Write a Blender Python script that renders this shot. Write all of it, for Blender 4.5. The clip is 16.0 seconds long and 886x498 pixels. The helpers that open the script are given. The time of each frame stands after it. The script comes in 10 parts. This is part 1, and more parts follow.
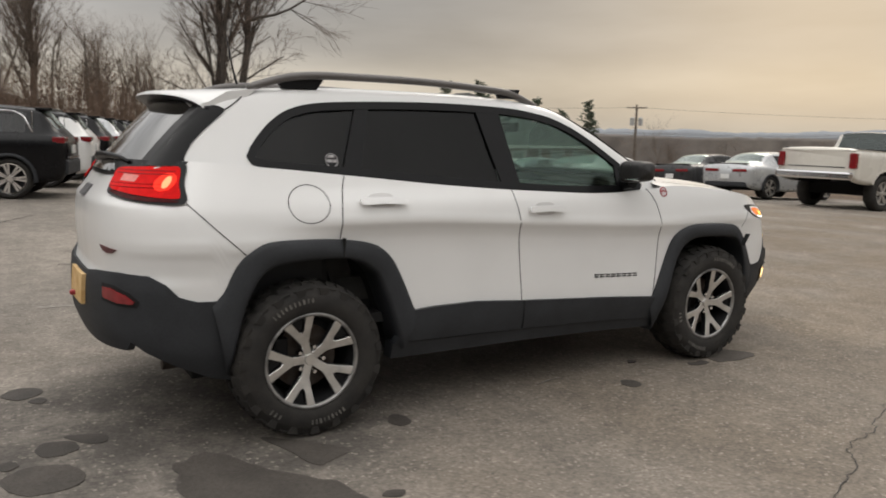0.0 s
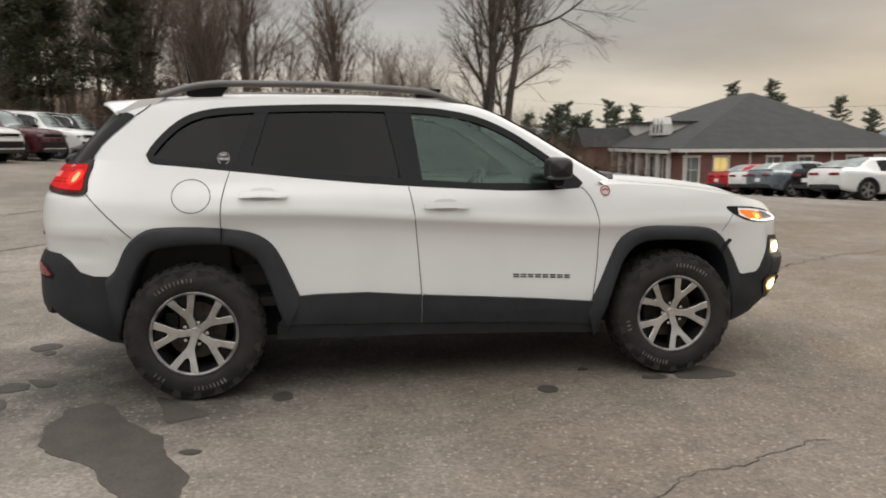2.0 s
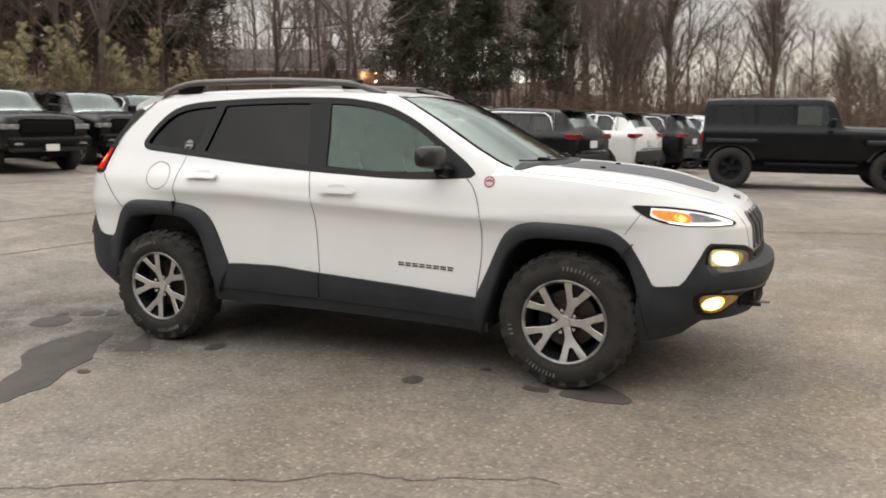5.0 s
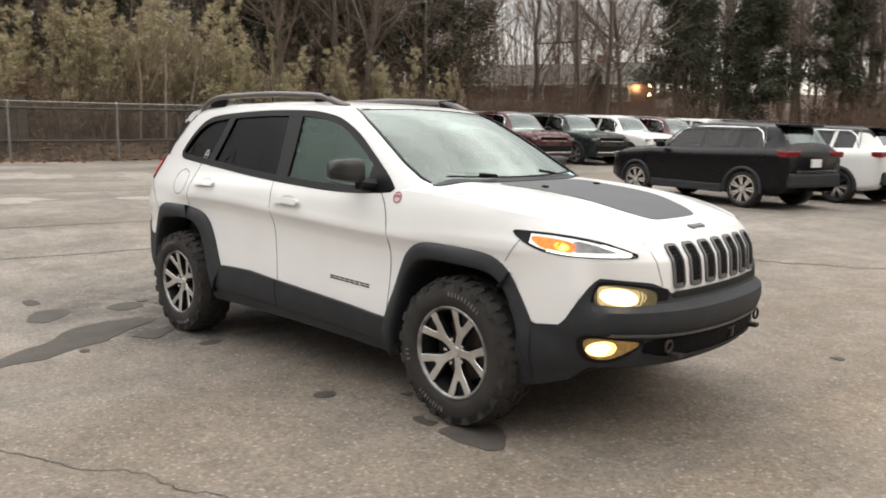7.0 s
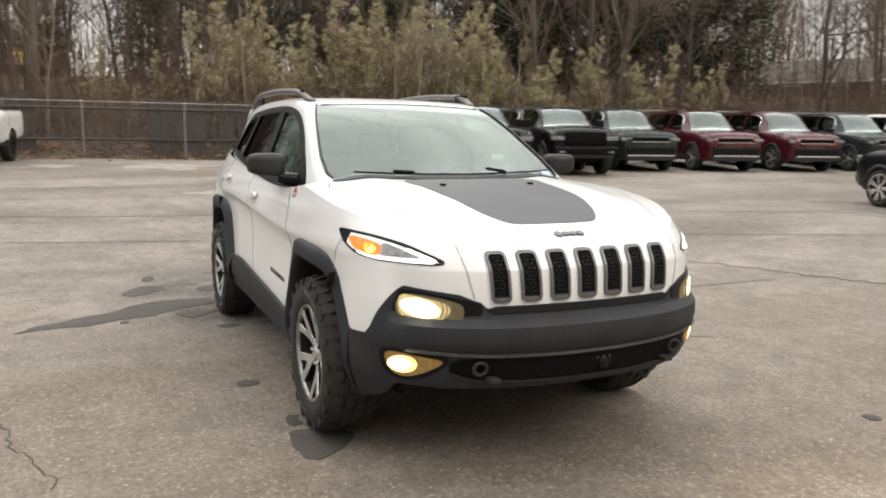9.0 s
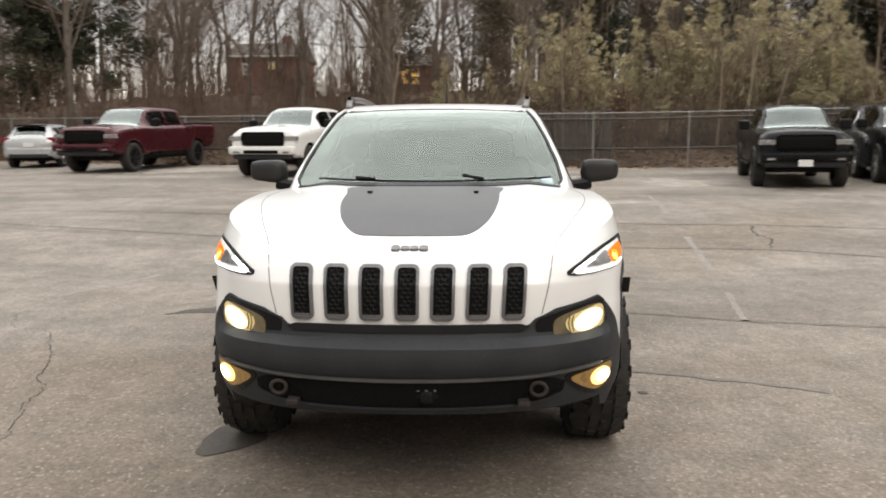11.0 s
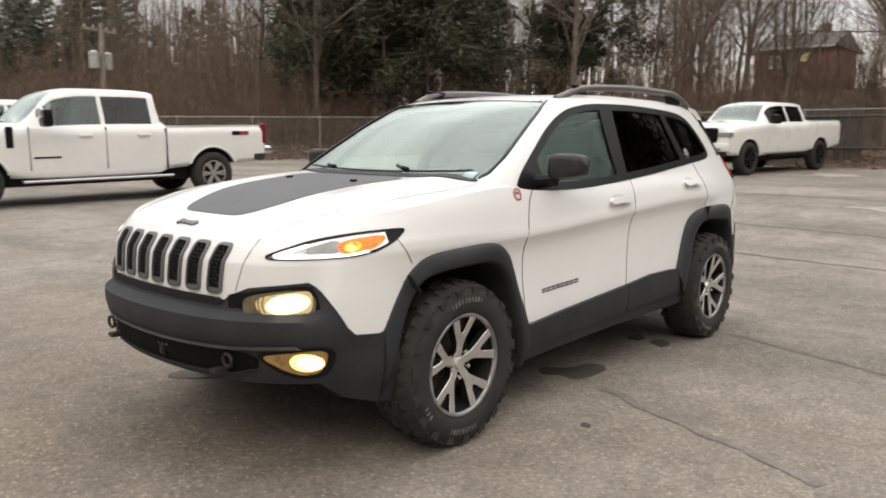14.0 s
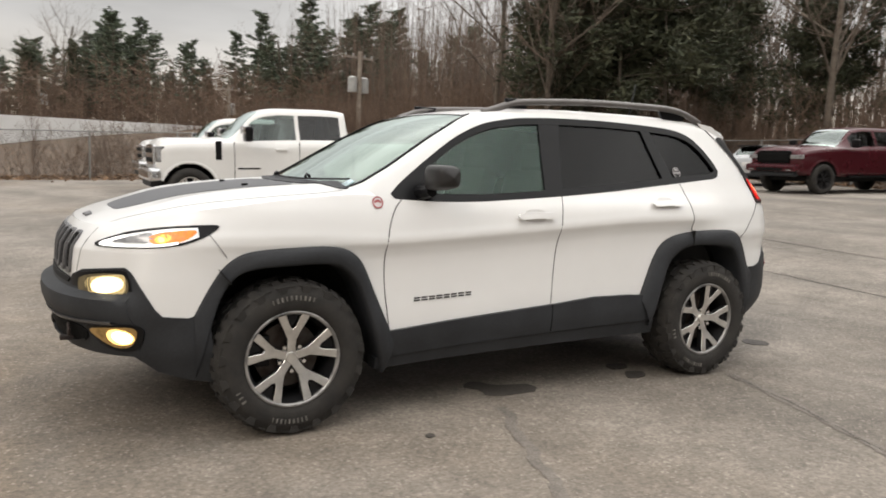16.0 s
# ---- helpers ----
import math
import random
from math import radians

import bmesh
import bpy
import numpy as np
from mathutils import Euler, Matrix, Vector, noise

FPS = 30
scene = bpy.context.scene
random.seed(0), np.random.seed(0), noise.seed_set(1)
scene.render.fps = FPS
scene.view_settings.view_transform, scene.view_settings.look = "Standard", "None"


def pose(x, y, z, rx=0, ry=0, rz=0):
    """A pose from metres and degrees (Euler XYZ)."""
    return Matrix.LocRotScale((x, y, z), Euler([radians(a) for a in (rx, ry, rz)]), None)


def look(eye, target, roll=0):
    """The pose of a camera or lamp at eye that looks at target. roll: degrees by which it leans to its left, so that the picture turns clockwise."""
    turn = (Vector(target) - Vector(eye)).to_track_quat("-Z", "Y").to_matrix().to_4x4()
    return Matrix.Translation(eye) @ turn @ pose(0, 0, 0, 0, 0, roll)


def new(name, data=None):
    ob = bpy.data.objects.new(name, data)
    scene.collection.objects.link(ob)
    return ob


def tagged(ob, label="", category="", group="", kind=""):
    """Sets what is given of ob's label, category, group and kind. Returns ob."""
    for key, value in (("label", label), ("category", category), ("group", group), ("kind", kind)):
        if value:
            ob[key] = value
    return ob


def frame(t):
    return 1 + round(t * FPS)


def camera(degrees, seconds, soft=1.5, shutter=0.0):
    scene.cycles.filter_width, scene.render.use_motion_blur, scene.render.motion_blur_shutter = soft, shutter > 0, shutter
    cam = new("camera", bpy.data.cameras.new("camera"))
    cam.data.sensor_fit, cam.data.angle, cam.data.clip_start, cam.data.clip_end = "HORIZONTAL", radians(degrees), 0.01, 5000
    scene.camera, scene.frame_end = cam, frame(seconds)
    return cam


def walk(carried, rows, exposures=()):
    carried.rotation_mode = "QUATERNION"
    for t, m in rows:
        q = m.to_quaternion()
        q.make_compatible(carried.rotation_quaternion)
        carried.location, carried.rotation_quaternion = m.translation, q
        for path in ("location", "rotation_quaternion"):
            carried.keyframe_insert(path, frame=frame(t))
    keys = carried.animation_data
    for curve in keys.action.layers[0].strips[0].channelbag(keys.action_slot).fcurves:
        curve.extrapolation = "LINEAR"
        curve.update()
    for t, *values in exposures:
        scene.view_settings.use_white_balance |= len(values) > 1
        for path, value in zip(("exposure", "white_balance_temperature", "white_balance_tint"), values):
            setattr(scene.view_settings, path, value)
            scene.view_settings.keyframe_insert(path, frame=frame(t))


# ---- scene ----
# ---------------------------------------------------------------- camera
cam = camera(59.6, 16.0, soft=1.8, shutter=0.4)
PATH = [
    (0, (-2.654, -4.18, 1.427), (-1.629, -2.489, 1.13), 1.0),
    (0.5, (-2.205, -4.491, 1.425), (-1.329, -2.717, 1.128), 1.0),
    (1, (-1.731, -4.718, 1.42), (-1.009, -2.875, 1.128), 0.6),
    (1.5, (-1.244, -4.96, 1.412), (-0.706, -3.055, 1.125), 0.1),
    (2, (-0.748, -5.054, 1.398), (-0.408, -3.104, 1.112), -0.1),
    (2.5, (-0.222, -5.162, 1.393), (-0.09, -3.187, 1.105), -0.1),
    (3, (0.3, -5.171, 1.37), (0.23, -3.195, 1.069), -0.1),
    (3.5, (0.813, -5.155, 1.382), (0.561, -3.196, 1.07), -0.2),
    (6, (3.178, -4.262, 1.377), (2.086, -2.612, 1.085), -0.3),
    (6.5, (3.531, -3.926, 1.371), (2.29, -2.384, 1.086), -0.1),
    (7, (3.859, -3.539, 1.373), (2.483, -2.114, 1.101), 0.2),
    (7.5, (4.169, -3.143, 1.375), (2.674, -1.841, 1.108), 0.8),
    (8, (4.439, -2.708, 1.364), (2.83, -1.555, 1.083), 0.6),
    (8.5, (4.692, -2.271, 1.346), (2.983, -1.27, 1.066), 0.5),
    (11, (4.959, 0.246, 1.334), (2.976, 0.159, 1.082), -0.2),
    (11.5, (4.902, 0.699, 1.348), (2.945, 0.385, 1.079), -0.8),
    (12, (4.8, 1.198, 1.344), (2.889, 0.672, 1.081), -0.8),
    (12.5, (4.626, 1.657, 1.352), (2.783, 0.925, 1.093), -0.8),
    (13, (4.438, 2.134, 1.348), (2.688, 1.201, 1.092), -0.7),
    (13.5, (4.156, 2.56, 1.335), (2.523, 1.434, 1.081), -0.1),
    (14, (3.906, 2.981, 1.319), (2.413, 1.678, 1.053), 0.8),
    (14.5, (3.595, 3.346, 1.304), (2.229, 1.91, 1.036), 1.6),
    (15, (3.255, 3.693, 1.305), (2.016, 2.143, 1.054), 2.1),
    (15.5, (2.91, 4.013, 1.306), (1.788, 2.374, 1.069), 2.2),
    (16, (2.51, 4.283, 1.309), (1.528, 2.556, 1.082), 2.1),
]
walk(cam, [(t, look(eye, target, roll)) for t, eye, target, roll in PATH], exposures=[(0, -0.25, 6600, 10), (1.5, -0.17, 6600, 10), (3.5, 0.06, 6600, 10), (6, 0.28, 6600, 10), (8, 0.35, 6600, 10), (11, 0.26, 6600, 10), (14.5, 0.16, 6600, 10), (16, 0.16, 6600, 10)])

# ---------------------------------------------------------------- light
SUN_ELEV, SUN_AZ = 22.0, 58.0       # degrees; azimuth counted from +y towards +x
world = bpy.data.worlds.new("sky")
scene.world = world
world.use_nodes = True
wn, wl = world.node_tree.nodes, world.node_tree.links
wn.clear()
w_out = wn.new("ShaderNodeOutputWorld")
w_bg = wn.new("ShaderNodeBackground")
w_sky = wn.new("ShaderNodeTexSky")
w_sky.sky_type, w_sky.sun_disc = "NISHITA", False
w_sky.sun_elevation, w_sky.sun_rotation = radians(SUN_ELEV), radians(SUN_AZ)
w_sky.air_density, w_sky.dust_density, w_sky.ozone_density = 1.0, 4.0, 1.0
w_co = wn.new("ShaderNodeTexCoord")
w_sep = wn.new("ShaderNodeSeparateXYZ")
wl.new(w_co.outputs["Generated"], w_sep.inputs[0])
# cloud deck: luminance rises from the horizon to the zenith as under a closed overcast
w_ramp = wn.new("ShaderNodeValToRGB")
w_ramp.color_ramp.interpolation = "EASE"
CLOUDS = [(0.0, (0.70, 0.645, 0.56)), (0.055, (0.69, 0.635, 0.55)), (0.11, (0.43, 0.41, 0.388)), (0.155, (0.385, 0.376, 0.367)), (0.34, (0.46, 0.455, 0.45)), (0.6, (1.28, 1.26, 1.23)), (1.0, (1.64, 1.62, 1.59))]
while len(w_ramp.color_ramp.elements) < len(CLOUDS):
    w_ramp.color_ramp.elements.new(0.5)
for el, (p, c) in zip(w_ramp.color_ramp.elements, CLOUDS):
    el.position, el.color = p, (*c, 1)
wl.new(w_sep.outputs["Z"], w_ramp.inputs[0])
w_map = wn.new("ShaderNodeMapping")
w_map.inputs["Scale"].default_value = (1.6, 1.6, 7.0)
wl.new(w_co.outputs["Generated"], w_map.inputs[0])
w_noise = wn.new("ShaderNodeTexNoise")
w_noise.inputs["Scale"].default_value, w_noise.inputs["Detail"].default_value, w_noise.inputs["Roughness"].default_value = 1.7, 5.0, 0.5
wl.new(w_map.outputs[0], w_noise.inputs["Vector"])
w_mr = wn.new("ShaderNodeMapRange")
w_mr.inputs["From Min"].default_value, w_mr.inputs["From Max"].default_value = 0.25, 0.75
w_mr.inputs["To Min"].default_value, w_mr.inputs["To Max"].default_value = 0.72, 1.28
wl.new(w_noise.outputs[0], w_mr.inputs["Value"])
# the north-east is the greyest, the west the palest
w_y = wn.new("ShaderNodeMapRange")
w_y.inputs["From Min"].default_value, w_y.inputs["From Max"].default_value = -0.8, 0.8
w_y.inputs["To Min"].default_value, w_y.inputs["To Max"].default_value = 0.83, 2.1
w_dot = wn.new("ShaderNodeVectorMath")
w_dot.operation = "DOT_PRODUCT"
w_dot.inputs[1].default_value = (-0.9, -0.1, 0.0)
wl.new(w_co.outputs["Generated"], w_dot.inputs[0])
wl.new(w_dot.outputs["Value"], w_y.inputs["Value"])
w_m1 = wn.new("ShaderNodeMath")
w_m1.operation = "MULTIPLY"
wl.new(w_mr.outputs[0], w_m1.inputs[0])
wl.new(w_y.outputs[0], w_m1.inputs[1])
w_mul = wn.new("ShaderNodeVectorMath")
w_mul.operation = "SCALE"
wl.new(w_ramp.outputs[0], w_mul.inputs[0])
wl.new(w_m1.outputs[0], w_mul.inputs["Scale"])
w_sc = wn.new("ShaderNodeVectorMath")
w_sc.operation = "SCALE"
w_sc.inputs["Scale"].default_value = 0.075
wl.new(w_sky.outputs[0], w_sc.inputs[0])
w_mix = wn.new("ShaderNodeMix")
w_mix.data_type = "RGBA"
w_mix.inputs["Factor"].default_value = 0.86
wl.new(w_sc.outputs[0], w_mix.inputs["A"])
wl.new(w_mul.outputs[0], w_mix.inputs["B"])
wl.new(w_mix.outputs["Result"], w_bg.inputs["Color"])
w_bg.inputs["Strength"].default_value = 1.0
wl.new(w_bg.outputs[0], w_out.inputs[0])
sun_data = bpy.data.lights.new("sun", "SUN")
sun_data.energy, sun_data.angle, sun_data.color = 0.7, radians(25), (1.0, 0.93, 0.84)
sun = new("sun", sun_data)
_e, _a = radians(SUN_ELEV + 18), radians(SUN_AZ)
sun.matrix_world = look((math.sin(_a) * math.cos(_e) * 50, math.cos(_a) * math.cos(_e) * 50, math.sin(_e) * 50), (0, 0, 0))

# the parked car's lit lamps: two main beams and two fog lamps
for lx, ly, lz, watts, tint in ((2.30, 0.655, 0.715, 3, (1.0, 0.88, 0.62)), (2.30, 0.70, 0.49, 8, (1.0, 0.74, 0.40))):
    for side in (1, -1):
        spot_data = bpy.data.lights.new("car_lamp", "SPOT")
        spot_data.energy, spot_data.color, spot_data.spot_size, spot_data.spot_blend, spot_data.shadow_soft_size = watts, tint, radians(130), 1.0, 0.025
        new("car_lamp", spot_data).matrix_world = look((lx, side * ly, lz), (lx + 2.0, side * (ly + 0.15), lz - 0.55))

# ---------------------------------------------------------------- materials
def mat(name, base, rough=0.5, metal=0.0, var=0.0, scale=8.0, bump=0.0, bscale=60.0, coat=0.0, tint=None, spec=0.5, fine=0.0, emit=None, power=0.0, rand=0.0, rvar=0.0):
    m = bpy.data.materials.new(name)
    m.use_nodes = True
    n, l = m.node_tree.nodes, m.node_tree.links
    b = n["Principled BSDF"]
    b.inputs["Base Color"].default_value = (*base, 1)
    b.inputs["Roughness"].default_value, b.inputs["Metallic"].default_value = rough, metal
    b.inputs["Coat Weight"].default_value, b.inputs["Coat Roughness"].default_value = coat, 0.04
    b.inputs["Specular IOR Level"].default_value = spec
    if emit:
        b.inputs["Emission Color"].default_value, b.inputs["Emission Strength"].default_value = (*emit, 1), power
    co = n.new("ShaderNodeTexCoord")
    if var or tint or fine or rand:
        tex = n.new("ShaderNodeTexNoise")
        tex.inputs["Scale"].default_value, tex.inputs["Detail"].default_value = scale, 6.0
        l.new(co.outputs["Object"], tex.inputs["Vector"])
        other = tint or tuple(c * (1 - var) for c in base)
        mix = n.new("ShaderNodeMix")
        mix.data_type = "RGBA"
        mix.inputs["A"].default_value, mix.inputs["B"].default_value = (*base, 1), (*other, 1)
        mr = n.new("ShaderNodeMapRange")
        mr.inputs["From Min"].default_value, mr.inputs["From Max"].default_value = 0.36, 0.66
        l.new(tex.outputs[0], mr.inputs["Value"])
        l.new(mr.outputs[0], mix.inputs["Factor"])
        last = mix.outputs["Result"]
        if rvar:
            mr3 = n.new("ShaderNodeMapRange")
            mr3.inputs["To Min"].default_value, mr3.inputs["To Max"].default_value = max(0.02, rough - rvar), min(1, rough + rvar)
            l.new(tex.outputs[0], mr3.inputs["Value"])
            l.new(mr3.outputs[0], b.inputs["Roughness"])
        for amount, source in ((fine, "fine"), (rand, "rand")):
            if not amount:
                continue
            hsv = n.new("ShaderNodeHueSaturation")
            mr2 = n.new("ShaderNodeMapRange")
            mr2.inputs["To Min"].default_value, mr2.inputs["To Max"].default_value = 1 - amount, 1 + amount
            if source == "fine":
                t2 = n.new("ShaderNodeTexNoise")
                t2.inputs["Scale"].default_value, t2.inputs["Detail"].default_value = scale * 14, 3.0
                l.new(co.outputs["Object"], t2.inputs["Vector"])
                mr2.inputs["From Min"].default_value, mr2.inputs["From Max"].default_value = 0.3, 0.7
                l.new(t2.outputs[0], mr2.inputs["Value"])
            else:
                geo = n.new("ShaderNodeNewGeometry")
                l.new(geo.outputs["Random Per Island"], mr2.inputs["Value"])
            l.new(mr2.outputs[0], hsv.inputs["Value"])
            l.new(last, hsv.inputs["Color"])
            last = hsv.outputs[0]
        l.new(last, b.inputs["Base Color"])
    if bump:
        t3 = n.new("ShaderNodeTexNoise")
        t3.inputs["Scale"].default_value, t3.inputs["Detail"].default_value = bscale, 4.0
        l.new(co.outputs["Object"], t3.inputs["Vector"])
        bp = n.new("ShaderNodeBump")
        bp.inputs["Strength"].default_value, bp.inputs["Distance"].default_value = bump, 0.01
        l.new(t3.outputs[0], bp.inputs["Height"])
        l.new(bp.outputs[0], b.inputs["Normal"])
    return m


def glass(name, tint, rough=0.0, gloss=1.0, sheen=(1, 1, 1)):
    """A thin pane: it dims and tints what is behind it, and mirrors by Fresnel."""
    m = bpy.data.materials.new(name)
    m.use_nodes = True
    n, l = m.node_tree.nodes, m.node_tree.links
    n.clear()
    out, mix, tr, gl, lw, pw, ma = (n.new("ShaderNode" + k) for k in ("OutputMaterial", "MixShader", "BsdfTransparent", "BsdfGlossy", "LayerWeight", "Math", "Math"))
    tr.inputs[0].default_value = (*tint, 1)
    gl.inputs["Roughness"].default_value, gl.inputs["Color"].default_value = rough, (*sheen, 1)
    lw.inputs["Blend"].default_value = 0.5
    pw.operation, ma.operation = "POWER", "MULTIPLY_ADD"
    pw.inputs[1].default_value = 5.0
    ma.inputs[1].default_value, ma.inputs[2].default_value = 0.9 * gloss, 0.05 * gloss
    l.new(lw.outputs["Facing"], pw.inputs[0])
    l.new(pw.outputs[0], ma.inputs[0])
    l.new(ma.outputs[0], mix.inputs[0])
    l.new(tr.outputs[0], mix.inputs[1])
    l.new(gl.outputs[0], mix.inputs[2])
    l.new(mix.outputs[0], out.inputs[0])
    return m


def asphalt_material():
    """Old grey asphalt: fine stones, broad blotches, rusty and wet stains."""
    m = mat("old_asphalt", (0.2, 0.19, 0.18), 0.85, spec=0.35)
    n, l = m.node_tree.nodes, m.node_tree.links
    b = n["Principled BSDF"]
    co = n.new("ShaderNodeTexCoord")

    def noise_tex(scale, detail=5.0, rough=0.55, sx=1.0, sy=1.0):
        mp = n.new("ShaderNodeMapping")
        mp.inputs["Scale"].default_value = (sx, sy, 1)
        l.new(co.outputs["Object"], mp.inputs[0])
        t = n.new("ShaderNodeTexNoise")
        t.inputs["Scale"].default_value, t.inputs["Detail"].default_value, t.inputs["Roughness"].default_value = scale, detail, rough
        l.new(mp.outputs[0], t.inputs["Vector"])
        return t.outputs[0]

    def span(value, lo, hi, a=0.0, c=1.0):
        mr = n.new("ShaderNodeMapRange")
        for key, v in (("From Min", lo), ("From Max", hi), ("To Min", a), ("To Max", c)):
            mr.inputs[key].default_value = v
        l.new(value, mr.inputs["Value"])
        return mr.outputs[0]

    def blend(fac, a, c):
        mx = n.new("ShaderNodeMix")
        mx.data_type = "RGBA"
        for key, v in (("A", a), ("B", c)):
            if isinstance(v, tuple):
                mx.inputs[key].default_value = (*v, 1)
            else:
                l.new(v, mx.inputs[key])
        l.new(fac, mx.inputs["Factor"])
        return mx.outputs["Result"]

    col = blend(span(noise_tex(0.4, 7.0, 0.6, 1.6, 0.7), 0.40, 0.62), ASPHALT_A, ASPHALT_B)
    col = blend(span(noise_tex(1.9, 7.0, 0.65, 0.55, 1.0), 0.46, 0.72, 0, 0.75), col, ASPHALT_C)
    col = blend(span(noise_tex(0.16, 5.0, 0.55), 0.54, 0.70, 0, 0.65), col, ASPHALT_D)
    # rusty run-off ahead of the parked car
    mp = n.new("ShaderNodeMapping")
    mp.vector_type = "TEXTURE"
    mp.inputs["Location"].default_value, mp.inputs["Scale"].default_value = (10.5, 2.5, 0), (13.0, 10.0, 3.0)
    gr = n.new("ShaderNodeTexGradient")
    gr.gradient_type = "SPHERICAL"
    l.new(co.outputs["Object"], mp.inputs[0])
    l.new(mp.outputs[0], gr.inputs[0])
    ml = n.new("ShaderNodeMath")
    ml.operation = "MULTIPLY"
    l.new(span(gr.outputs["Fac"], 0.0, 0.5), ml.inputs[0])
    l.new(span(noise_tex(0.8, 6.0, 0.6), 0.32, 0.58, 0.15, 0.95), ml.inputs[1])
    col = blend(ml.outputs[0], col, ASPHALT_D)
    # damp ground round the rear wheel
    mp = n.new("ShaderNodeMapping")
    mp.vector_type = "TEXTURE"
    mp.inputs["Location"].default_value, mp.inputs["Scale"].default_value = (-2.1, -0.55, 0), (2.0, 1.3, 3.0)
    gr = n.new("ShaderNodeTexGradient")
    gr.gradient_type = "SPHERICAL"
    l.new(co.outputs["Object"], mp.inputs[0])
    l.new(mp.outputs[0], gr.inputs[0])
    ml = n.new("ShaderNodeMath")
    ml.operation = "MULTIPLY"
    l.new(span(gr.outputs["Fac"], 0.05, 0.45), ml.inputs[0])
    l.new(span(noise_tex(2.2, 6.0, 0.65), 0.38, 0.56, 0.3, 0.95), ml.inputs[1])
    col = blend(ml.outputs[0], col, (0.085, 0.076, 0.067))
    vor = n.new("ShaderNodeTexVoronoi")
    vor.inputs["Scale"].default_value = 75.0
    l.new(co.outputs["Object"], vor.inputs["Vector"])
    sep = n.new("ShaderNodeSeparateColor")
    l.new(vor.outputs["Color"], sep.inputs[0])
    hsv = n.new("ShaderNodeHueSaturation")
    l.new(span(sep.outputs[0], 0.0, 1.0, 0.82, 1.18), hsv.inputs["Value"])
    l.new(col, hsv.inputs["Color"])
    hsv2 = n.new("ShaderNodeHueSaturation")
    l.new(span(noise_tex(30.0, 6.0, 0.8), 0.32, 0.68, 0.70, 1.30), hsv2.inputs["Value"])
    l.new(hsv.outputs[0], hsv2.inputs["Color"])
    hsv3 = n.new("ShaderNodeHueSaturation")
    l.new(span(noise_tex(5.0, 5.0, 0.7), 0.34, 0.66, 0.84, 1.16), hsv3.inputs["Value"])
    l.new(hsv2.outputs[0], hsv3.inputs["Color"])
    # pale stones worn bare
    flecks = blend(span(sep.outputs[1], 0.955, 0.965, 0, 0.42), hsv3.outputs[0], (0.42, 0.375, 0.32))
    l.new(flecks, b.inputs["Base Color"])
    l.new(span(noise_tex(0.5, 5.0), 0.3, 0.7, 0.72, 0.95), b.inputs["Roughness"])
    bp = n.new("ShaderNodeBump")
    bp.inputs["Strength"].default_value, bp.inputs["Distance"].default_value = 0.4, 0.005
    l.new(vor.outputs["Distance"], bp.inputs["Height"])
    l.new(bp.outputs[0], b.inputs["Normal"])
    return m


ASPHALT_A, ASPHALT_B, ASPHALT_C, ASPHALT_D = (0.252, 0.223, 0.193), (0.152, 0.135, 0.117), (0.140, 0.124, 0.107), (0.160, 0.127, 0.094)
M_ASPHALT = asphalt_material()
M_STAIN = mat("oil_stain", (0.055, 0.047, 0.040), 0.75, var=0.35, scale=9, bump=0.3, bscale=120)
M_DAMP = mat("damp_asphalt", (0.072, 0.062, 0.053), 0.8, var=0.3, scale=5, bump=0.4, bscale=110, fine=0.2)
M_PALE = mat("pale_sandy_dust", (0.34, 0.31, 0.272), 0.9, tint=(0.22, 0.197, 0.172), scale=3.5, fine=0.18, bump=0.3, bscale=90)
M_SEAMBAND = mat("stained_seam_asphalt", (0.135, 0.118, 0.102), 0.85, tint=(0.19, 0.167, 0.145), scale=7, fine=0.3, bump=0.3, bscale=100)
M_CRACK = mat("crack_tar", (0.05, 0.046, 0.042), 0.9, var=0.3, scale=12)
M_LINE = mat("worn_line_paint", (0.265, 0.245, 0.22), 0.85, tint=(0.19, 0.17, 0.15), scale=14, fine=0.15)
M_WHITE = mat("white_car_paint", (0.775, 0.772, 0.765), 0.32, coat=0.6, var=0.035, scale=3.0, rvar=0.05)
M_PLASTIC = mat("dark_grained_plastic", (0.029, 0.031, 0.035), 0.6, var=0.25, scale=7, bump=0.15, bscale=420, fine=0.1, spec=0.3)
M_BLACK = mat("gloss_black_trim", (0.007, 0.007, 0.008), 0.3, var=0.2, scale=10, spec=0.2)
M_SEAM = mat("seam_shadow_gap", (0.05, 0.05, 0.05), 0.8, var=0.2, scale=20)
M_SEAMPALE = mat("pale_seam_gap", (0.26, 0.26, 0.26), 0.7, var=0.2, scale=20)
M_DEEP = mat("black_liner_and_gap_shade", (0.005, 0.005, 0.005), 0.9, var=0.3, scale=9)
M_GREYTRIM = mat("satin_grey_trim", (0.155, 0.155, 0.16), 0.42, metal=0.5, var=0.15, scale=12)
M_RAIL = mat("satin_rail_grey", (0.16, 0.15, 0.145), 0.45, metal=0.4, var=0.15, scale=9)
M_RUBBER = mat("dusty_tyre_rubber", (0.015, 0.0137, 0.0127), 0.85, tint=(0.028, 0.025, 0.022), scale=14, bump=0.25, bscale=160, fine=0.15)
M_RIM = mat("machined_alloy", (0.66, 0.645, 0.62), 0.30, metal=0.8, var=0.2, scale=16, fine=0.08)
M_RIMDARK = mat("dark_rim_paint", (0.011, 0.011, 0.012), 0.5, var=0.3, scale=15, spec=0.2)
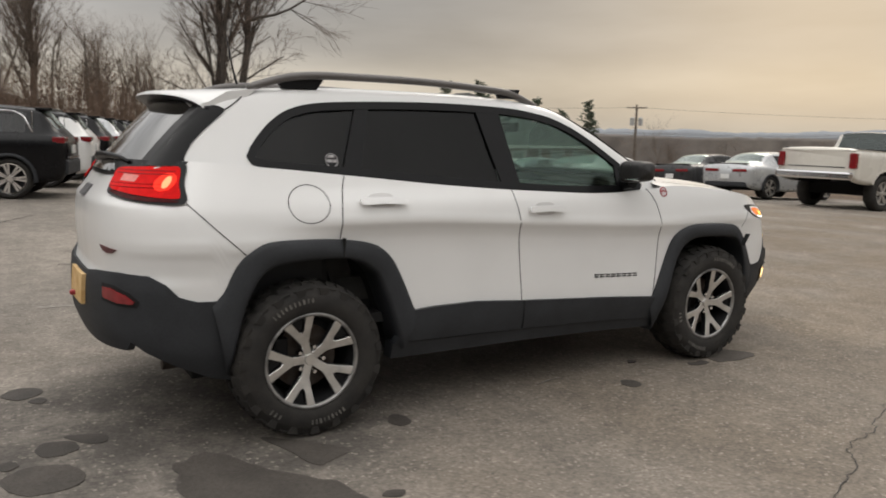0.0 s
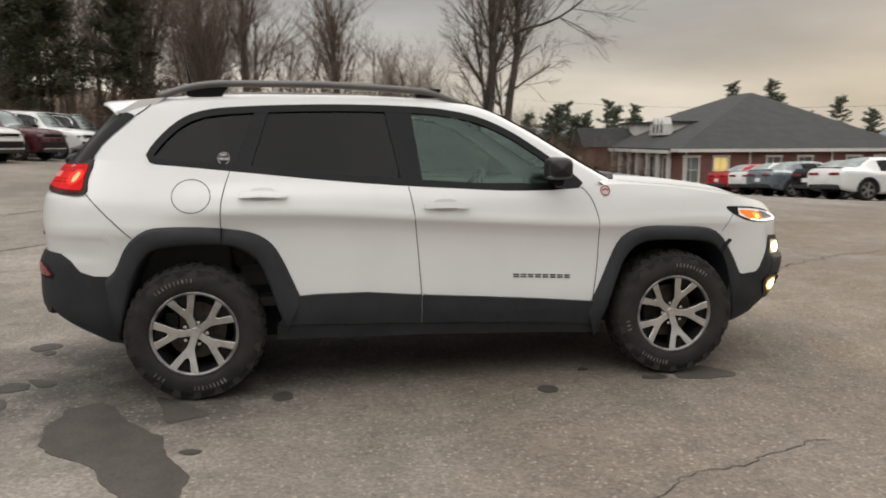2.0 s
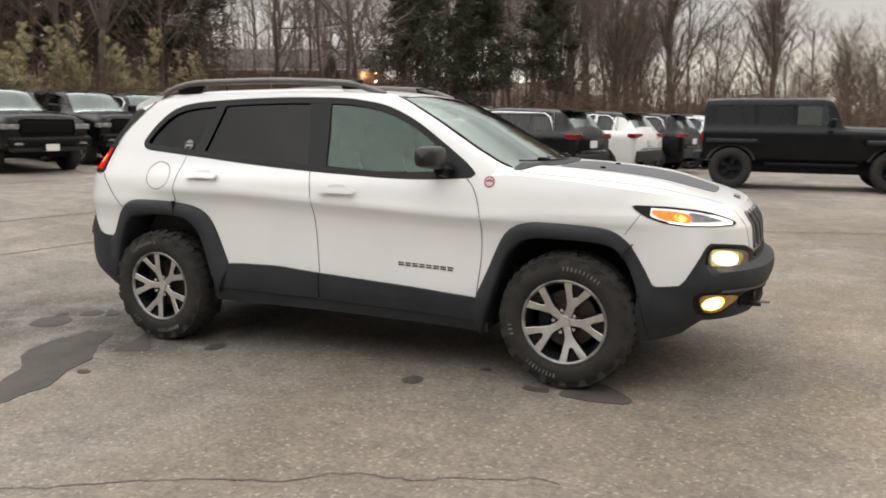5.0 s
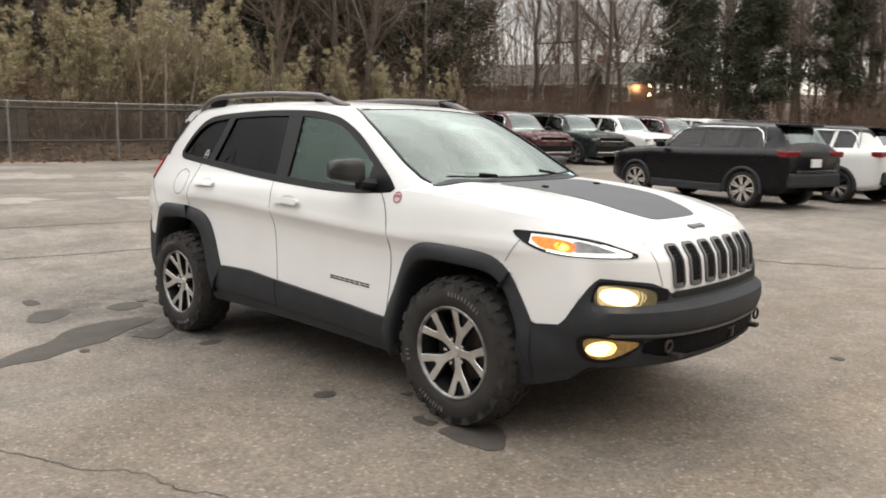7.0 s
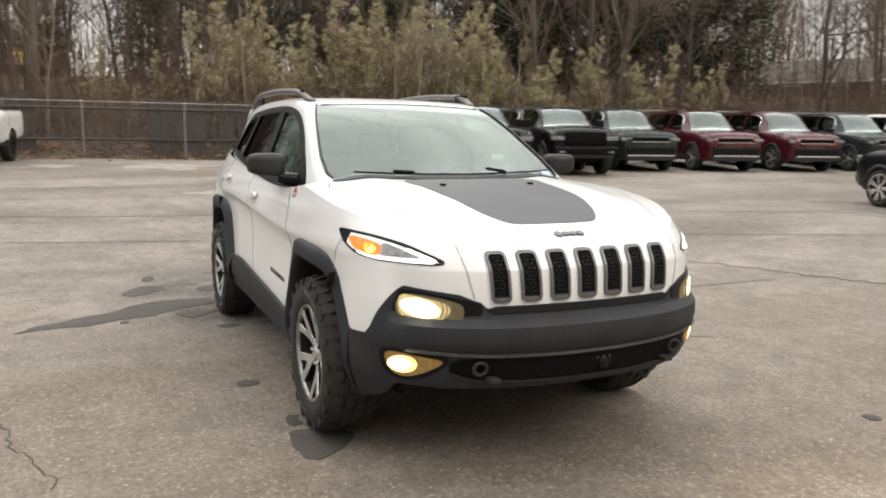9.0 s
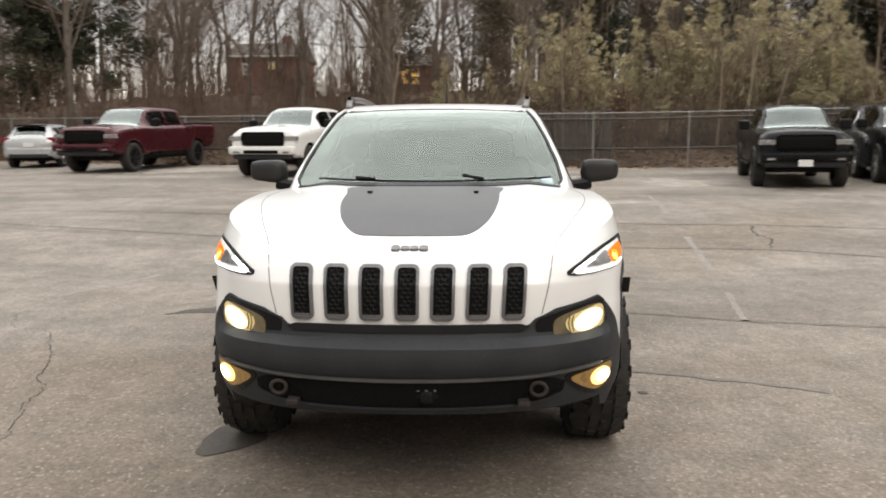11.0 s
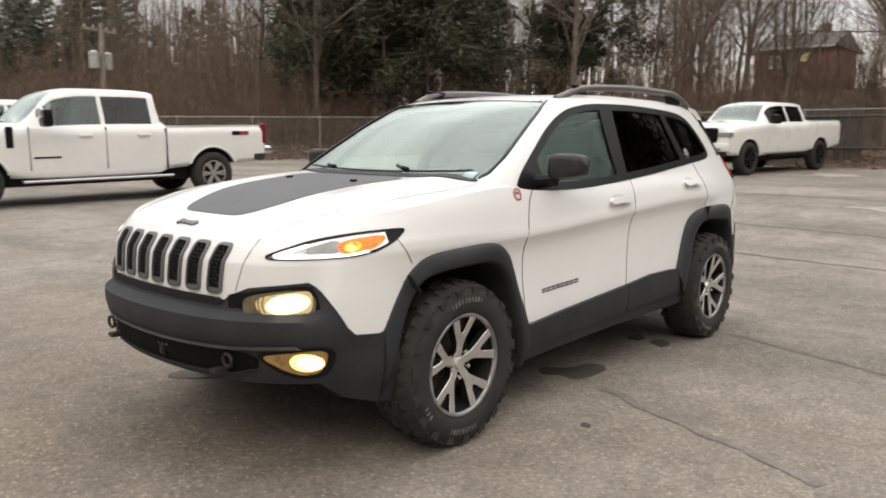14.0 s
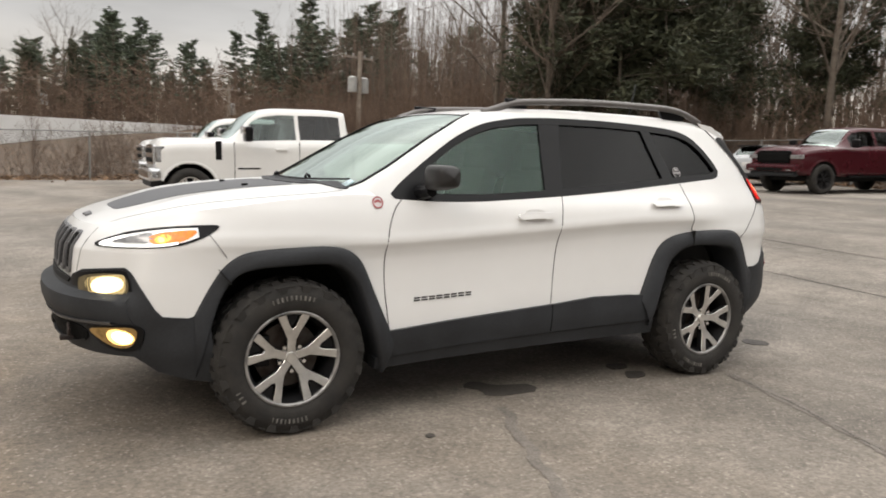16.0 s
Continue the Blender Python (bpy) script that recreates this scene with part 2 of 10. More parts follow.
M_CHROME = mat("chrome", (0.75, 0.75, 0.76), 0.12, metal=1.0, var=0.05, scale=20)
M_STEEL = mat("rusty_brake_steel", (0.10, 0.085, 0.075), 0.55, metal=0.5, tint=(0.06, 0.04, 0.03), scale=18)
M_DECAL = mat("matte_charcoal_decal", (0.075, 0.077, 0.084), 0.55, var=0.12, scale=6, fine=0.05)
M_GLASS = glass("green_windshield", (0.62, 0.70, 0.66), gloss=1.8, sheen=(0.89, 1.0, 0.95))
M_GLASSF = glass("front_door_pane", (0.68, 0.78, 0.735), gloss=0.75, sheen=(0.86, 1.0, 0.93))
M_GLASSR = glass("rear_screen", (0.10, 0.10, 0.102), gloss=2.6)
M_GLASSD = glass("privacy_pane", (0.09, 0.09, 0.095), gloss=0.42)
M_GLASSB = glass("parked_car_pane", (0.14, 0.155, 0.155), gloss=0.7)
M_GLASSL = glass("parked_truck_clear_pane", (0.50, 0.58, 0.56), gloss=1.4, sheen=(0.92, 1.0, 0.97))
M_GLASSW = glass("parked_car_screen", (0.3, 0.34, 0.33), gloss=2.6, sheen=(0.9, 1.0, 0.97))
M_INTERIOR = mat("dark_cabin_plastic", (0.03, 0.03, 0.031), 0.7, var=0.3, scale=9)
M_SEAT = mat("seat_cloth", (0.05, 0.048, 0.046), 0.9, var=0.25, scale=14, bump=0.2, bscale=220)
M_TAIL = mat("red_lamp_lens", (0.22, 0.003, 0.004), 0.3, tint=(0.08, 0.001, 0.002), scale=45, emit=(1.0, 0.012, 0.01), power=0.58, spec=0.05)
M_TAILMID = mat("lit_red_reflector", (0.3, 0.01, 0.01), 0.4, tint=(0.2, 0.005, 0.005), scale=60, emit=(1.0, 0.045, 0.02), power=1.35, spec=0.05)
M_TAILHOT = mat("lit_red_bulb", (0.8, 0.2, 0.1), 0.3, emit=(1.0, 0.16, 0.06), power=2.6)
M_REDLENS = mat("unlit_red_lens", (0.22, 0.012, 0.016), 0.18, coat=0.5, var=0.25, scale=25)
M_AMBER = mat("lit_amber_lens", (0.55, 0.16, 0.015), 0.2, tint=(0.3, 0.06, 0.01), scale=40, emit=(1.0, 0.20, 0.015), power=0.75)
M_AMBERMID = mat("lit_amber_reflector", (0.8, 0.3, 0.03), 0.25, tint=(0.5, 0.14, 0.02), scale=60, emit=(1.0, 0.36, 0.03), power=1.3)
M_AMBERHOT = mat("lit_amber_bulb", (0.9, 0.6, 0.1), 0.2, emit=(1.0, 0.62, 0.12), power=2.6)
M_LENS = mat("clear_lamp_lens", (0.36, 0.36, 0.36), 0.1, metal=0.3, tint=(0.16, 0.16, 0.165), scale=9)
M_LENSLIT = mat("lit_lamp_lens", (0.62, 0.62, 0.61), 0.1, metal=0.3, var=0.45, scale=26, emit=(1, 0.98, 0.95), power=0.45)
M_DRL = mat("lit_white_guide", (0.9, 0.9, 0.9), 0.3, var=0.05, scale=20, emit=(1.0, 0.98, 0.95), power=1.3)
M_BEAM = mat("lit_halogen_bulb", (1, 0.9, 0.6), 0.2, emit=(1.0, 0.9, 0.62), power=9.0)
M_BEAMHALO = mat("lit_beam_reflector", (0.8, 0.7, 0.4), 0.3, tint=(0.6, 0.5, 0.25), scale=50, emit=(1.0, 0.84, 0.50), power=2.0)
M_BOWL = mat("lit_reflector_bowl", (0.10, 0.085, 0.055), 0.3, metal=0.6, tint=(0.03, 0.026, 0.018), scale=22, emit=(1.0, 0.76, 0.40), power=0.08)
M_GLOW = mat("lit_reflector_core", (0.6, 0.5, 0.25), 0.3, metal=0.4, tint=(0.4, 0.3, 0.12), scale=30, emit=(1.0, 0.76, 0.38), power=0.32)
M_FOGBOWL = mat("lit_fog_reflector", (0.22, 0.15, 0.07), 0.3, metal=0.5, tint=(0.06, 0.04, 0.02), scale=40, emit=(1.0, 0.56, 0.16), power=0.13)
M_FOGHALO = mat("lit_fog_halo", (0.8, 0.55, 0.2), 0.3, tint=(0.6, 0.35, 0.1), scale=60, emit=(1.0, 0.64, 0.20), power=1.8)
M_FOG = mat("lit_fog_bulb", (1, 0.8, 0.4), 0.2, emit=(1.0, 0.74, 0.34), power=7.0)
M_RED = mat("red_badge", (0.35, 0.03, 0.04), 0.4, var=0.2, scale=30)
M_BADGE = mat("pale_badge", (0.62, 0.58, 0.58), 0.45, var=0.12, scale=30)
M_STICKER = mat("pale_blue_sticker", (0.62, 0.78, 0.84), 0.6, var=0.15, scale=30)
M_PLATE = mat("paper_tag", (0.55, 0.33, 0.12), 0.6, tint=(0.7, 0.5, 0.25), scale=18)
M_WPLATE = mat("white_front_plate", (0.75, 0.75, 0.74), 0.5, var=0.1, scale=20)


# ---------------------------------------------------------------- building blocks
def link_mesh(name, verts, faces, material, parent=None, label="", smooth=True):
    me = bpy.data.meshes.new(name)
    me.from_pydata([tuple(map(float, v)) for v in verts], [], [tuple(map(int, q)) for q in faces])
    me.materials.append(material)
    if smooth:
        me.polygons.foreach_set("use_smooth", [True] * len(me.polygons))
    me.update()
    ob = new(name, me)
    if parent:
        ob.parent = parent
    return tagged(ob, label)


def part(name, bm, material, parent=None, label="", smooth=False):
    """Links a bmesh as one mesh object under a thing or under a part."""
    me = bpy.data.meshes.new(name)
    bm.to_mesh(me)
    bm.free()
    me.materials.append(material)
    if smooth:
        me.polygons.foreach_set("use_smooth", [True] * len(me.polygons))
    ob = new(name, me)
    if parent:
        ob.parent = parent
    return tagged(ob, label)


def thing(name, m=None, label="", category="", group="", kind=""):
    ob = new(name)
    ob.empty_display_size = 0.2
    if m is not None:
        ob.matrix_basis = m
    return tagged(ob, label, category, group, kind)


def add_box(bm, c, s, rot=None, bevel=0.0):
    r = bmesh.ops.create_cube(bm, size=1.0)
    vs = r["verts"]
    bmesh.ops.scale(bm, vec=s, verts=vs)
    if bevel:
        es = list({e for v in vs for e in v.link_edges})
        r2 = bmesh.ops.bevel(bm, geom=es, offset=bevel, segments=2, profile=0.6, affect="EDGES")
        vs = list({v for v in r2["verts"]} | {v for f_ in r2["faces"] for v in f_.verts})
        vs = [v for v in vs if v.is_valid]
    if rot is not None:
        bmesh.ops.rotate(bm, cent=(0, 0, 0), matrix=rot, verts=vs)
    bmesh.ops.translate(bm, vec=c, verts=vs)
    return vs


def add_cyl(bm, a, b, r0, r1=None, seg=10, caps=True):
    a, b = Vector(a), Vector(b)
    r = bmesh.ops.create_cone(bm, cap_ends=caps, segments=seg, radius1=r0, radius2=r0 if r1 is None else r1, depth=(b - a).length)
    q = (b - a).to_track_quat("Z", "Y").to_matrix()
    bmesh.ops.rotate(bm, cent=(0, 0, 0), matrix=q, verts=r["verts"])
    bmesh.ops.translate(bm, vec=(a + b) / 2, verts=r["verts"])
    return r["verts"]


def curve(*pairs):
    """A smooth function through pairs of x and value."""
    xs, ys = np.array(sorted(pairs), float).T
    h = np.diff(xs)
    d = np.diff(ys) / h
    t = np.zeros_like(xs)
    t[0], t[-1] = d[0], d[-1]
    for i in range(1, len(xs) - 1):
        if d[i - 1] * d[i] > 0:
            w1, w2 = 2 * h[i] + h[i - 1], h[i] + 2 * h[i - 1]
            t[i] = (w1 + w2) / (w1 / d[i - 1] + w2 / d[i])

    def value(x):
        x = np.clip(np.asarray(x, float), xs[0], xs[-1])
        i = np.clip(np.searchsorted(xs, x) - 1, 0, len(xs) - 2)
        s = (x - xs[i]) / h[i]
        return ys[i] * (1 + 2 * s) * (1 - s) ** 2 + t[i] * h[i] * s * (1 - s) ** 2 + ys[i + 1] * s * s * (3 - 2 * s) - t[i + 1] * h[i] * s * s * (1 - s)
    return value


def spline(points, n, closed=False):
    """n points, evenly spaced, on a Catmull-Rom curve through the given ones."""
    p = np.array(points, float)
    if closed:
        p = np.vstack([p[-1], p, p[0], p[1]])
    else:
        p = np.vstack([2 * p[0] - p[1], p, 2 * p[-1] - p[-2]])
    out = []
    for i in range(1, len(p) - 2):
        for s in np.linspace(0, 1, 24, endpoint=False):
            a, b, c, d = p[i - 1], p[i], p[i + 1], p[i + 2]
            out.append(0.5 * (2 * b + (c - a) * s + (2 * a - 5 * b + 4 * c - d) * s * s + (3 * b - a - 3 * c + d) * s ** 3))
    out.append(p[-2])
    out = np.array(out)
    run = np.r_[0, np.cumsum(np.linalg.norm(np.diff(out, axis=0), axis=1))]
    at = np.linspace(0, run[-1], n + 1)[:-1] if closed else np.linspace(0, run[-1], n)
    return np.stack([np.interp(at, run, out[:, k]) for k in range(out.shape[1])], 1)


def smooth01(x):
    x = np.clip(x, 0, 1)
    return x * x * (3 - 2 * x)


def grid_faces(rows, cols, closed=False, flip=False):
    faces = []
    for r in range(rows - 1):
        for c in range(cols - (0 if closed else 1)):
            c2 = (c + 1) % cols
            q = (r * cols + c, r * cols + c2, (r + 1) * cols + c2, (r + 1) * cols + c)
            faces.append(q[::-1] if flip else q)
    return faces


def sweep(path, radius, seg=8, caps=True, flat=1.0, up=(0, 0, 1)):
    """Verts and faces of a tube along a path; radius may be a list; flat squeezes it along up."""
    path = np.asarray(path, float)
    n = len(path)
    rad = np.full(n, radius) if np.isscalar(radius) else np.asarray(radius, float)
    tan = np.gradient(path, axis=0)
    tan /= np.linalg.norm(tan, axis=1)[:, None] + 1e-12
    u = np.asarray(up, float)
    side = np.cross(tan, u)
    bad = np.linalg.norm(side, axis=1) < 1e-3
    side[bad] = np.cross(tan[bad], (1, 0, 0))
    side /= np.linalg.norm(side, axis=1)[:, None]
    top = np.cross(side, tan)
    ang = np.linspace(0, 2 * np.pi, seg, endpoint=False)
    v = path[:, None] + rad[:, None, None] * (np.cos(ang)[None, :, None] * side[:, None] + flat * np.sin(ang)[None, :, None] * top[:, None])
    faces = grid_faces(n, seg, True)
    if caps:
        faces += [tuple(range(seg))[::-1], tuple((n - 1) * seg + k for k in range(seg))]
    return v.reshape(-1, 3), faces


def tube(name, path, radius, material, parent=None, label="", seg=8, flat=1.0, up=(0, 0, 1)):
    v, f_ = sweep(path, radius, seg, True, flat, up)
    return link_mesh(name, v, f_, material, parent, label)


def cut_polygon(poly, step):
    """2D points and faces of a polygon cut into cells of about the step."""
    bm = bmesh.new()
    bm.faces.new([bm.verts.new((x, y, 0)) for x, y in poly])
    p = np.array(poly)
    for ax in (0, 1):
        lo, hi = p[:, ax].min(), p[:, ax].max()
        n = int(math.ceil((hi - lo) / step))
        for k in range(1, n):
            co, no = [0, 0, 0], [0, 0, 0]
            co[ax], no[ax] = lo + (hi - lo) * k / n, 1
            bmesh.ops.bisect_plane(bm, geom=bm.verts[:] + bm.edges[:] + bm.faces[:], dist=1e-6, plane_co=co, plane_no=no)
    bmesh.ops.triangulate(bm, faces=[f_ for f_ in bm.faces if len(f_.verts) > 4])
    bm.verts.index_update()
    pts = np.array([v.co[:2] for v in bm.verts])
    faces = [[v.index for v in f_.verts] for f_ in bm.faces]
    rim = [(e.verts[0].index, e.verts[1].index) for e in bm.edges if len(e.link_faces) == 1]
    bm.free()
    return pts, faces, rim


def panel(name, poly, surf, material, parent=None, label="", step=0.05, off=0.004, thick=0.01, smooth=True):
    """A solid plate of the polygon's outline, laid on the surface surf(u, v, offset)."""
    pts, faces, rim = cut_polygon(poly, step)
    n = len(pts)
    outer = surf(pts[:, 0], pts[:, 1], off)
    inner = surf(pts[:, 0], pts[:, 1], off - thick)
    fs = [tuple(q) for q in faces] + [tuple(i + n for i in q[::-1]) for q in faces] + [(a, b, b + n, a + n) for a, b in rim]
    me_name = name
    bm = bmesh.new()
    vs = [bm.verts.new(tuple(map(float, v))) for v in np.vstack([outer, inner])]
    for q in fs:
        try:
            bm.faces.new([vs[i] for i in q])
        except ValueError:
            pass
    bmesh.ops.recalc_face_normals(bm, faces=bm.faces[:])
    for e in bm.edges:
        if len(e.link_faces) == 2 and e.calc_face_angle(0) > 0.6:
            e.smooth = False
    return part(me_name, bm, material, parent, label, smooth)


def ribbon(name, uv, surf, width, material, parent=None, label="", off=0.002, thick=0.004, closed=False):
    """A narrow raised strip along a line on a surface."""
    p = np.asarray(uv, float)
    d = np.gradient(p, axis=0) if not closed else (np.roll(p, -1, 0) - np.roll(p, 1, 0))
    d /= np.linalg.norm(d, axis=1)[:, None] + 1e-12
    nrm = np.stack([-d[:, 1], d[:, 0]], 1) * width / 2
    a, b = p + nrm, p - nrm
    rows = [surf(a[:, 0], a[:, 1], off - thick), surf(a[:, 0], a[:, 1], off), surf(b[:, 0], b[:, 1], off), surf(b[:, 0], b[:, 1], off - thick)]
    v = np.stack(rows, 1).reshape(-1, 3)
    n = len(p)
    fs = []
    for i in range(n if closed else n - 1):
        j = (i + 1) % n
        for k in range(3):
            fs.append((i * 4 + k, i * 4 + k + 1, j * 4 + k + 1, j * 4 + k))
    bm = bmesh.new()
    vs = [bm.verts.new(tuple(map(float, q))) for q in v]
    for q in fs:
        bm.faces.new([vs[i] for i in q])
    bmesh.ops.recalc_face_normals(bm, faces=bm.faces[:])
    return part(name, bm, material, parent, label)


def inside(px, pz, poly):
    """Which of the points lie in a polygon."""
    px, pz = np.asarray(px, float), np.asarray(pz, float)
    hit = np.zeros(px.shape, bool)
    q = np.asarray(poly, float)
    for (x1, z1), (x2, z2) in zip(q, np.roll(q, -1, 0)):
        cross = ((z1 > pz) != (z2 > pz)) & (px < (x2 - x1) * (pz - z1) / (z2 - z1 + 1e-12) + x1)
        hit ^= cross
    return hit



# ---------------------------------------------------------------- ground
def lot(x, y):
    """Height of the parking lot."""
    r = math.hypot(max(0, abs(x - 0.3) - 1.6), max(0, abs(y) - 1.0))
    w = min(1, max(0, (r - 1.5) / 6.5))
    w = w * w * (3 - 2 * w)
    corner = 0.0012 * max(0, -x - 6) * max(0, y - 6)
    fall = 0.05 * max(0, y - 12) * min(1, max(0, (x - 4) / 12))
    return w * (0.13 - fall - (0.031 * x if x < 0 else 0.02 * min(x, 8) + 0.041 * max(0, min(x, 30) - 8)) + min(corner, 0.3))


FENCE = [(-13.0, 46.0), (-15.5, 34.0), (-19.6, 14.5), (-22.4, -2.9), (-23.3, -8.0), (-28.0, -21.3), (-24.6, -22.8), (-18.4, -23.4), (-8.0, -26.0), (3.0, -27.5), (16.0, -30.0)]


def beyond_fence(x, y):
    """How far a place lies outside the fence; negative inside."""
    best = 1e9
    for (x1, y1), (x2, y2) in zip(FENCE, FENCE[1:]):
        dx, dy = x2 - x1, y2 - y1
        t = max(0, min(1, ((x - x1) * dx + (y - y1) * dy) / (dx * dx + dy * dy)))
        d = math.hypot(x - x1 - t * dx, y - y1 - t * dy)
        side = (x - x1) * dy - (y - y1) * dx
        if d < abs(best):
            best = d if side > 0 else -d
    return best


def terrain(x, y):
    """Height of the land round the lot."""
    far = math.hypot(x, y)
    base = lot(max(-30, min(23, x)), max(-30, min(38, y)))
    out = beyond_fence(x, y) if far < 400 else 200
    h = base
    hill = smooth01((4 - x - 0.12 * y) / 26.0) if y > -20 else smooth01((4 - x) / 26.0)
    west = max(0.0, out) if far < 400 else 200.0
    woods = 0.45 * min(1, max(0, west) / 1.5) + 0.145 * max(0, min(west, 34) - 3) + 0.055 * max(0, min(west, 110) - 34)
    south = 1.0 - smooth01((y + 46) / 20.0)
    h += woods * ((1 - south) * hill + south * 0.55) * (1 if west > 0 else 0)
    north = max(0.0, y - 39)
    h += smooth01((14 - x) / 14) * (0.085 * min(north, 60)) * (0 if west > 0 else 1) * smooth01((x + 16) / 10)
    h += -1.75 * smooth01((y - 38 + max(0, x - 20)) / 6.0) * smooth01((x - 12) / 8)
    h += -1.75 * smooth01((x - 24) / 6.0) * (1 - smooth01((y - 38) / 6.0))
    h += -9.0 * smooth01((x - 70) / 160.0)
    h += 0.25 * noise.noise((x * 0.09, y * 0.09, 0)) * smooth01((far - 40) / 30)
    h += 10.0 * smooth01((far - 380) / 500) * (0.6 + 0.7 * noise.noise((x * 0.0016, y * 0.0016, 3.0)))
    return h


M_SOIL = mat("leaf_litter_soil", (0.085, 0.06, 0.042), 0.95, tint=(0.13, 0.09, 0.06), scale=1.6, bump=0.8, bscale=26, fine=0.3)
_g = np.r_[-4200, -2500, -1400, -800, -480, -300, -200, -150, -120, np.arange(-100, 100.1, 2.0), 120, 150, 200, 300, 480, 800, 1400, 2500, 4200]
_v, _f = [], []
for x in _g:
    for y in _g:
        z = terrain(x, y)
        if -31 < x < 25 and -31 < y < 40 and beyond_fence(x, y) < 1.2 and x < 23.4 and y < 38:
            z -= 0.35
        _v.append((x, y, z))
ground_ob = link_mesh("ground", _v, grid_faces(len(_g), len(_g), flip=True), M_SOIL)
tagged(ground_ob, "brown leaf-strewn ground rising to wooded banks", "ground", kind="structure")
bm = bmesh.new()
lx, ly = np.linspace(-28.5, 24, 132), np.linspace(-30, 39, 150)
vs = {(i, j): bm.verts.new((x, y, lot(x, y))) for i, x in enumerate(lx) for j, y in enumerate(ly) if beyond_fence(x, y) < -0.35}
for i in range(len(lx) - 1):
    for j in range(len(ly) - 1):
        q = [vs.get(k) for k in ((i, j), (i + 1, j), (i + 1, j + 1), (i, j + 1))]
        if None not in q:
            bm.faces.new(q)
bmesh.ops.recalc_face_normals(bm, faces=bm.faces[:])
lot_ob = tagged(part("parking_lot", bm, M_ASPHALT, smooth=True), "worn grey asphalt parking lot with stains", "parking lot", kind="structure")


def lot_surf(u, v, off):
    u, v = np.asarray(u, float), np.asarray(v, float)
    return np.stack([u, v, np.array([lot(a, b) for a, b in zip(u.ravel(), v.ravel())]).reshape(u.shape) + off], -1)


def blot(name, pts, material, label, smooth_n=0, off=0.004):
    q = spline(pts, smooth_n, True) if smooth_n else np.array(pts)
    if smooth_n:
        c = q.mean(0)
        wob = np.array([1 + 0.07 * noise.noise((p[0] * 9, p[1] * 9, 2.0)) + 0.05 * noise.noise((p[0] * 23, p[1] * 23, 5.0)) for p in q])
        q = c + (q - c) * wob[:, None]
    o = panel(name, q, lot_surf, material, None, "", step=0.6, off=off, thick=0.003)
    return tagged(o, label, "stain", kind="structure")

# ---------------------------------------------------------------- the white SUV
HERO_TAIL = [(-2.22, 0), (-2.215, 0.25), (-2.19, 0.48), (-2.12, 0.66), (-1.98, 0.785), (-1.78, 0.848), (-1.36, 0.876), (-0.5, 0.88), (0.4, 0.88), (1.0, 0.878)]
# the nose in plan, above and at the bumper
NOSE_UP = [(1.4, 0.880), (1.70, 0.852), (1.90, 0.796), (2.05, 0.716), (2.14, 0.642), (2.208, 0.55), (2.247, 0.46), (2.264, 0.36), (2.278, 0.25), (2.288, 0.12), (2.29, 0)]
NOSE_LOW = [(1.4, 0.876), (1.62, 0.868), (1.80, 0.850), (1.93, 0.820), (2.05, 0.768), (2.16, 0.685), (2.24, 0.58), (2.30, 0.45), (2.335, 0.32), (2.355, 0.15), (2.36, 0)]
HERO_NS = 300
_plan_up, _plan_low = spline(HERO_TAIL + NOSE_UP, HERO_NS), spline(HERO_TAIL + NOSE_LOW, HERO_NS)
_pw = curve((0.2, 0.80), (0.34, 0.845), (0.46, 0.870), (0.62, 0.868), (0.76, 0.868), (0.86, 0.878), (0.905, 0.889), (0.925, 0.889), (0.97, 0.880), (1.05, 0.862), (1.12, 0.835), (1.2, 0.80), (1.3, 0.76))
# the doors' section: hollow below a crisp crease that climbs towards the tail
_pd = curve((0.2, 0.80), (0.34, 0.845), (0.46, 0.869), (0.56, 0.866), (0.66, 0.859), (0.76, 0.8565), (0.83, 0.861), (0.875, 0.873), (0.904, 0.8855), (0.913, 0.889), (0.922, 0.889), (0.97, 0.879), (1.05, 0.860), (1.12, 0.835), (1.2, 0.80), (1.3, 0.76))
_climb = curve((-1.7, 0.09), (-0.9, 0.082), (0.0, 0.034), (0.85, -0.012), (1.3, -0.02))
_fx = curve((0.2, -0.20), (0.32, -0.13), (0.41, -0.075), (0.5, -0.05), (0.54, -0.035), (0.575, -0.005), (0.62, 0.0), (0.66, 0.0), (0.735, 0.0), (0.858, -0.010), (0.868, -0.014), (0.878, -0.020), (0.934, -0.056), (0.99, -0.105), (1.05, -0.16), (1.2, -0.2))
_low = curve((0.2, 1.0), (0.635, 1.0), (0.648, 0.96), (0.686, 0.06), (0.70, 0.0), (1.3, 0.0))
_lowsoft = curve((0.2, 1.0), (0.5, 1.0), (0.72, 0.86), (0.86, 0.42), (0.97, 0.0), (1.3, 0.0))
_rx = curve((0.2, -0.16), (0.36, -0.07), (0.45, 0.0), (0.55, 0.026), (0.74, 0.018), (0.80, -0.006), (0.95, 0.0), (1.08, -0.01), (1.14, -0.05), (1.28, -0.14), (1.4, -0.2))


def body_width(x, z):
    """Half-width of the flanks, before the plan narrows them."""
    door = smooth01((x + 1.62) / 0.5) * smooth01((1.45 - x) / 0.6)
    lift = _climb(x) * smooth01((z - 0.5) / 0.3) * smooth01((1.17 - z) / 0.15)
    return _pw(z) * (1 - door) + _pd(z - lift) * door


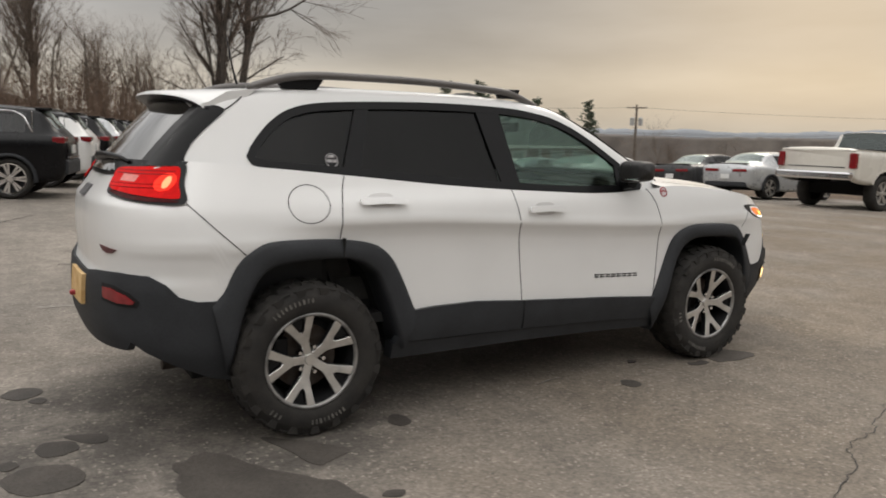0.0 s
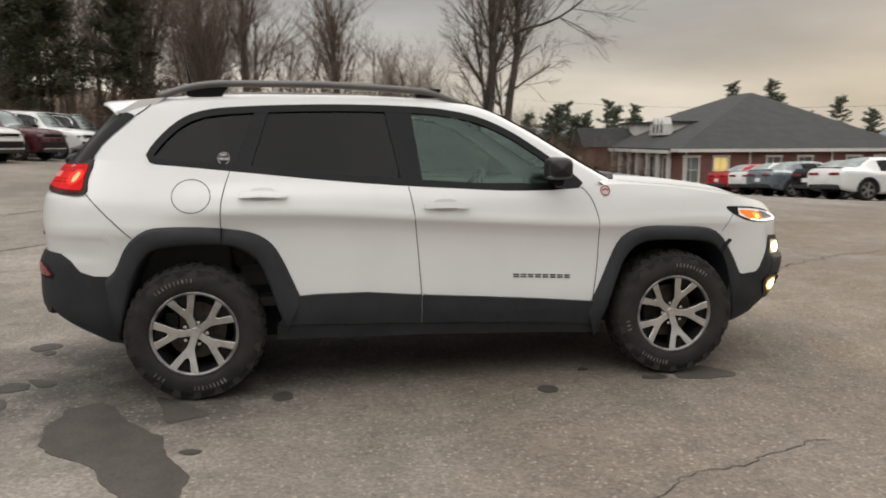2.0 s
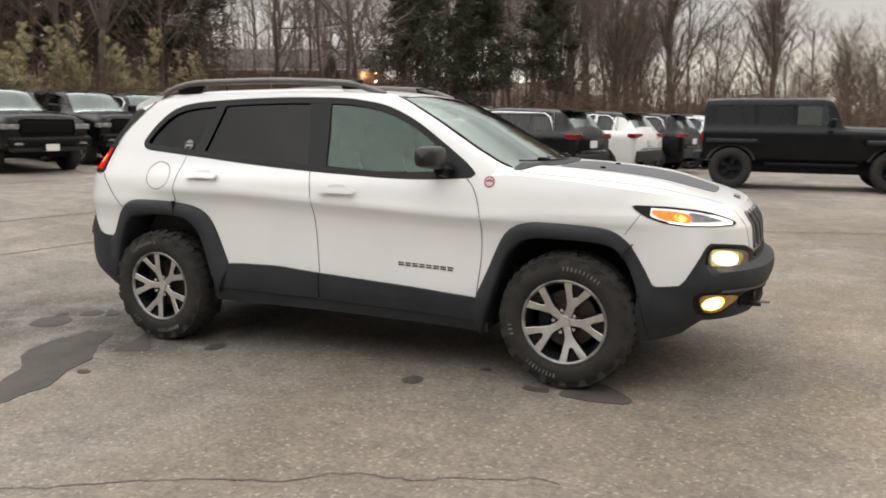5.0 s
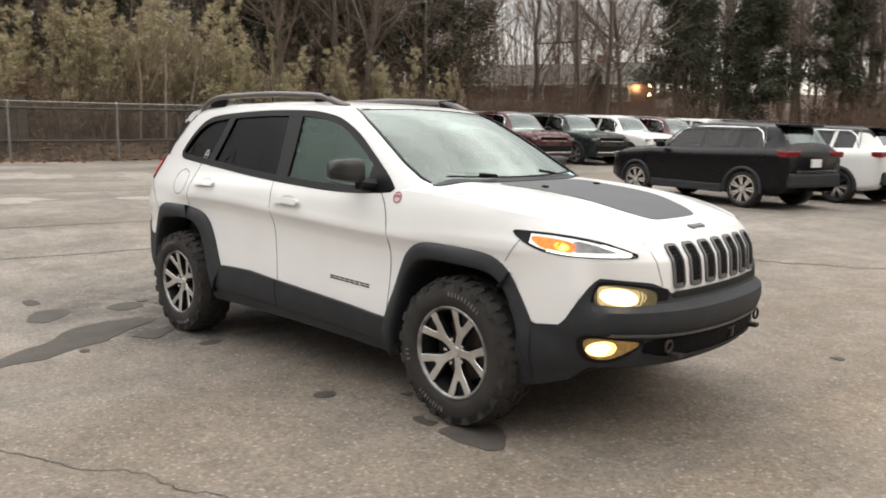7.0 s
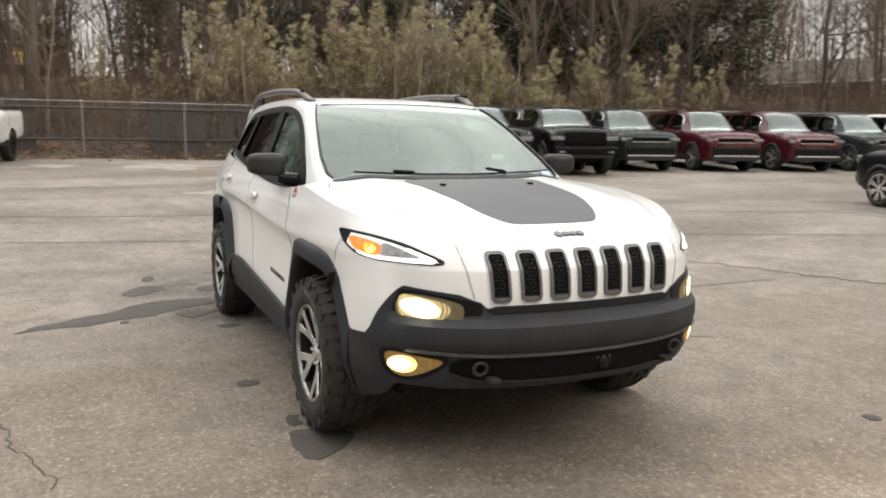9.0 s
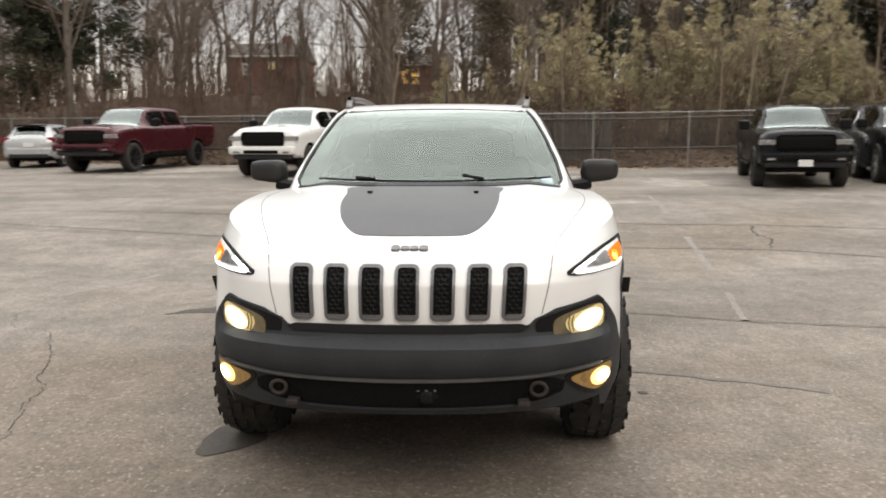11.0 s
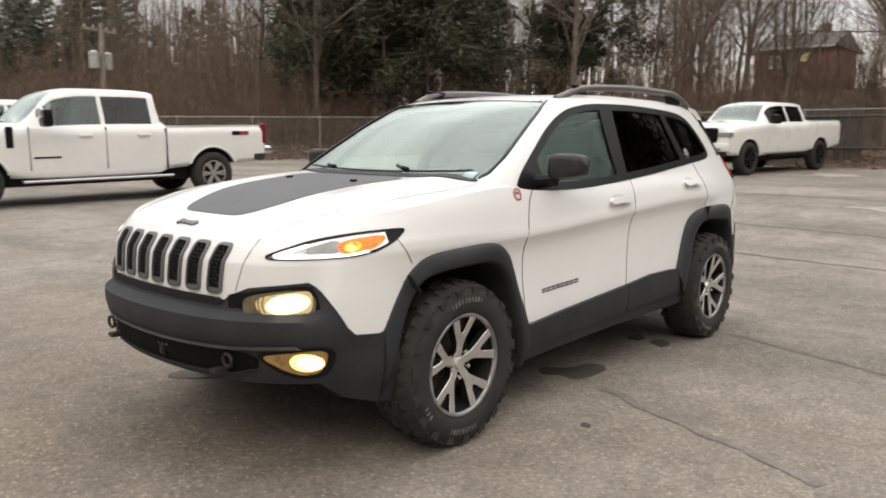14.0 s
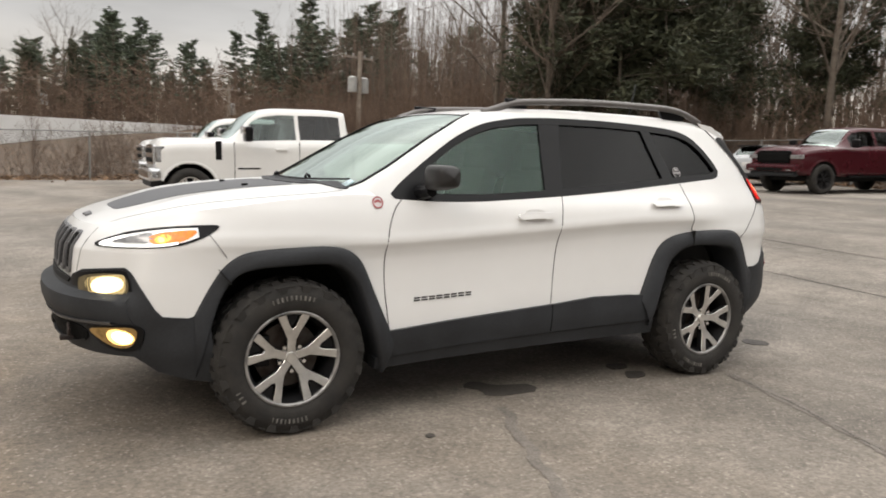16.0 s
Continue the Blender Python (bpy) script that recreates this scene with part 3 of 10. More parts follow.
def hero_ring(z):
    """Half of the body's outline at a height: x and y from the rear's middle to the nose."""
    s = smooth01((_plan_up[:, 0] - 1.93) / 0.16)
    w = (float(_low(z)) * s + float(_lowsoft(z)) * (1 - s))[:, None]
    x, y = (_plan_up * (1 - w) + _plan_low * w).T
    return x + _fx(z) * smooth01((x - 1.25) / 0.95) - _rx(z) * smooth01((-x - 1.3) / 0.8), y * body_width(x, z) / 0.88


_zl = np.linspace(0.2, 1.3, 221)
_rings = [hero_ring(z) for z in _zl]
_RX, _RY = np.array([r[0] for r in _rings]), np.array([r[1] for r in _rings])
_RX = np.maximum.accumulate(_RX + np.arange(HERO_NS) * 1e-7, axis=1)


def hero_y(x, z):
    x, z = np.broadcast_arrays(np.asarray(x, float), np.asarray(z, float))
    k = np.clip(np.round((z - 0.2) / 0.005).astype(int), 0, 220)
    return np.array([np.interp(a, _RX[i], _RY[i]) for a, i in zip(x.ravel(), k.ravel())]).reshape(x.shape)


def hero_front(y, z):
    y, z = np.broadcast_arrays(np.abs(np.asarray(y, float)), np.asarray(z, float))
    k = np.clip(np.round((z - 0.2) / 0.005).astype(int), 0, 220)
    h = HERO_NS // 2
    return np.array([np.interp(a, _RY[i][:h:-1], _RX[i][:h:-1]) for a, i in zip(y.ravel(), k.ravel())]).reshape(y.shape)


def hero_rear(y, z):
    y, z = np.broadcast_arrays(np.abs(np.asarray(y, float)), np.asarray(z, float))
    k = np.clip(np.round((z - 0.2) / 0.005).astype(int), 0, 220)
    h = HERO_NS // 2
    return np.array([np.interp(a, _RY[i][:h], _RX[i][:h]) for a, i in zip(y.ravel(), k.ravel())]).reshape(y.shape)


def on_side(s):
    """The body's side, s = 1 left, -1 right: u is x, v is z. The offset runs along the plan's normal."""
    def surf(u, v, off):
        y = hero_y(u, v)
        dy = (hero_y(np.asarray(u) + 0.02, v) - hero_y(np.asarray(u) - 0.02, v)) / 0.04
        ln = np.sqrt(1 + dy * dy)
        return np.stack([u - dy / ln * off, s * (y + off / ln), v + 0 * y], -1)
    return surf


_arc = np.r_[0, np.cumsum(np.linalg.norm(np.diff(_plan_up, axis=0), axis=1))]


def on_tail(s):
    """Round the body's rear corner: u is the way along the plan from the rear's middle, v is z."""
    def surf(u, v, off):
        u, v = np.broadcast_arrays(np.asarray(u, float), np.asarray(v, float))
        k = np.clip(np.round((v - 0.2) / 0.005).astype(int), 0, 220)

        def at(w):
            j = np.clip(np.interp(w, _arc, np.arange(HERO_NS)), 0, HERO_NS - 1.001)
            i, fr = j.astype(int), j - j.astype(int)
            return _RX[k, i] * (1 - fr) + _RX[k, i + 1] * fr, _RY[k, i] * (1 - fr) + _RY[k, i + 1] * fr
        x, y = at(u)
        (xa, ya), (xb, yb) = at(u - 0.02), at(u + 0.02)
        dx, dy = xb - xa, yb - ya
        ln = np.sqrt(dx * dx + dy * dy) + 1e-9
        return np.stack([x - dy / ln * off, s * (y + dx / ln * off), v + 0 * x], -1)
    return surf


def on_front(u, v, off):
    x = hero_front(u, v)
    dx = (hero_front(np.asarray(u) + 0.01, v) - hero_front(np.asarray(u) - 0.01, v)) / 0.02
    ln = np.sqrt(1 + dx * dx)
    return np.stack([x + off / ln, u - dx / ln * off, v + 0 * x], -1)


def on_rear(u, v, off):
    x = hero_rear(u, v)
    return np.stack([x - off, u + 0 * x, v + 0 * x], -1)


_shoulder = curve((-2.3, 1.285), (-1.9, 1.285), (-1.5, 1.255), (-1.1, 1.215), (-0.5, 1.155), (0.0, 1.12), (0.5, 1.098), (0.8, 1.11), (1.0, 1.13), (1.3, 1.112), (1.6, 1.075), (1.85, 1.035), (2.05, 0.995), (2.15, 0.968), (2.3, 0.955))
_hood_c = curve((0.9, 1.19), (1.1, 1.168), (1.3, 1.153), (1.55, 1.128), (1.75, 1.098), (1.92, 1.052), (2.05, 1.010), (2.13, 0.982), (2.18, 0.966), (2.3, 0.955))
REAR_ARCH_OUT = spline([(-1.80, 0.66), (-1.75, 0.71), (-1.69, 0.83), (-1.61, 0.905), (-1.52, 0.932), (-1.29, 0.93), (-1.08, 0.905), (-0.97, 0.855), (-0.90, 0.76), (-0.80, 0.53)], 40)
REAR_ARCH_IN = spline([(-1.74, 0.34), (-1.70, 0.52), (-1.655, 0.67), (-1.60, 0.775), (-1.53, 0.825), (-1.36, 0.842), (-1.17, 0.835), (-1.06, 0.785), (-0.99, 0.69), (-0.88, 0.36)], 40)
FRONT_ARCH_OUT = spline([(0.83, 0.40), (0.92, 0.60), (1.005, 0.79), (1.07, 0.855), (1.16, 0.885), (1.32, 0.887), (1.56, 0.868), (1.665, 0.81), (1.735, 0.71), (1.80, 0.585)], 40)
FRONT_ARCH_IN = spline([(0.88, 0.24), (0.965, 0.50), (1.03, 0.68), (1.09, 0.76), (1.17, 0.802), (1.33, 0.808), (1.55, 0.79), (1.645, 0.735), (1.71, 0.60), (1.78, 0.30)], 40)

_gy = curve((-2.2, 0.62), (-2.05, 0.68), (-1.9, 0.725), (-1.58, 0.772), (-1.2, 0.795), (-0.4, 0.803), (0.3, 0.795), (0.8, 0.765), (1.0, 0.72), (1.2, 0.66))
_zc = curve((-2.2, 1.17), (-2.1, 1.27), (-2.0, 1.385), (-1.9, 1.49), (-1.82, 1.565), (-1.74, 1.603), (-1.5, 1.632), (-1.0, 1.652), (-0.5, 1.65), (-0.1, 1.634), (0.1, 1.615), (0.25, 1.59), (0.37, 1.552), (0.536, 1.475), (0.75, 1.355), (0.94, 1.245), (1.1, 1.158), (1.25, 1.075))


def cabin_y(x, z):
    d = np.asarray(z, float) - 1.13
    return _gy(x) - 0.46 * d + 0.06 * d * d


def cabin_top(x, y):
    x, y = np.broadcast_arrays(np.asarray(x, float), np.asarray(y, float))
    k = 0.2 * smooth01((x - 0.0) / 0.5) - 0.28 * smooth01((-x - 1.35) / 0.4)
    return _zc(x + k * y * y) - 0.045 * y * y * smooth01((0.6 - x) / 0.5)


def cabin_section(x, ang):
    """Points of the cabin's cross-section at x, by angle above the horizontal."""
    z0 = 0.95
    c, s = np.cos(ang), np.sin(ang)
    d1 = np.full_like(ang, 0.7)
    d2 = np.full_like(ang, 0.7)
    for _ in range(14):
        d1 = 0.5 * d1 + 0.5 * np.minimum(cabin_y(x, z0 + d1 * s) / np.maximum(c, 0.02), 3)
        d2 = 0.6 * d2 + 0.4 * np.minimum((cabin_top(np.full_like(ang, x), np.minimum(d2 * c, 1.2)) - z0) / np.maximum(s, 0.05), 3)
    k = 46.0
    m = np.minimum(d1, d2)
    d = m - np.log(np.exp(-k * (d1 - m)) + np.exp(-k * (d2 - m))) / k
    d = np.maximum(d, 0.02)
    return d * c, z0 + d * s


def cabin_side(s):
    def surf(u, v, off):
        y = cabin_y(u, v)
        return np.stack([u + 0 * y, s * (y + off * 0.9), v + off * 0.4 + 0 * y], -1)
    return surf


def cabin_roof(u, v, off):
    z = cabin_top(u, v)
    return np.stack([u + off * 0.45 * smooth01((np.asarray(u) - 0.2) / 0.3) - off * 0.6 * smooth01((-np.asarray(u) - 1.75) / 0.2), v + 0 * z, z + off * 0.8], -1)


def hood_z(x, y):
    x, y = np.broadcast_arrays(np.asarray(x, float), np.asarray(y, float))
    yb = hero_y(x, _shoulder(x))
    t = np.clip(np.abs(y) / np.maximum(yb, 0.05), 0, 1)
    power = 0.012 * np.exp(-((np.abs(y) - 0.50) / 0.10) ** 2) * smooth01((2.1 - x) / 0.4)
    return _shoulder(x) + (_hood_c(x) - _shoulder(x)) * (1 - t ** 2.6) + power * (1 - t ** 6)


def on_hood(u, v, off):
    z = hood_z(u, v)
    return np.stack([u + 0 * z, v + 0 * z, z + off], -1)


SIDE_TRIM = spline([(-1.588, 1.302), (-1.55, 1.365), (-1.45, 1.465), (-1.33, 1.528), (-1.12, 1.558), (-0.6, 1.573), (-0.13, 1.562), (0.1, 1.535), (0.25, 1.497), (0.42, 1.418), (0.60, 1.30), (0.76, 1.185), (0.82, 1.125)], 60)
SIDE_TRIM_LOW = spline([(0.80, 1.112), (0.58, 1.104), (0.3, 1.106), (0.0, 1.122), (-0.45, 1.156), (-0.77, 1.185), (-1.14, 1.222), (-1.42, 1.245), (-1.52, 1.256), (-1.572, 1.274)], 50)
SIDE_OPENING = np.vstack([SIDE_TRIM, SIDE_TRIM_LOW])


def shrink(poly, d):
    """The polygon, drawn in by d."""
    p = np.asarray(poly, float)
    t = np.roll(p, -1, 0) - np.roll(p, 1, 0)
    t /= np.linalg.norm(t, axis=1)[:, None] + 1e-9
    n = np.stack([t[:, 1], -t[:, 0]], 1)
    area = np.sum(p[:, 0] * np.roll(p[:, 1], -1) - np.roll(p[:, 0], -1) * p[:, 1])
    return p - n * d * np.sign(area) * 1.0


def tyre_mesh(r_out, r_rim, width, blocks=44):
    """A mud-terrain tyre about the y axis: lathed carcass with raised tread blocks and side lugs."""
    prof = [(r_rim - 0.012, 0.40), (r_rim + 0.006, 0.475), (r_rim + 0.03, 0.50), ((r_out + r_rim) / 2 + 0.012, 0.515), (r_out - 0.052, 0.495), (r_out - 0.026, 0.455), (r_out - 0.014, 0.40)]
    prof = [(r, w * width) for r, w in prof]
    prof = prof + [(r_out - 0.012, 0.15 * width)] + [(r, -w) for r, w in ([(r_out - 0.012, 0.15 * width)] + prof[::-1])]
    seg = 96
    ang = np.linspace(0, 2 * np.pi, seg, endpoint=False)
    v = np.array([[(r * math.cos(a), w, r * math.sin(a)) for r, w in prof] for a in ang]).reshape(-1, 3)
    n = len(prof)
    faces = [(i * n + k, i * n + k + 1, ((i + 1) % seg) * n + k + 1, ((i + 1) % seg) * n + k) for i in range(seg) for k in range(n - 1)]
    return v, faces


def tread_blocks(bm, r_out, width, count):
    for k in range(count):
        a0 = 2 * math.pi * k / count
        da = 2 * math.pi / count
        for row, (w0, w1, shift, long_) in enumerate(((0.22, 0.47, 0.0, 0.62), (-0.47, -0.22, 0.5, 0.62), (0.02, 0.18, 0.25, 0.6), (-0.18, -0.02, 0.75, 0.6))):
            if row > 1 and k % 2:
                continue
            scale = 1.0 if row < 2 else 1.7
            b0, b1 = a0 + shift * da, a0 + (shift + long_ * scale) * da
            top, bot = r_out, r_out - 0.03
            ring = []
            for r in (bot, top):
                for a, w in ((b0, w0), (b1, w0 + 0.02), (b1, w1), (b0, w1 - 0.015)):
                    rr = r - (0.022 if abs(w) > 0.4 and r == top else 0)
                    ring.append(bm.verts.new((rr * math.cos(a), w * width * 1.03, rr * math.sin(a))))
            for q in ((4, 5, 6, 7), (0, 1, 5, 4), (1, 2, 6, 5), (2, 3, 7, 6), (3, 0, 4, 7)):
                bm.faces.new([ring[i] for i in q])
        if k % 2 == 0:
            for sgn in (1, -1):
                b0, b1 = a0 + 0.1 * da, a0 + 0.95 * da
                ring = []
                for off in (0.485, 0.512):
                    for a, r in ((b0, r_out - 0.02), (b1, r_out - 0.022), (b1 - 0.1 * da, r_out - 0.058), (b0 + 0.15 * da, r_out - 0.052)):
                        ring.append(bm.verts.new((r * math.cos(a), sgn * off * width, r * math.sin(a))))
                for q in ((4, 5, 6, 7), (0, 1, 5, 4), (1, 2, 6, 5), (2, 3, 7, 6), (3, 0, 4, 7)):
                    bm.faces.new([ring[i] for i in q])
    bmesh.ops.recalc_face_normals(bm, faces=bm.faces[:])


def plate_radial(bm, outline, y0, y1):
    """A plate from an outline in x and z, between two depths y."""
    a = [bm.verts.new((x, y0, z)) for x, z in outline]
    b = [bm.verts.new((x, y1, z)) for x, z in outline]
    n = len(outline)
    bm.faces.new(a)
    bm.faces.new(b[::-1])
    for i in range(n):
        bm.faces.new((a[i], b[i], b[(i + 1) % n], a[(i + 1) % n]))


def hero_wheel(parent, m, turn):
    """Wheel with its outer face towards -y: tyre, five forked spokes, barrel, brake."""
    w = thing("wheel", m)
    w.parent = parent
    R, RR, W = 0.37, 0.232, 0.245
    v, f_ = tyre_mesh(R, RR, W)
    ty = link_mesh("tyre", v, f_, M_RUBBER, w, "dusty black all-terrain tyre")
    bm = bmesh.new()
    tread_blocks(bm, R, W, 38)
    part("tread", bm, M_RUBBER, ty)
    # pale raised lettering, as plain bars round the sidewall
    for start, count, step, rr in ((0.95, 10, 0.075, 0.292), (4.05, 9, 0.07, 0.292), (3.3, 3, 0.085, 0.292)):
        bm = bmesh.new()
        for k in range(count):
            a, wide = start + turn + k * step, 0.013 * (0.7 + 0.5 * ((k * 7) % 3) / 2)
            plate_radial(bm, [((rr + s1 * 0.011) * math.cos(a + s2 * wide), (rr + s1 * 0.011) * math.sin(a + s2 * wide)) for s1, s2 in ((-1, -1), (1, -1), (1, 1), (-1, 1))], -0.510 * W, -0.5225 * W)
        bmesh.ops.recalc_face_normals(bm, faces=bm.faces[:])
        part("sidewall_lettering", bm, M_LETTER, ty, "worn white raised bars")
    # rim: lip, barrel and back
    prof = [(RR - 0.002, -0.108), (RR - 0.004, -0.115), (RR - 0.016, -0.112), (RR - 0.02, -0.10)]
    seg = 72
    ang = np.linspace(0, 2 * np.pi, seg, endpoint=False)
    vv = np.array([[(r * math.cos(a), y, r * math.sin(a)) for r, y in prof] for a in ang]).reshape(-1, 3)
    link_mesh("rim_lip", vv, [(i * 4 + k, i * 4 + k + 1, ((i + 1) % seg) * 4 + k + 1, ((i + 1) % seg) * 4 + k) for i in range(seg) for k in range(3)], M_LIPGREY, w, "dark grey rim lip")
    prof = [(RR - 0.02, -0.10), (RR - 0.035, -0.06), (RR - 0.04, 0.05), (RR - 0.02, 0.10), (0.08, 0.06), (0.05, 0.06)]
    vv = np.array([[(r * math.cos(a), y, r * math.sin(a)) for r, y in prof] for a in ang]).reshape(-1, 3)
    link_mesh("rim_barrel", vv, [(i * 6 + k, i * 6 + k + 1, ((i + 1) % seg) * 6 + k + 1, ((i + 1) % seg) * 6 + k) for i in range(seg) for k in range(5)], M_RIMDARK, w)
    rim = None
    for k in range(5):
        a = turn + 2 * math.pi * k / 5
        ca, sa = math.cos(a), math.sin(a)

        def turned(r, t):
            return (r * ca - t * sa, r * sa + t * ca)

        bm = bmesh.new()
        # stem, then the two arms of the fork: bright faces, dark flanks
        fork = [(0.024, -0.019), (0.088, -0.0215), (0.130, -0.041), (0.202, -0.0785), (0.2135, -0.0385), (0.150, -0.0125), (0.138, 0.0), (0.150, 0.0125), (0.2135, 0.0385), (0.202, 0.0785), (0.130, 0.041), (0.088, 0.0215), (0.024, 0.019)]
        pts = [turned(r, t) for r, t in fork]
        top, low = [], []
        for (r, t), (x, z) in zip(fork, pts):
            dish = -0.072 - 0.036 * min(1, r / 0.2) ** 1.5
            top.append(bm.verts.new((x, dish, z)))
            low.append(bm.verts.new((x, dish + 0.04, z)))
        for q in ((0, 1, 11, 12), (1, 2, 6), (1, 6, 11), (6, 10, 11), (2, 5, 6), (6, 7, 10), (2, 3, 4, 5), (7, 8, 9, 10)):
            bm.faces.new([top[i] for i in q])
            bm.faces.new([low[i] for i in q[::-1]])
        n = len(top)
        for i in range(n):
            bm.faces.new((top[i], low[i], low[(i + 1) % n], top[(i + 1) % n])).material_index = 1
        bmesh.ops.recalc_face_normals(bm, faces=bm.faces[:])
        bmesh.ops.bevel(bm, geom=[e for e in bm.edges if e.calc_face_angle(0) > 0.9], offset=0.0022, segments=1, affect="EDGES", material=0)
        sp = part("spoke", bm, M_RIM, w)
        sp.data.materials.append(M_RIMDARK)
        # dark painted pocket in the fork
        bm = bmesh.new()
        pocket = [turned(r, t) for r, t in ((0.150, 0.0), (0.213, -0.036), (0.2155, 0.0), (0.213, 0.036))]
        plate_radial(bm, pocket, -0.085, -0.07)
        bmesh.ops.recalc_face_normals(bm, faces=bm.faces[:])
        part("spoke_pocket", bm, M_RIMDARK, sp, "black painted pocket")
        bm = bmesh.new()
        x, z = turned(0.058, 0.0)
        a2 = a + math.pi / 5
        x, z = 0.062 * math.cos(a2), 0.062 * math.sin(a2)
        add_cyl(bm, (x, -0.05, z), (x, -0.086, z), 0.0115, 0.0095, 8)
        part("lug_nut", bm, M_CHROME, w)
    bm = bmesh.new()
    add_cyl(bm, (0, -0.05, 0), (0, -0.073, 0), 0.050, 0.036, 24)
    add_cyl(bm, (0, -0.07, 0), (0, -0.084, 0), 0.030, 0.025, 24)
    part("hub_cap", bm, M_RIM, w, "silver hub centre")
    bm = bmesh.new()
    add_cyl(bm, (0, -0.005, 0), (0, 0.02, 0), 0.155, None, 40)
    part("brake_disc", bm, M_STEEL, w, "rusty steel brake disc")
    bm = bmesh.new()
    add_box(bm, (-0.125, 0.0, 0.03), (0.07, 0.07, 0.15), None, 0.012)
    part("brake_caliper", bm, M_RIMDARK, w)
    return w


def build_hero():
    car = thing("sport_utility_vehicle", Matrix.Identity(4), "white mid-size SUV with dark plastic cladding, lamps lit, parked on asphalt", "car")
    # lower body shell, left and right, open at the wheel arches
    rows = 90
    for s, nm in ((1, "left"), (-1, "right")):
        top = _shoulder(hero_ring(0.7)[0])
        for _ in range(8):
            top = _shoulder(np.array([np.interp(t_, _zl, _RX[:, j_]) for j_, t_ in enumerate(top)]))
        low = 0.36 + 0.19 * smooth01((_plan_low[:, 0] - 1.78) / 0.1) + 0.27 * smooth01((-1.70 - _plan_low[:, 0]) / 0.1)
        v = []
        for r in range(rows):
            z = low + (top - low) * r / (rows - 1)
            k = np.clip((z - 0.2) / 0.005, 0, 219.999)
            i = k.astype(int)
            fr = (k - i)
            j = np.arange(HERO_NS)
            x = _RX[i, j] * (1 - fr) + _RX[i + 1, j] * fr
            y = _RY[i, j] * (1 - fr) + _RY[i + 1, j] * fr
            v.append(np.stack([x, s * y, z], 1))
        v = np.array(v)
        mid = (v[:-1, :-1] + v[1:, 1:]) / 2
        hole = inside(mid[..., 0], mid[..., 2], np.vstack([shrink_to(REAR_ARCH_IN, REAR_ARCH_OUT, 0.35), [(-0.86, 0.2), (-1.76, 0.2)]])) | inside(mid[..., 0], mid[..., 2], np.vstack([shrink_to(FRONT_ARCH_IN, FRONT_ARCH_OUT, 0.35), [(1.80, 0.2), (0.84, 0.2)]]))
        fs = [q for q, h in zip(grid_faces(rows, HERO_NS, flip=(s > 0)), hole.ravel()) if not h]
        link_mesh("body_side", v.reshape(-1, 3), fs, M_WHITE, car, "glossy white painted flank")
    # hood, with a soft crown and two ridges
    ts = np.linspace(-1, 1, 81)
    ends = 2.198 - 0.11 * np.abs(ts) ** 3
    v = []
    for q in np.r_[np.linspace(0, 0.84, 60), np.linspace(0.845, 1, 24)]:
        x = 0.93 + q * (ends - 0.93)
        y = ts * hero_y(x, _shoulder(x))
        v.append(np.stack([x, y, hood_z(x, y)], 1))
    front = v[-1]
    v.append(np.stack([np.maximum(front[:, 0], hero_front(front[:, 1], 0.958) - 0.004), front[:, 1], np.minimum(front[:, 2] - 0.003, 0.962)], 1))
    link_mesh("hood", np.array(v).reshape(-1, 3), grid_faces(len(v), 81), M_WHITE, car, "white hood with a matte charcoal decal")
    # cabin shell with its openings
    xs = np.linspace(1.16, -2.14, 150)
    ang = np.r_[np.linspace(radians(9), radians(52), 40), np.linspace(radians(53.5), radians(90), 26)]
    nA = len(ang)
    dense = np.linspace(radians(12), radians(80), 400)
    cut = []
    for x in xs:
        y = np.maximum.accumulate(cabin_section(x, dense)[0][::-1])
        cut.append(float(np.interp(float(ws_edge(x)) - 0.012, y, dense[::-1])))
    cut = np.array(cut)
    jc = int(np.argmin(np.abs(ang - cut[(xs > 0.3) & (xs < 1.0)].mean())))
    cut = ang[jc] + (cut - ang[jc]) * smooth01((xs + 0.1) / 0.3)
    cut = np.clip(cut, ang[5], ang[-6])
    sect = [cabin_section(x, np.interp(ang, [ang[0], ang[jc], ang[-1]], [ang[0], c_, ang[-1]])) for x, c_ in zip(xs, cut)]
    half = np.array([np.stack([np.full(nA, x), y, z], 1) for x, (y, z) in zip(xs, sect)])
    full = np.concatenate([half, (half * (1, -1, 1))[:, -2::-1]], 1)
    mid = (full[:-1, :-1] + full[1:, 1:]) / 2
    mx, my, mz = mid[..., 0], np.abs(mid[..., 1]), mid[..., 2]
    flank = my > cabin_y(mx, mz) - 0.045
    hole_side = inside(mx, mz, shrink(SIDE_OPENING, 0.018)) & flank
    col = np.arange(mx.shape[1])[None, :]
    hole_ws = (mx > 0.27) & (col >= jc) & (col < 2 * nA - 2 - jc) & (mz > 1.06)
    hole_back = (mx < -1.80) & (my < back_edge(mx) - 0.02) & (mz > 1.20)
    belt = mz < _shoulder(mx) - 0.03
    fs = [q for q, h in zip(grid_faces(len(xs), full.shape[1]), (hole_side | hole_ws | hole_back | belt).ravel()) if not h]
    link_mesh("cabin_shell", full.reshape(-1, 3), fs, M_WHITE, car, "white roof and pillars")
    # gloss black flanks between the rear window and the pillars
    strip = []
    xs_back = np.linspace(-2.3, -1.5, 400)
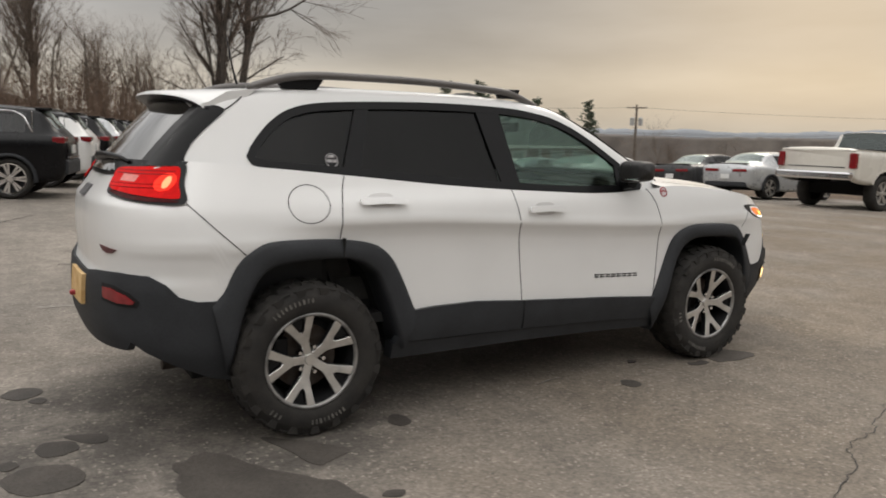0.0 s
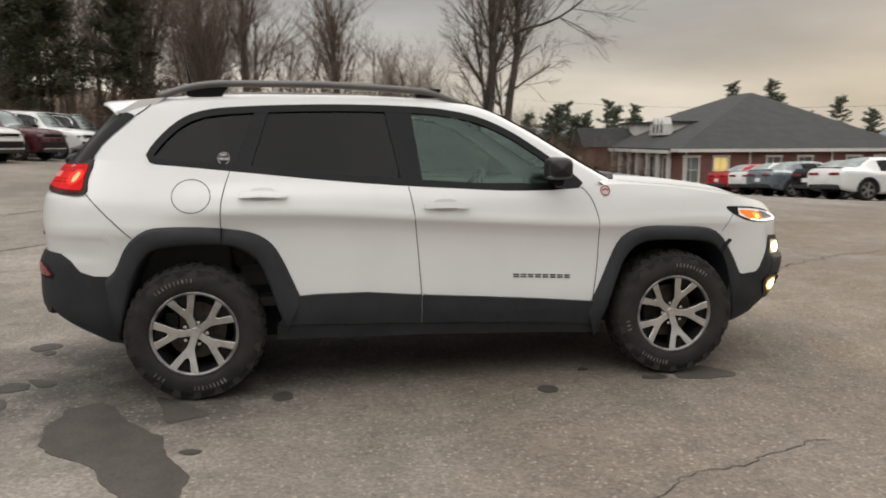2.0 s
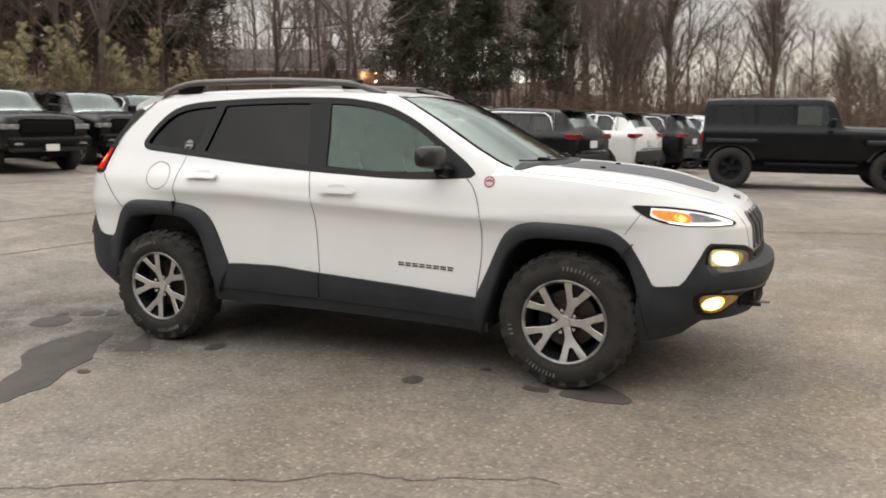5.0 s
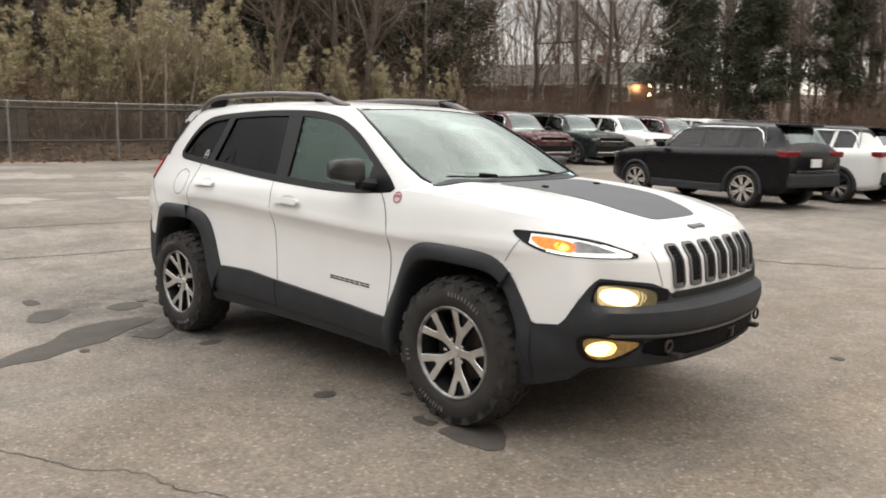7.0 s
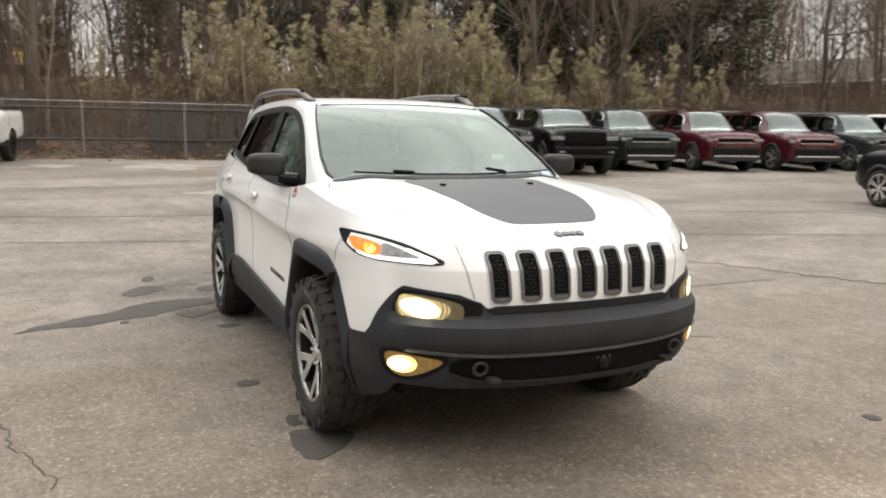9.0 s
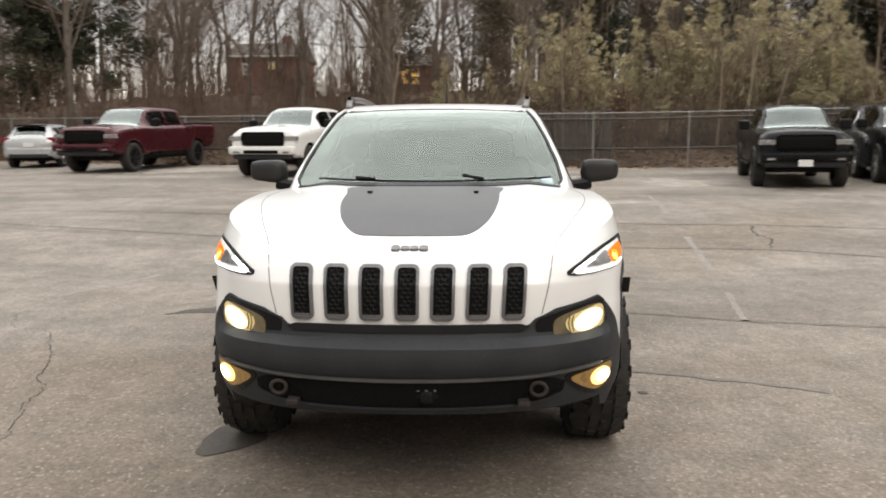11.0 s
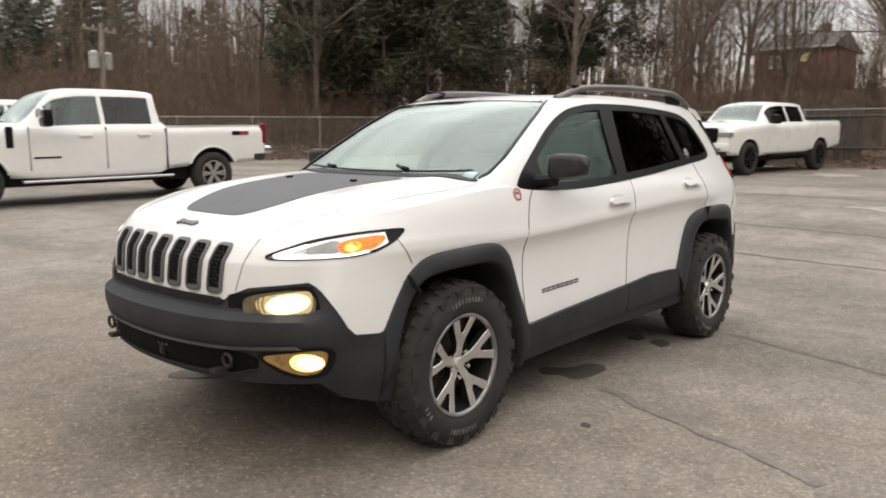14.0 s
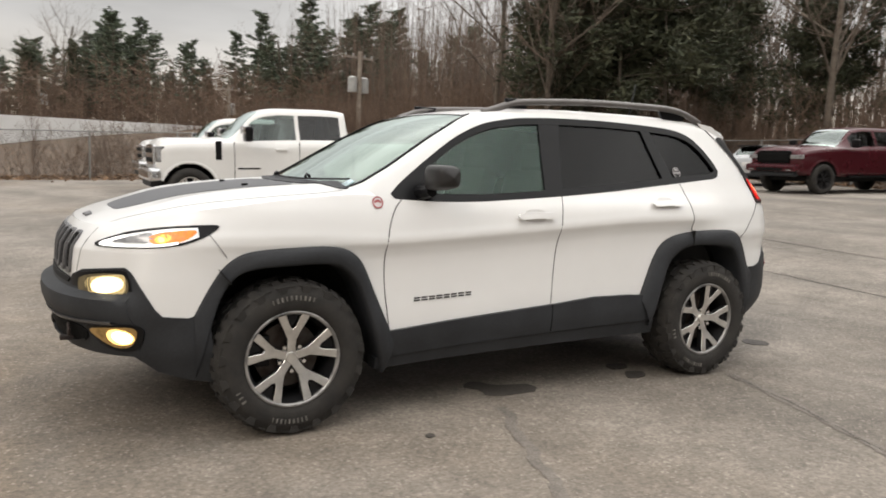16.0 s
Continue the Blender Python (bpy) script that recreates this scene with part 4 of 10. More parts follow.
    for z in np.linspace(1.262, 1.562, 28):
        xb = float(np.interp(z, [1.19, 1.24, 1.305, 1.36, 1.415, 1.47, 1.512, 1.525, 1.54, 1.57], [-1.862, -1.868, -1.855, -1.82, -1.765, -1.70, -1.652, -1.66, -1.735, -1.86]))
        row = []
        for x in np.linspace(xb, -2.16, 60):
            y, zz = cabin_section(x, ang)
            if zz.max() < z + 0.004:
                break
            row.append((x, float(np.interp(z, zz, y)), z))
            if row[-1][1] < 0.58:
                break
        if not row:
            break
        for y in np.linspace(min(row[-1][1], 0.60) - 0.01, 0.50, 7):
            row.append((min(row[-1][0], float(np.interp(z, cabin_top(xs_back, y), xs_back))), y, z))
        row = np.array(row)
        strip.append(np.stack([np.interp(np.linspace(0, len(row) - 1, 26), np.arange(len(row)), row[:, k]) for k in range(3)], 1))
    strip = np.array(strip) + (-0.004, 0.005, 0.001)
    for s in (1, -1):
        link_mesh("rear_window_flank", (strip * (1, s, 1)).reshape(-1, 3), grid_faces(len(strip), 26, flip=(s < 0)), M_BLACK, car, "gloss black window flank")
        seam = []
        for x, z in spline([(-1.655, 1.515), (-1.60, 1.553), (-1.565, 1.585), (-1.545, 1.61), (-1.53, 1.62)], 16):
            y, zz = cabin_section(x, ang)
            seam.append((x - 0.002, s * (float(np.interp(min(z, zz.max() - 0.002), zz, y)) + 0.001), min(z, zz.max())))
        tube("spoiler_seam", np.array(seam), 0.0035, M_SEAM, car, seg=6)
    # windshield and rear window, on the same surface
    u = np.linspace(0.255, 1.115, 26)
    t = np.linspace(-1, 1, 41)
    uu, tt = np.meshgrid(u, t, indexing="ij")
    vv = tt * (ws_edge(uu) - 0.002)
    p = cabin_roof(uu.ravel(), vv.ravel(), -0.004)
    ws = link_mesh("windshield", p, grid_faces(26, 41, flip=True), M_GLASS, car, "green-tinted windshield")
    frit = [("windshield_top_band", [(0.25, -0.52), (0.25, 0.52), (0.275, 0.52), (0.275, -0.52)])]
    for nm, poly in frit:
        panel(nm, poly, cabin_roof, M_BLACK, ws, step=0.06, off=0.0, thick=0.003)
    for s in (1, -1):
        xx = np.linspace(0.25, 1.0, 30)
        ribbon("windshield_edge_band", np.stack([xx, s * (ws_edge(xx) - 0.013)], 1), cabin_roof, 0.012, M_BLACK, ws, off=0.005, thick=0.012)
    panel("mirror_mount_patch", spline([(0.27, -0.1), (0.27, 0.1), (0.33, 0.07), (0.36, 0.0), (0.33, -0.07)], 24, True), cabin_roof, M_DARKDOT, ws, step=0.05, off=-0.006, thick=0.002)
    u = np.linspace(-1.79, -2.15, 16)
    uu, tt = np.meshgrid(u, np.linspace(-1, 1, 31), indexing="ij")
    vv = tt * back_edge(uu)
    uu = np.maximum(uu, -2.14 + 0.28 * vv * vv + 0.045 * smooth01((np.abs(vv) - 0.3) / 0.2))
    link_mesh("rear_window", cabin_roof(uu.ravel(), vv.ravel(), 0.002), grid_faces(16, 31, flip=True), M_GLASSR, car, "dark rear window")
    # spoiler over the rear window
    vv = []
    ys = np.linspace(-0.578, 0.578, 33)
    for y in ys:
        e = (abs(y) / 0.578)
        xr = -1.912 + 0.15 * e ** 2.6
        zr = 1.606 - 0.022 * e * e - 0.040 * e ** 8
        t0, t1 = (float(cabin_top(x, y)) for x in (-1.50, -1.64))
        for x, z in ((-1.50, t0 + 0.001), (-1.64, max(t1, zr) + 0.006), (xr + 0.035, zr + 0.004), (xr + 0.006, zr - 0.004), (xr, zr - 0.016), (xr + 0.02, zr - 0.030 - 0.02 * e ** 6), (-1.66, zr - 0.06)):
            vv.append((x, y, z))
    vv = np.array(vv).reshape(len(ys), 7, 3)
    link_mesh("roof_spoiler", vv[:, :5].reshape(-1, 3), grid_faces(len(ys), 5), M_WHITE, car, "white rear roof spoiler")
    link_mesh("spoiler_underside", np.concatenate([vv[:, 4:] - (0, 0, 0.0005), vv[:, 6:] + (0.02, 0, 0.05)], 1).reshape(-1, 3), grid_faces(len(ys), 4), M_BLACK, car, "black spoiler underside")
    for k in (0, -1):
        link_mesh("spoiler_end", vv[k], [tuple(range(7))], M_WHITE, car, smooth=False)
    # side windows: black surround, pillars, panes
    for s in (1, -1):
        surf = cabin_side(s)
        loop = shrink(SIDE_OPENING, 0.013)
        ribbon("window_surround", loop, surf, 0.038, M_BLACK, car, "black window surround", off=0.007, thick=0.016, closed=True)
        panel("pillar_trim", [(-0.315, 1.555), (-0.165, 1.555), (-0.115, 1.14), (-0.235, 1.145)], surf, M_BLACK, car, "black centre pillar trim", off=0.006, thick=0.01)
        panel("pillar_trim", [(-1.02, 1.55), (-0.945, 1.556), (-1.06, 1.205), (-1.15, 1.22)], surf, M_BLACK, car, "black rear pillar trim", off=0.006, thick=0.01)
        inner = shrink(SIDE_OPENING, 0.008)

        def between(x0, x1):
            q = np.array([(x, z) for x, z in spline(inner, 160, True) if x0 <= x <= x1])
            return q

        for x0, x1, nm, mt, lb in ((-1.7, -1.03, "quarter_window", M_GLASSD, "dark tinted pane"), (-1.10, -0.24, "rear_door_window", M_GLASSD, "dark tinted pane"), (-0.2, 0.9, "front_door_window", M_GLASSF, "green-tinted pane")):
            q = between(x0, x1)
            c = q.mean(0)
            q = q[np.argsort(np.arctan2(q[:, 1] - c[1], q[:, 0] - c[0]))]
            panel(nm, q, surf, mt, car, lb, step=0.2, off=-0.004 if x0 > -1 else -0.006 - (0.002 if x0 < -1.5 else 0), thick=0.0015)
        panel("mirror_sail", [(0.60, 1.11), (0.80, 1.115), (0.74, 1.19), (0.62, 1.27)], surf, M_BLACK, car, off=0.005, thick=0.01)
    hero_trim(car)
    hero_front_end(car)
    hero_rear_end(car)
    hero_cabin(car)
    for x in (1.36, -1.36):
        for s in (1, -1):
            m = pose(x, s * 0.785, 0.366, 0, 0, 0 if s < 0 else 180)
            hero_wheel(car, m, {(1.36, -1): -0.05, (-1.36, -1): 0.63, (1.36, 1): 0.31, (-1.36, 1): 0.0}[(x, s)])
    return car


def shrink_to(a, b, t):
    return np.asarray(a) * (1 - t) + np.asarray(b) * t


def ws_edge(x):
    """Half-width of the windshield at x."""
    x = np.asarray(x, float)
    return np.interp(x, [0.22, 0.4, 0.6, 0.8, 0.95, 1.05, 1.2], [0.545, 0.60, 0.645, 0.685, 0.695, 0.66, 0.5])


def back_edge(x):
    return np.interp(-np.asarray(x, float), [1.6, 1.8, 1.95, 2.1, 2.2], [0.52, 0.56, 0.60, 0.63, 0.6])


M_LIPGREY = mat("dull_rim_edge", (0.42, 0.41, 0.40), 0.35, metal=0.6, tint=(0.10, 0.10, 0.10), scale=9)
M_LETTER = mat("worn_tyre_letter_white", (0.20, 0.185, 0.17), 0.8, tint=(0.07, 0.065, 0.06), scale=25)
M_DARKDOT = mat("dotted_frit", (0.03, 0.032, 0.035), 0.6, var=0.3, scale=60)


def hero_trim(car):
    for s in (1, -1):
        surf = on_side(s)
        # wheel arch flares, as rolled strips
        for out, inn in ((REAR_ARCH_OUT, REAR_ARCH_IN), (FRONT_ARCH_OUT, FRONT_ARCH_IN)):
            fl = []
            for k, (t, off) in enumerate(((-0.06, -0.02), (0.0, 0.010), (0.12, 0.026), (0.5, 0.040), (0.86, 0.044), (1.0, 0.036), (1.04, 0.0), (1.0, -0.16))):
                q = shrink_to(out, inn, t)
                slim = 1 - 0.65 * smooth01((q[:, 0] - 1.42) / 0.3) if off > 0 else 1.0
                fl.append(surf(q[:, 0], np.maximum(q[:, 1], 0.21), off * slim))
            v = np.stack(fl, 1).reshape(-1, 3)
            link_mesh("wheel_arch_flare", v, grid_faces(len(out), 8, flip=(s > 0)), M_PLASTIC, car, "dark grey plastic arch flare")
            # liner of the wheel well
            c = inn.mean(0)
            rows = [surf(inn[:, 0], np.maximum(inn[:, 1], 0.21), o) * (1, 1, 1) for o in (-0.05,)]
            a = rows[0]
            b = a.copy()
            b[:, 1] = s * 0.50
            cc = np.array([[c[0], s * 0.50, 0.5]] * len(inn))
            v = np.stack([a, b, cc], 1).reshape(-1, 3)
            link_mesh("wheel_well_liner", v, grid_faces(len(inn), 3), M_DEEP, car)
        # flare split lines
        for poly in ([(-1.205, 0.84), (-1.20, 0.935)], [(1.645, 0.73), (1.70, 0.80)]):
            q = spline(poly, 6)
            ribbon("flare_split", q, surf, 0.006, M_DEEP, car, off=0.046, thick=0.03)
        # door sill cladding
        panel("door_cladding", [(-0.135, 0.372), (0.0, 0.368), (0.5, 0.348), (0.90, 0.32), (0.90, 0.455), (0.52, 0.488), (0.2, 0.51), (-0.132, 0.532)], surf, M_PLASTIC, car, "dark plastic door cladding", off=0.022, thick=0.05)
        panel("door_cladding", [(-0.92, 0.392), (-0.5, 0.384), (-0.143, 0.374), (-0.14, 0.532), (-0.44, 0.557), (-0.7, 0.556), (-0.84, 0.548)], surf, M_PLASTIC, car, "dark plastic door cladding", off=0.022, thick=0.05)
        panel("sill", [(-0.93, 0.306), (-0.1, 0.298), (0.52, 0.280), (0.92, 0.258), (0.92, 0.316), (0.5, 0.344), (-0.14, 0.368), (-0.93, 0.388)], surf, M_PLASTIC, car, "dark plastic sill", off=0.012, thick=0.08)
        # panel gaps
        gap = [("door_gap", [(0.79, 1.115), (0.84, 1.06), (0.88, 0.95), (0.892, 0.82), (0.886, 0.66), (0.862, 0.47)]), ("door_gap", [(-0.205, 1.135), (-0.18, 1.0), (-0.158, 0.8), (-0.138, 0.53)]),
               ("door_gap", [(-1.155, 1.22), (-1.178, 1.15), (-1.20, 1.05), (-1.207, 0.93)]), ("tailgate_gap", [(-1.885, 1.108), (-1.78, 1.0), (-1.655, 0.88)]), ("bumper_gap", [(1.735, 0.95), (1.66, 0.845)])]
        for nm, pts in gap:
            ribbon(nm, spline(pts, 24), surf, 0.0048, M_SEAMPALE if nm == "bumper_gap" else M_SEAM, car, off=0.0012, thick=0.006)
        a = np.linspace(0, 2 * np.pi, 40, endpoint=False)
        if s < 0:
            ribbon("fuel_door_gap", np.stack([-1.352 + 0.098 * np.cos(a), 1.094 + 0.086 * np.sin(a)], 1), surf, 0.004, M_SEAM, car, off=0.001, thick=0.005, closed=True)
        # round badge on the fender
        disc = np.stack([0.93 + 0.03 * np.cos(a), 1.095 + 0.03 * np.sin(a)], 1)
        b = panel("fender_badge", disc, surf, M_BADGE, car, "round pale badge with a red ring", off=0.004, thick=0.006)
        ribbon("badge_ring", np.stack([0.93 + 0.026 * np.cos(a), 1.095 + 0.026 * np.sin(a)], 1), surf, 0.006, M_RED, b, off=0.0055, thick=0.003, closed=True)
        panel("badge_mark", [(0.908, 1.098), (0.93, 1.11), (0.952, 1.098), (0.944, 1.092), (0.93, 1.10), (0.916, 1.092)], surf, M_RED, b, off=0.0055, thick=0.003)
        # model lettering as plain thin bars
        for k in range(8):
            x = 0.555 + s * (0.152 - k * 0.0434) * -1
            z = 0.615 - 0.045 * (x - 0.55)
            for dz, tall in ((0.0064, 0.0062), (-0.0064, 0.0062)):
                panel("door_lettering", [(x - 0.0165, z + dz - tall / 2), (x + 0.0165, z + dz - tall / 2 - 0.0015), (x + 0.0165, z + dz + tall / 2 - 0.0015), (x - 0.0165, z + dz + tall / 2)], surf, M_BLACK, car, off=0.004, thick=0.005)
        # door handles
        for x, z in ((-0.985, 1.098), (-0.002, 1.026)):
            q = spline([(x - 0.122, z + 0.003), (x - 0.108, z + 0.018), (x, z + 0.021), (x + 0.108, z + 0.014), (x + 0.125, z - 0.003), (x + 0.10, z - 0.015), (x, z - 0.010), (x - 0.108, z - 0.012)], 40, True)
            h = panel("door_handle", q, surf, M_WHITE, car, "white pull handle", off=0.031, thick=0.018, step=0.03)
            # no hollow in the door: a dimmer white patch paints the recess's shade
            c = spline([(x - 0.055, z + 0.03), (x + 0.05, z + 0.032), (x + 0.065, z - 0.02), (x, z - 0.032), (x - 0.065, z - 0.02)], 30, True)
            panel("handle_recess_shade", c, surf, M_WHITESHADE, h, step=0.05, off=0.0025, thick=0.004)
        # door mirror: shell, glass side, arm
        mp = []
        for u_ in np.linspace(-1, 1, 17):
            for a_ in np.linspace(0, 2 * np.pi, 24, endpoint=False):
                r = max(0.0, 1 - abs(u_) ** 5.0) ** (1 / 2.6)
                cx, cz = math.cos(a_), math.sin(a_)
                sq = (abs(cx) ** 4.5 + abs(cz) ** 4.5) ** (-1 / 4.5)
                xx = 0.628 + 0.064 * r * sq * cx + 0.02 * u_ * 0 - 0.015 * u_ * u_
                zz = 1.214 + (0.066 - 0.008 * u_) * r * sq * cz * (0.85 if cz < 0 else 1) + 0.012 * (u_ + 1) * 0.5
                mp.append((xx, s * (0.925 + 0.105 * u_), zz))
        mi = link_mesh("door_mirror", mp, grid_faces(17, 24, True, flip=(s < 0)), M_MIRROR, car, "dark grey mirror shell")
        bm = bmesh.new()
        add_box(bm, (0.572, s * 0.922, 1.219), (0.012, 0.135, 0.088), None, 0.004)
        part("mirror_glass", bm, M_CHROME, mi)
        bm = bmesh.new()
        add_cyl(bm, (0.66, s * 0.77, 1.14), (0.645, s * 0.87, 1.155), 0.04, 0.032, 10)
        part("mirror_arm", bm, M_BLACK, mi)
        # roof rail with its feet
        path = spline([(0.16, 0.535, 1.585), (0.08, 0.55, 1.612), (-0.03, 0.562, 1.648), (-0.16, 0.57, 1.664), (-0.6, 0.578, 1.688), (-1.1, 0.578, 1.692), (-1.27, 0.574, 1.686), (-1.38, 0.566, 1.668), (-1.46, 0.560, 1.645), (-1.54, 0.552, 1.618)], 60) * (1, s, 1)
        rail = tube("roof_rail", path, 0.021, M_RAIL, car, "dull grey roof rail", seg=10, flat=0.95)
        for xf, wide in ((-0.06, 0.17), (-1.29, 0.25)):
            bm = bmesh.new()
            add_box(bm, (xf, s * 0.560, 1.648), (wide, 0.024, 0.055), None, 0.008)
            for q in bm.verts:
                if q.co.z < 1.648:
                    q.co.x = xf + (q.co.x - xf) * 0.74
            part("rail_foot", bm, M_BLACK, rail)
    # belly
    bm = bmesh.new()
    add_box(bm, (0, 0, 0.44), (3.7, 1.26, 0.32))
    add_box(bm, (0, 0, 0.44), (1.76, 1.56, 0.24))
    part("underbody", bm, M_DEEP, car)
    for y in (-0.2, 0.25):
        bm = bmesh.new()
        add_cyl(bm, (-1.9, y, 0.24), (1.2, y * 0.6, 0.23), 0.03, None, 8)
        part("exhaust_pipe", bm, M_STEEL, car)


# dimmed copy of the body white, for painted shade behind the handles
M_WHITESHADE = mat("white_paint_in_recess", (0.62, 0.61, 0.60), 0.4, coat=0.4, var=0.05, scale=8)
M_MIRROR = mat("satin_charcoal_shell", (0.022, 0.021, 0.021), 0.45, var=0.2, scale=9, spec=0.35)
M_COMB = mat("matte_black_comb", (0.007, 0.007, 0.0075), 0.6, var=0.2, scale=40, spec=0.25)
M_MESH = mat("black_grille_mesh", (0.004, 0.004, 0.004), 0.8, bump=0.8, bscale=70, var=0.3, scale=40, spec=0.15)


def hero_front_end(car):
    # dark lower bumper, wrapping round to the wheel arches
    bar = panel("front_bumper", [(-0.74, 0.40), (-0.55, 0.395), (0.55, 0.395), (0.74, 0.40), (0.755, 0.56), (0.745, 0.66), (0.725, 0.775), (0.70, 0.795), (0.53, 0.772), (0.485, 0.752), (0.455, 0.742), (0.435, 0.722), (0.40, 0.708), (-0.40, 0.708), (-0.435, 0.722), (-0.455, 0.742), (-0.485, 0.752), (-0.53, 0.772), (-0.70, 0.795), (-0.725, 0.775), (-0.745, 0.66), (-0.755, 0.56)],
                on_front, M_PLASTIC, car, "dark grey plastic front bumper", step=0.03, off=0.008, thick=0.03)
    for s in (1, -1):
        panel("bumper_corner", [(1.70, 0.27), (1.80, 0.285), (1.93, 0.325), (2.03, 0.40), (2.09, 0.50), (2.11, 0.62), (2.08, 0.74), (2.06, 0.785), (2.035, 0.765), (2.015, 0.725), (1.955, 0.618), (1.925, 0.588), (1.82, 0.58), (1.735, 0.615)], on_side(s), M_PLASTIC, bar, step=0.03, off=0.006, thick=0.03)
    # lower intake, its lips, tow hooks and the sensor
    intake = panel("lower_intake", spline([(-0.56, 0.505), (-0.45, 0.525), (0, 0.53), (0.45, 0.525), (0.56, 0.505), (0.54, 0.455), (0.42, 0.432), (0, 0.425), (-0.42, 0.432), (-0.54, 0.455)], 60, True), on_front, M_MESH, bar, "black lower intake", step=0.04, off=0.014, thick=0.02)
    q = spline([(-0.70, 0.552), (-0.6, 0.548), (-0.44, 0.54), (0, 0.534), (0.44, 0.54), (0.6, 0.548), (0.70, 0.552)], 50)
    ribbon("bumper_lip", q, on_front, 0.012, M_GREYTRIM, bar, "dull silver lip", off=0.024, thick=0.02)
    q = spline([(-0.55, 0.46), (-0.42, 0.432), (0, 0.422), (0.42, 0.432), (0.55, 0.46)], 50)
    ribbon("skid_lip", q, on_front, 0.006, M_PLASTIC, bar, off=0.026, thick=0.015)
    for s in (1, -1):
        a = np.linspace(0, 2 * np.pi, 20, endpoint=False)
        c = np.stack([np.full(20, 2.275), s * 0.468 + 0.028 * np.cos(a), 0.490 + 0.024 * np.sin(a)], 1)
        vv, ff = sweep(np.vstack([c, c[:1]]), 0.007, 8, False, up=(1, 0, 0))
        link_mesh("tow_hook", vv, ff, M_HOOK, bar, "rusty brown tow hook")
        bm = bmesh.new()
        add_box(bm, (2.275, s * 0.415, 0.442), (0.07, 0.045, 0.02), None, 0.006)
        part("tow_hook_tongue", bm, M_HOOK, bar)
    bm = bmesh.new()
    add_box(bm, (2.30, 0.07, 0.488), (0.035, 0.088, 0.056), None, 0.014)
    add_box(bm, (2.312, 0.07, 0.470), (0.03, 0.05, 0.05), None, 0.016)
    dome = part("camera_dome", bm, M_BLACK, bar, "small black sensor bracket")
    for dy in (-0.03, 0.0, 0.03):
        bm = bmesh.new()
        add_cyl(bm, (2.314, 0.07 + dy, 0.495), (2.322, 0.07 + dy, 0.495), 0.006, 0.005, 8)
        part("bolt", bm, M_GREYTRIM, dome)
    # seven grille slots
    for k in range(-3, 4):
        w = 0.0435 - (0.002 if abs(k) == 3 else 0)
        yc = k * 0.1265
        lean = 0.006 * k / 3

        def slot(g, r):
            pts = []
            for sx, sz, a0 in ((1, 1, 0), (-1, 1, 90), (-1, -1, 180), (1, -1, 270)):
                for d in np.linspace(0, 90, 6):
                    a = radians(a0 + d)
                    z = 0.836 + sz * (0.098 + g - r) + r * math.sin(a)
                    pts.append((yc + lean * (z - 0.836) / 0.1 + sx * (w + g - r) + r * math.cos(a), z))
            fine = []
            for j, q in enumerate(pts):
                e = pts[(j + 1) % len(pts)]
                m = 10 if j in (11, 23) else 1
                fine += [(q[0] + (e[0] - q[0]) * a / m, q[1] + (e[1] - q[1]) * a / m) for a in range(m)]
            return fine
        o, i = slot(0.0, 0.022), slot(-0.0105, 0.014)
        n = len(o)
        uo, ui = np.array(o), np.array(i)
        rows = [on_front(uo[:, 0], uo[:, 1], -0.01), on_front(uo[:, 0], uo[:, 1], 0.010), on_front(ui[:, 0], ui[:, 1], 0.012), on_front(ui[:, 0], ui[:, 1], -0.03)]
        v = np.stack(rows, 0).reshape(-1, 3)
        sl = link_mesh("grille_surround", v, grid_faces(4, n, True), M_GREYTRIM, car, "satin grey slot surround", smooth=False)
        panel("grille_mesh", i, on_front, M_MESH, sl, "black honeycomb mesh", step=0.012, off=0.004, thick=0.02)
        # honeycomb cells
        bm = bmesh.new()
        for row in range(12):
            for col in range(3):
                cy, cz = yc + (col - 1 + 0.5 * (row % 2) - 0.25) * 0.021, 0.755 + row * 0.0148
                if abs(cy - yc) > w - 0.018:
                    continue
                ring = [(cy + 0.0095 * math.cos(a), cz + 0.0085 * math.sin(a)) for a in np.arange(6) * math.pi / 3]
                core = [(cy + 0.0065 * math.cos(a), cz + 0.0055 * math.sin(a)) for a in np.arange(6) * math.pi / 3]
                r1, r2 = (np.array(q) for q in (ring, core))
                a1, a2 = on_front(r1[:, 0], r1[:, 1], 0.0075), on_front(r2[:, 0], r2[:, 1], 0.0055)
                va, vb = [bm.verts.new(tuple(map(float, q))) for q in a1], [bm.verts.new(tuple(map(float, q))) for q in a2]
                for q in range(6):
                    bm.faces.new((va[q], va[(q + 1) % 6], vb[(q + 1) % 6], vb[q]))
        part("honeycomb", bm, M_COMB, sl)
        panel("slot_foot", [(yc - w * 0.72, 0.747), (yc + w * 0.72, 0.747), (yc + w * 0.72, 0.760), (yc - w * 0.72, 0.760)], on_front, M_GREYTRIM, sl, step=0.05, off=0.009, thick=0.01)
    # raised black strip: the shade between nose and bumper, put into colour
    panel("nose_shadow_strip", [(-0.405, 0.699), (-0.2, 0.697), (0.2, 0.697), (0.405, 0.699), (0.432, 0.716), (0.40, 0.7255), (-0.40, 0.7255), (-0.432, 0.716)], on_front, M_DEEP, car, "black strip standing for the shaded gap under the nose", step=0.04, off=0.0165, thick=0.012)
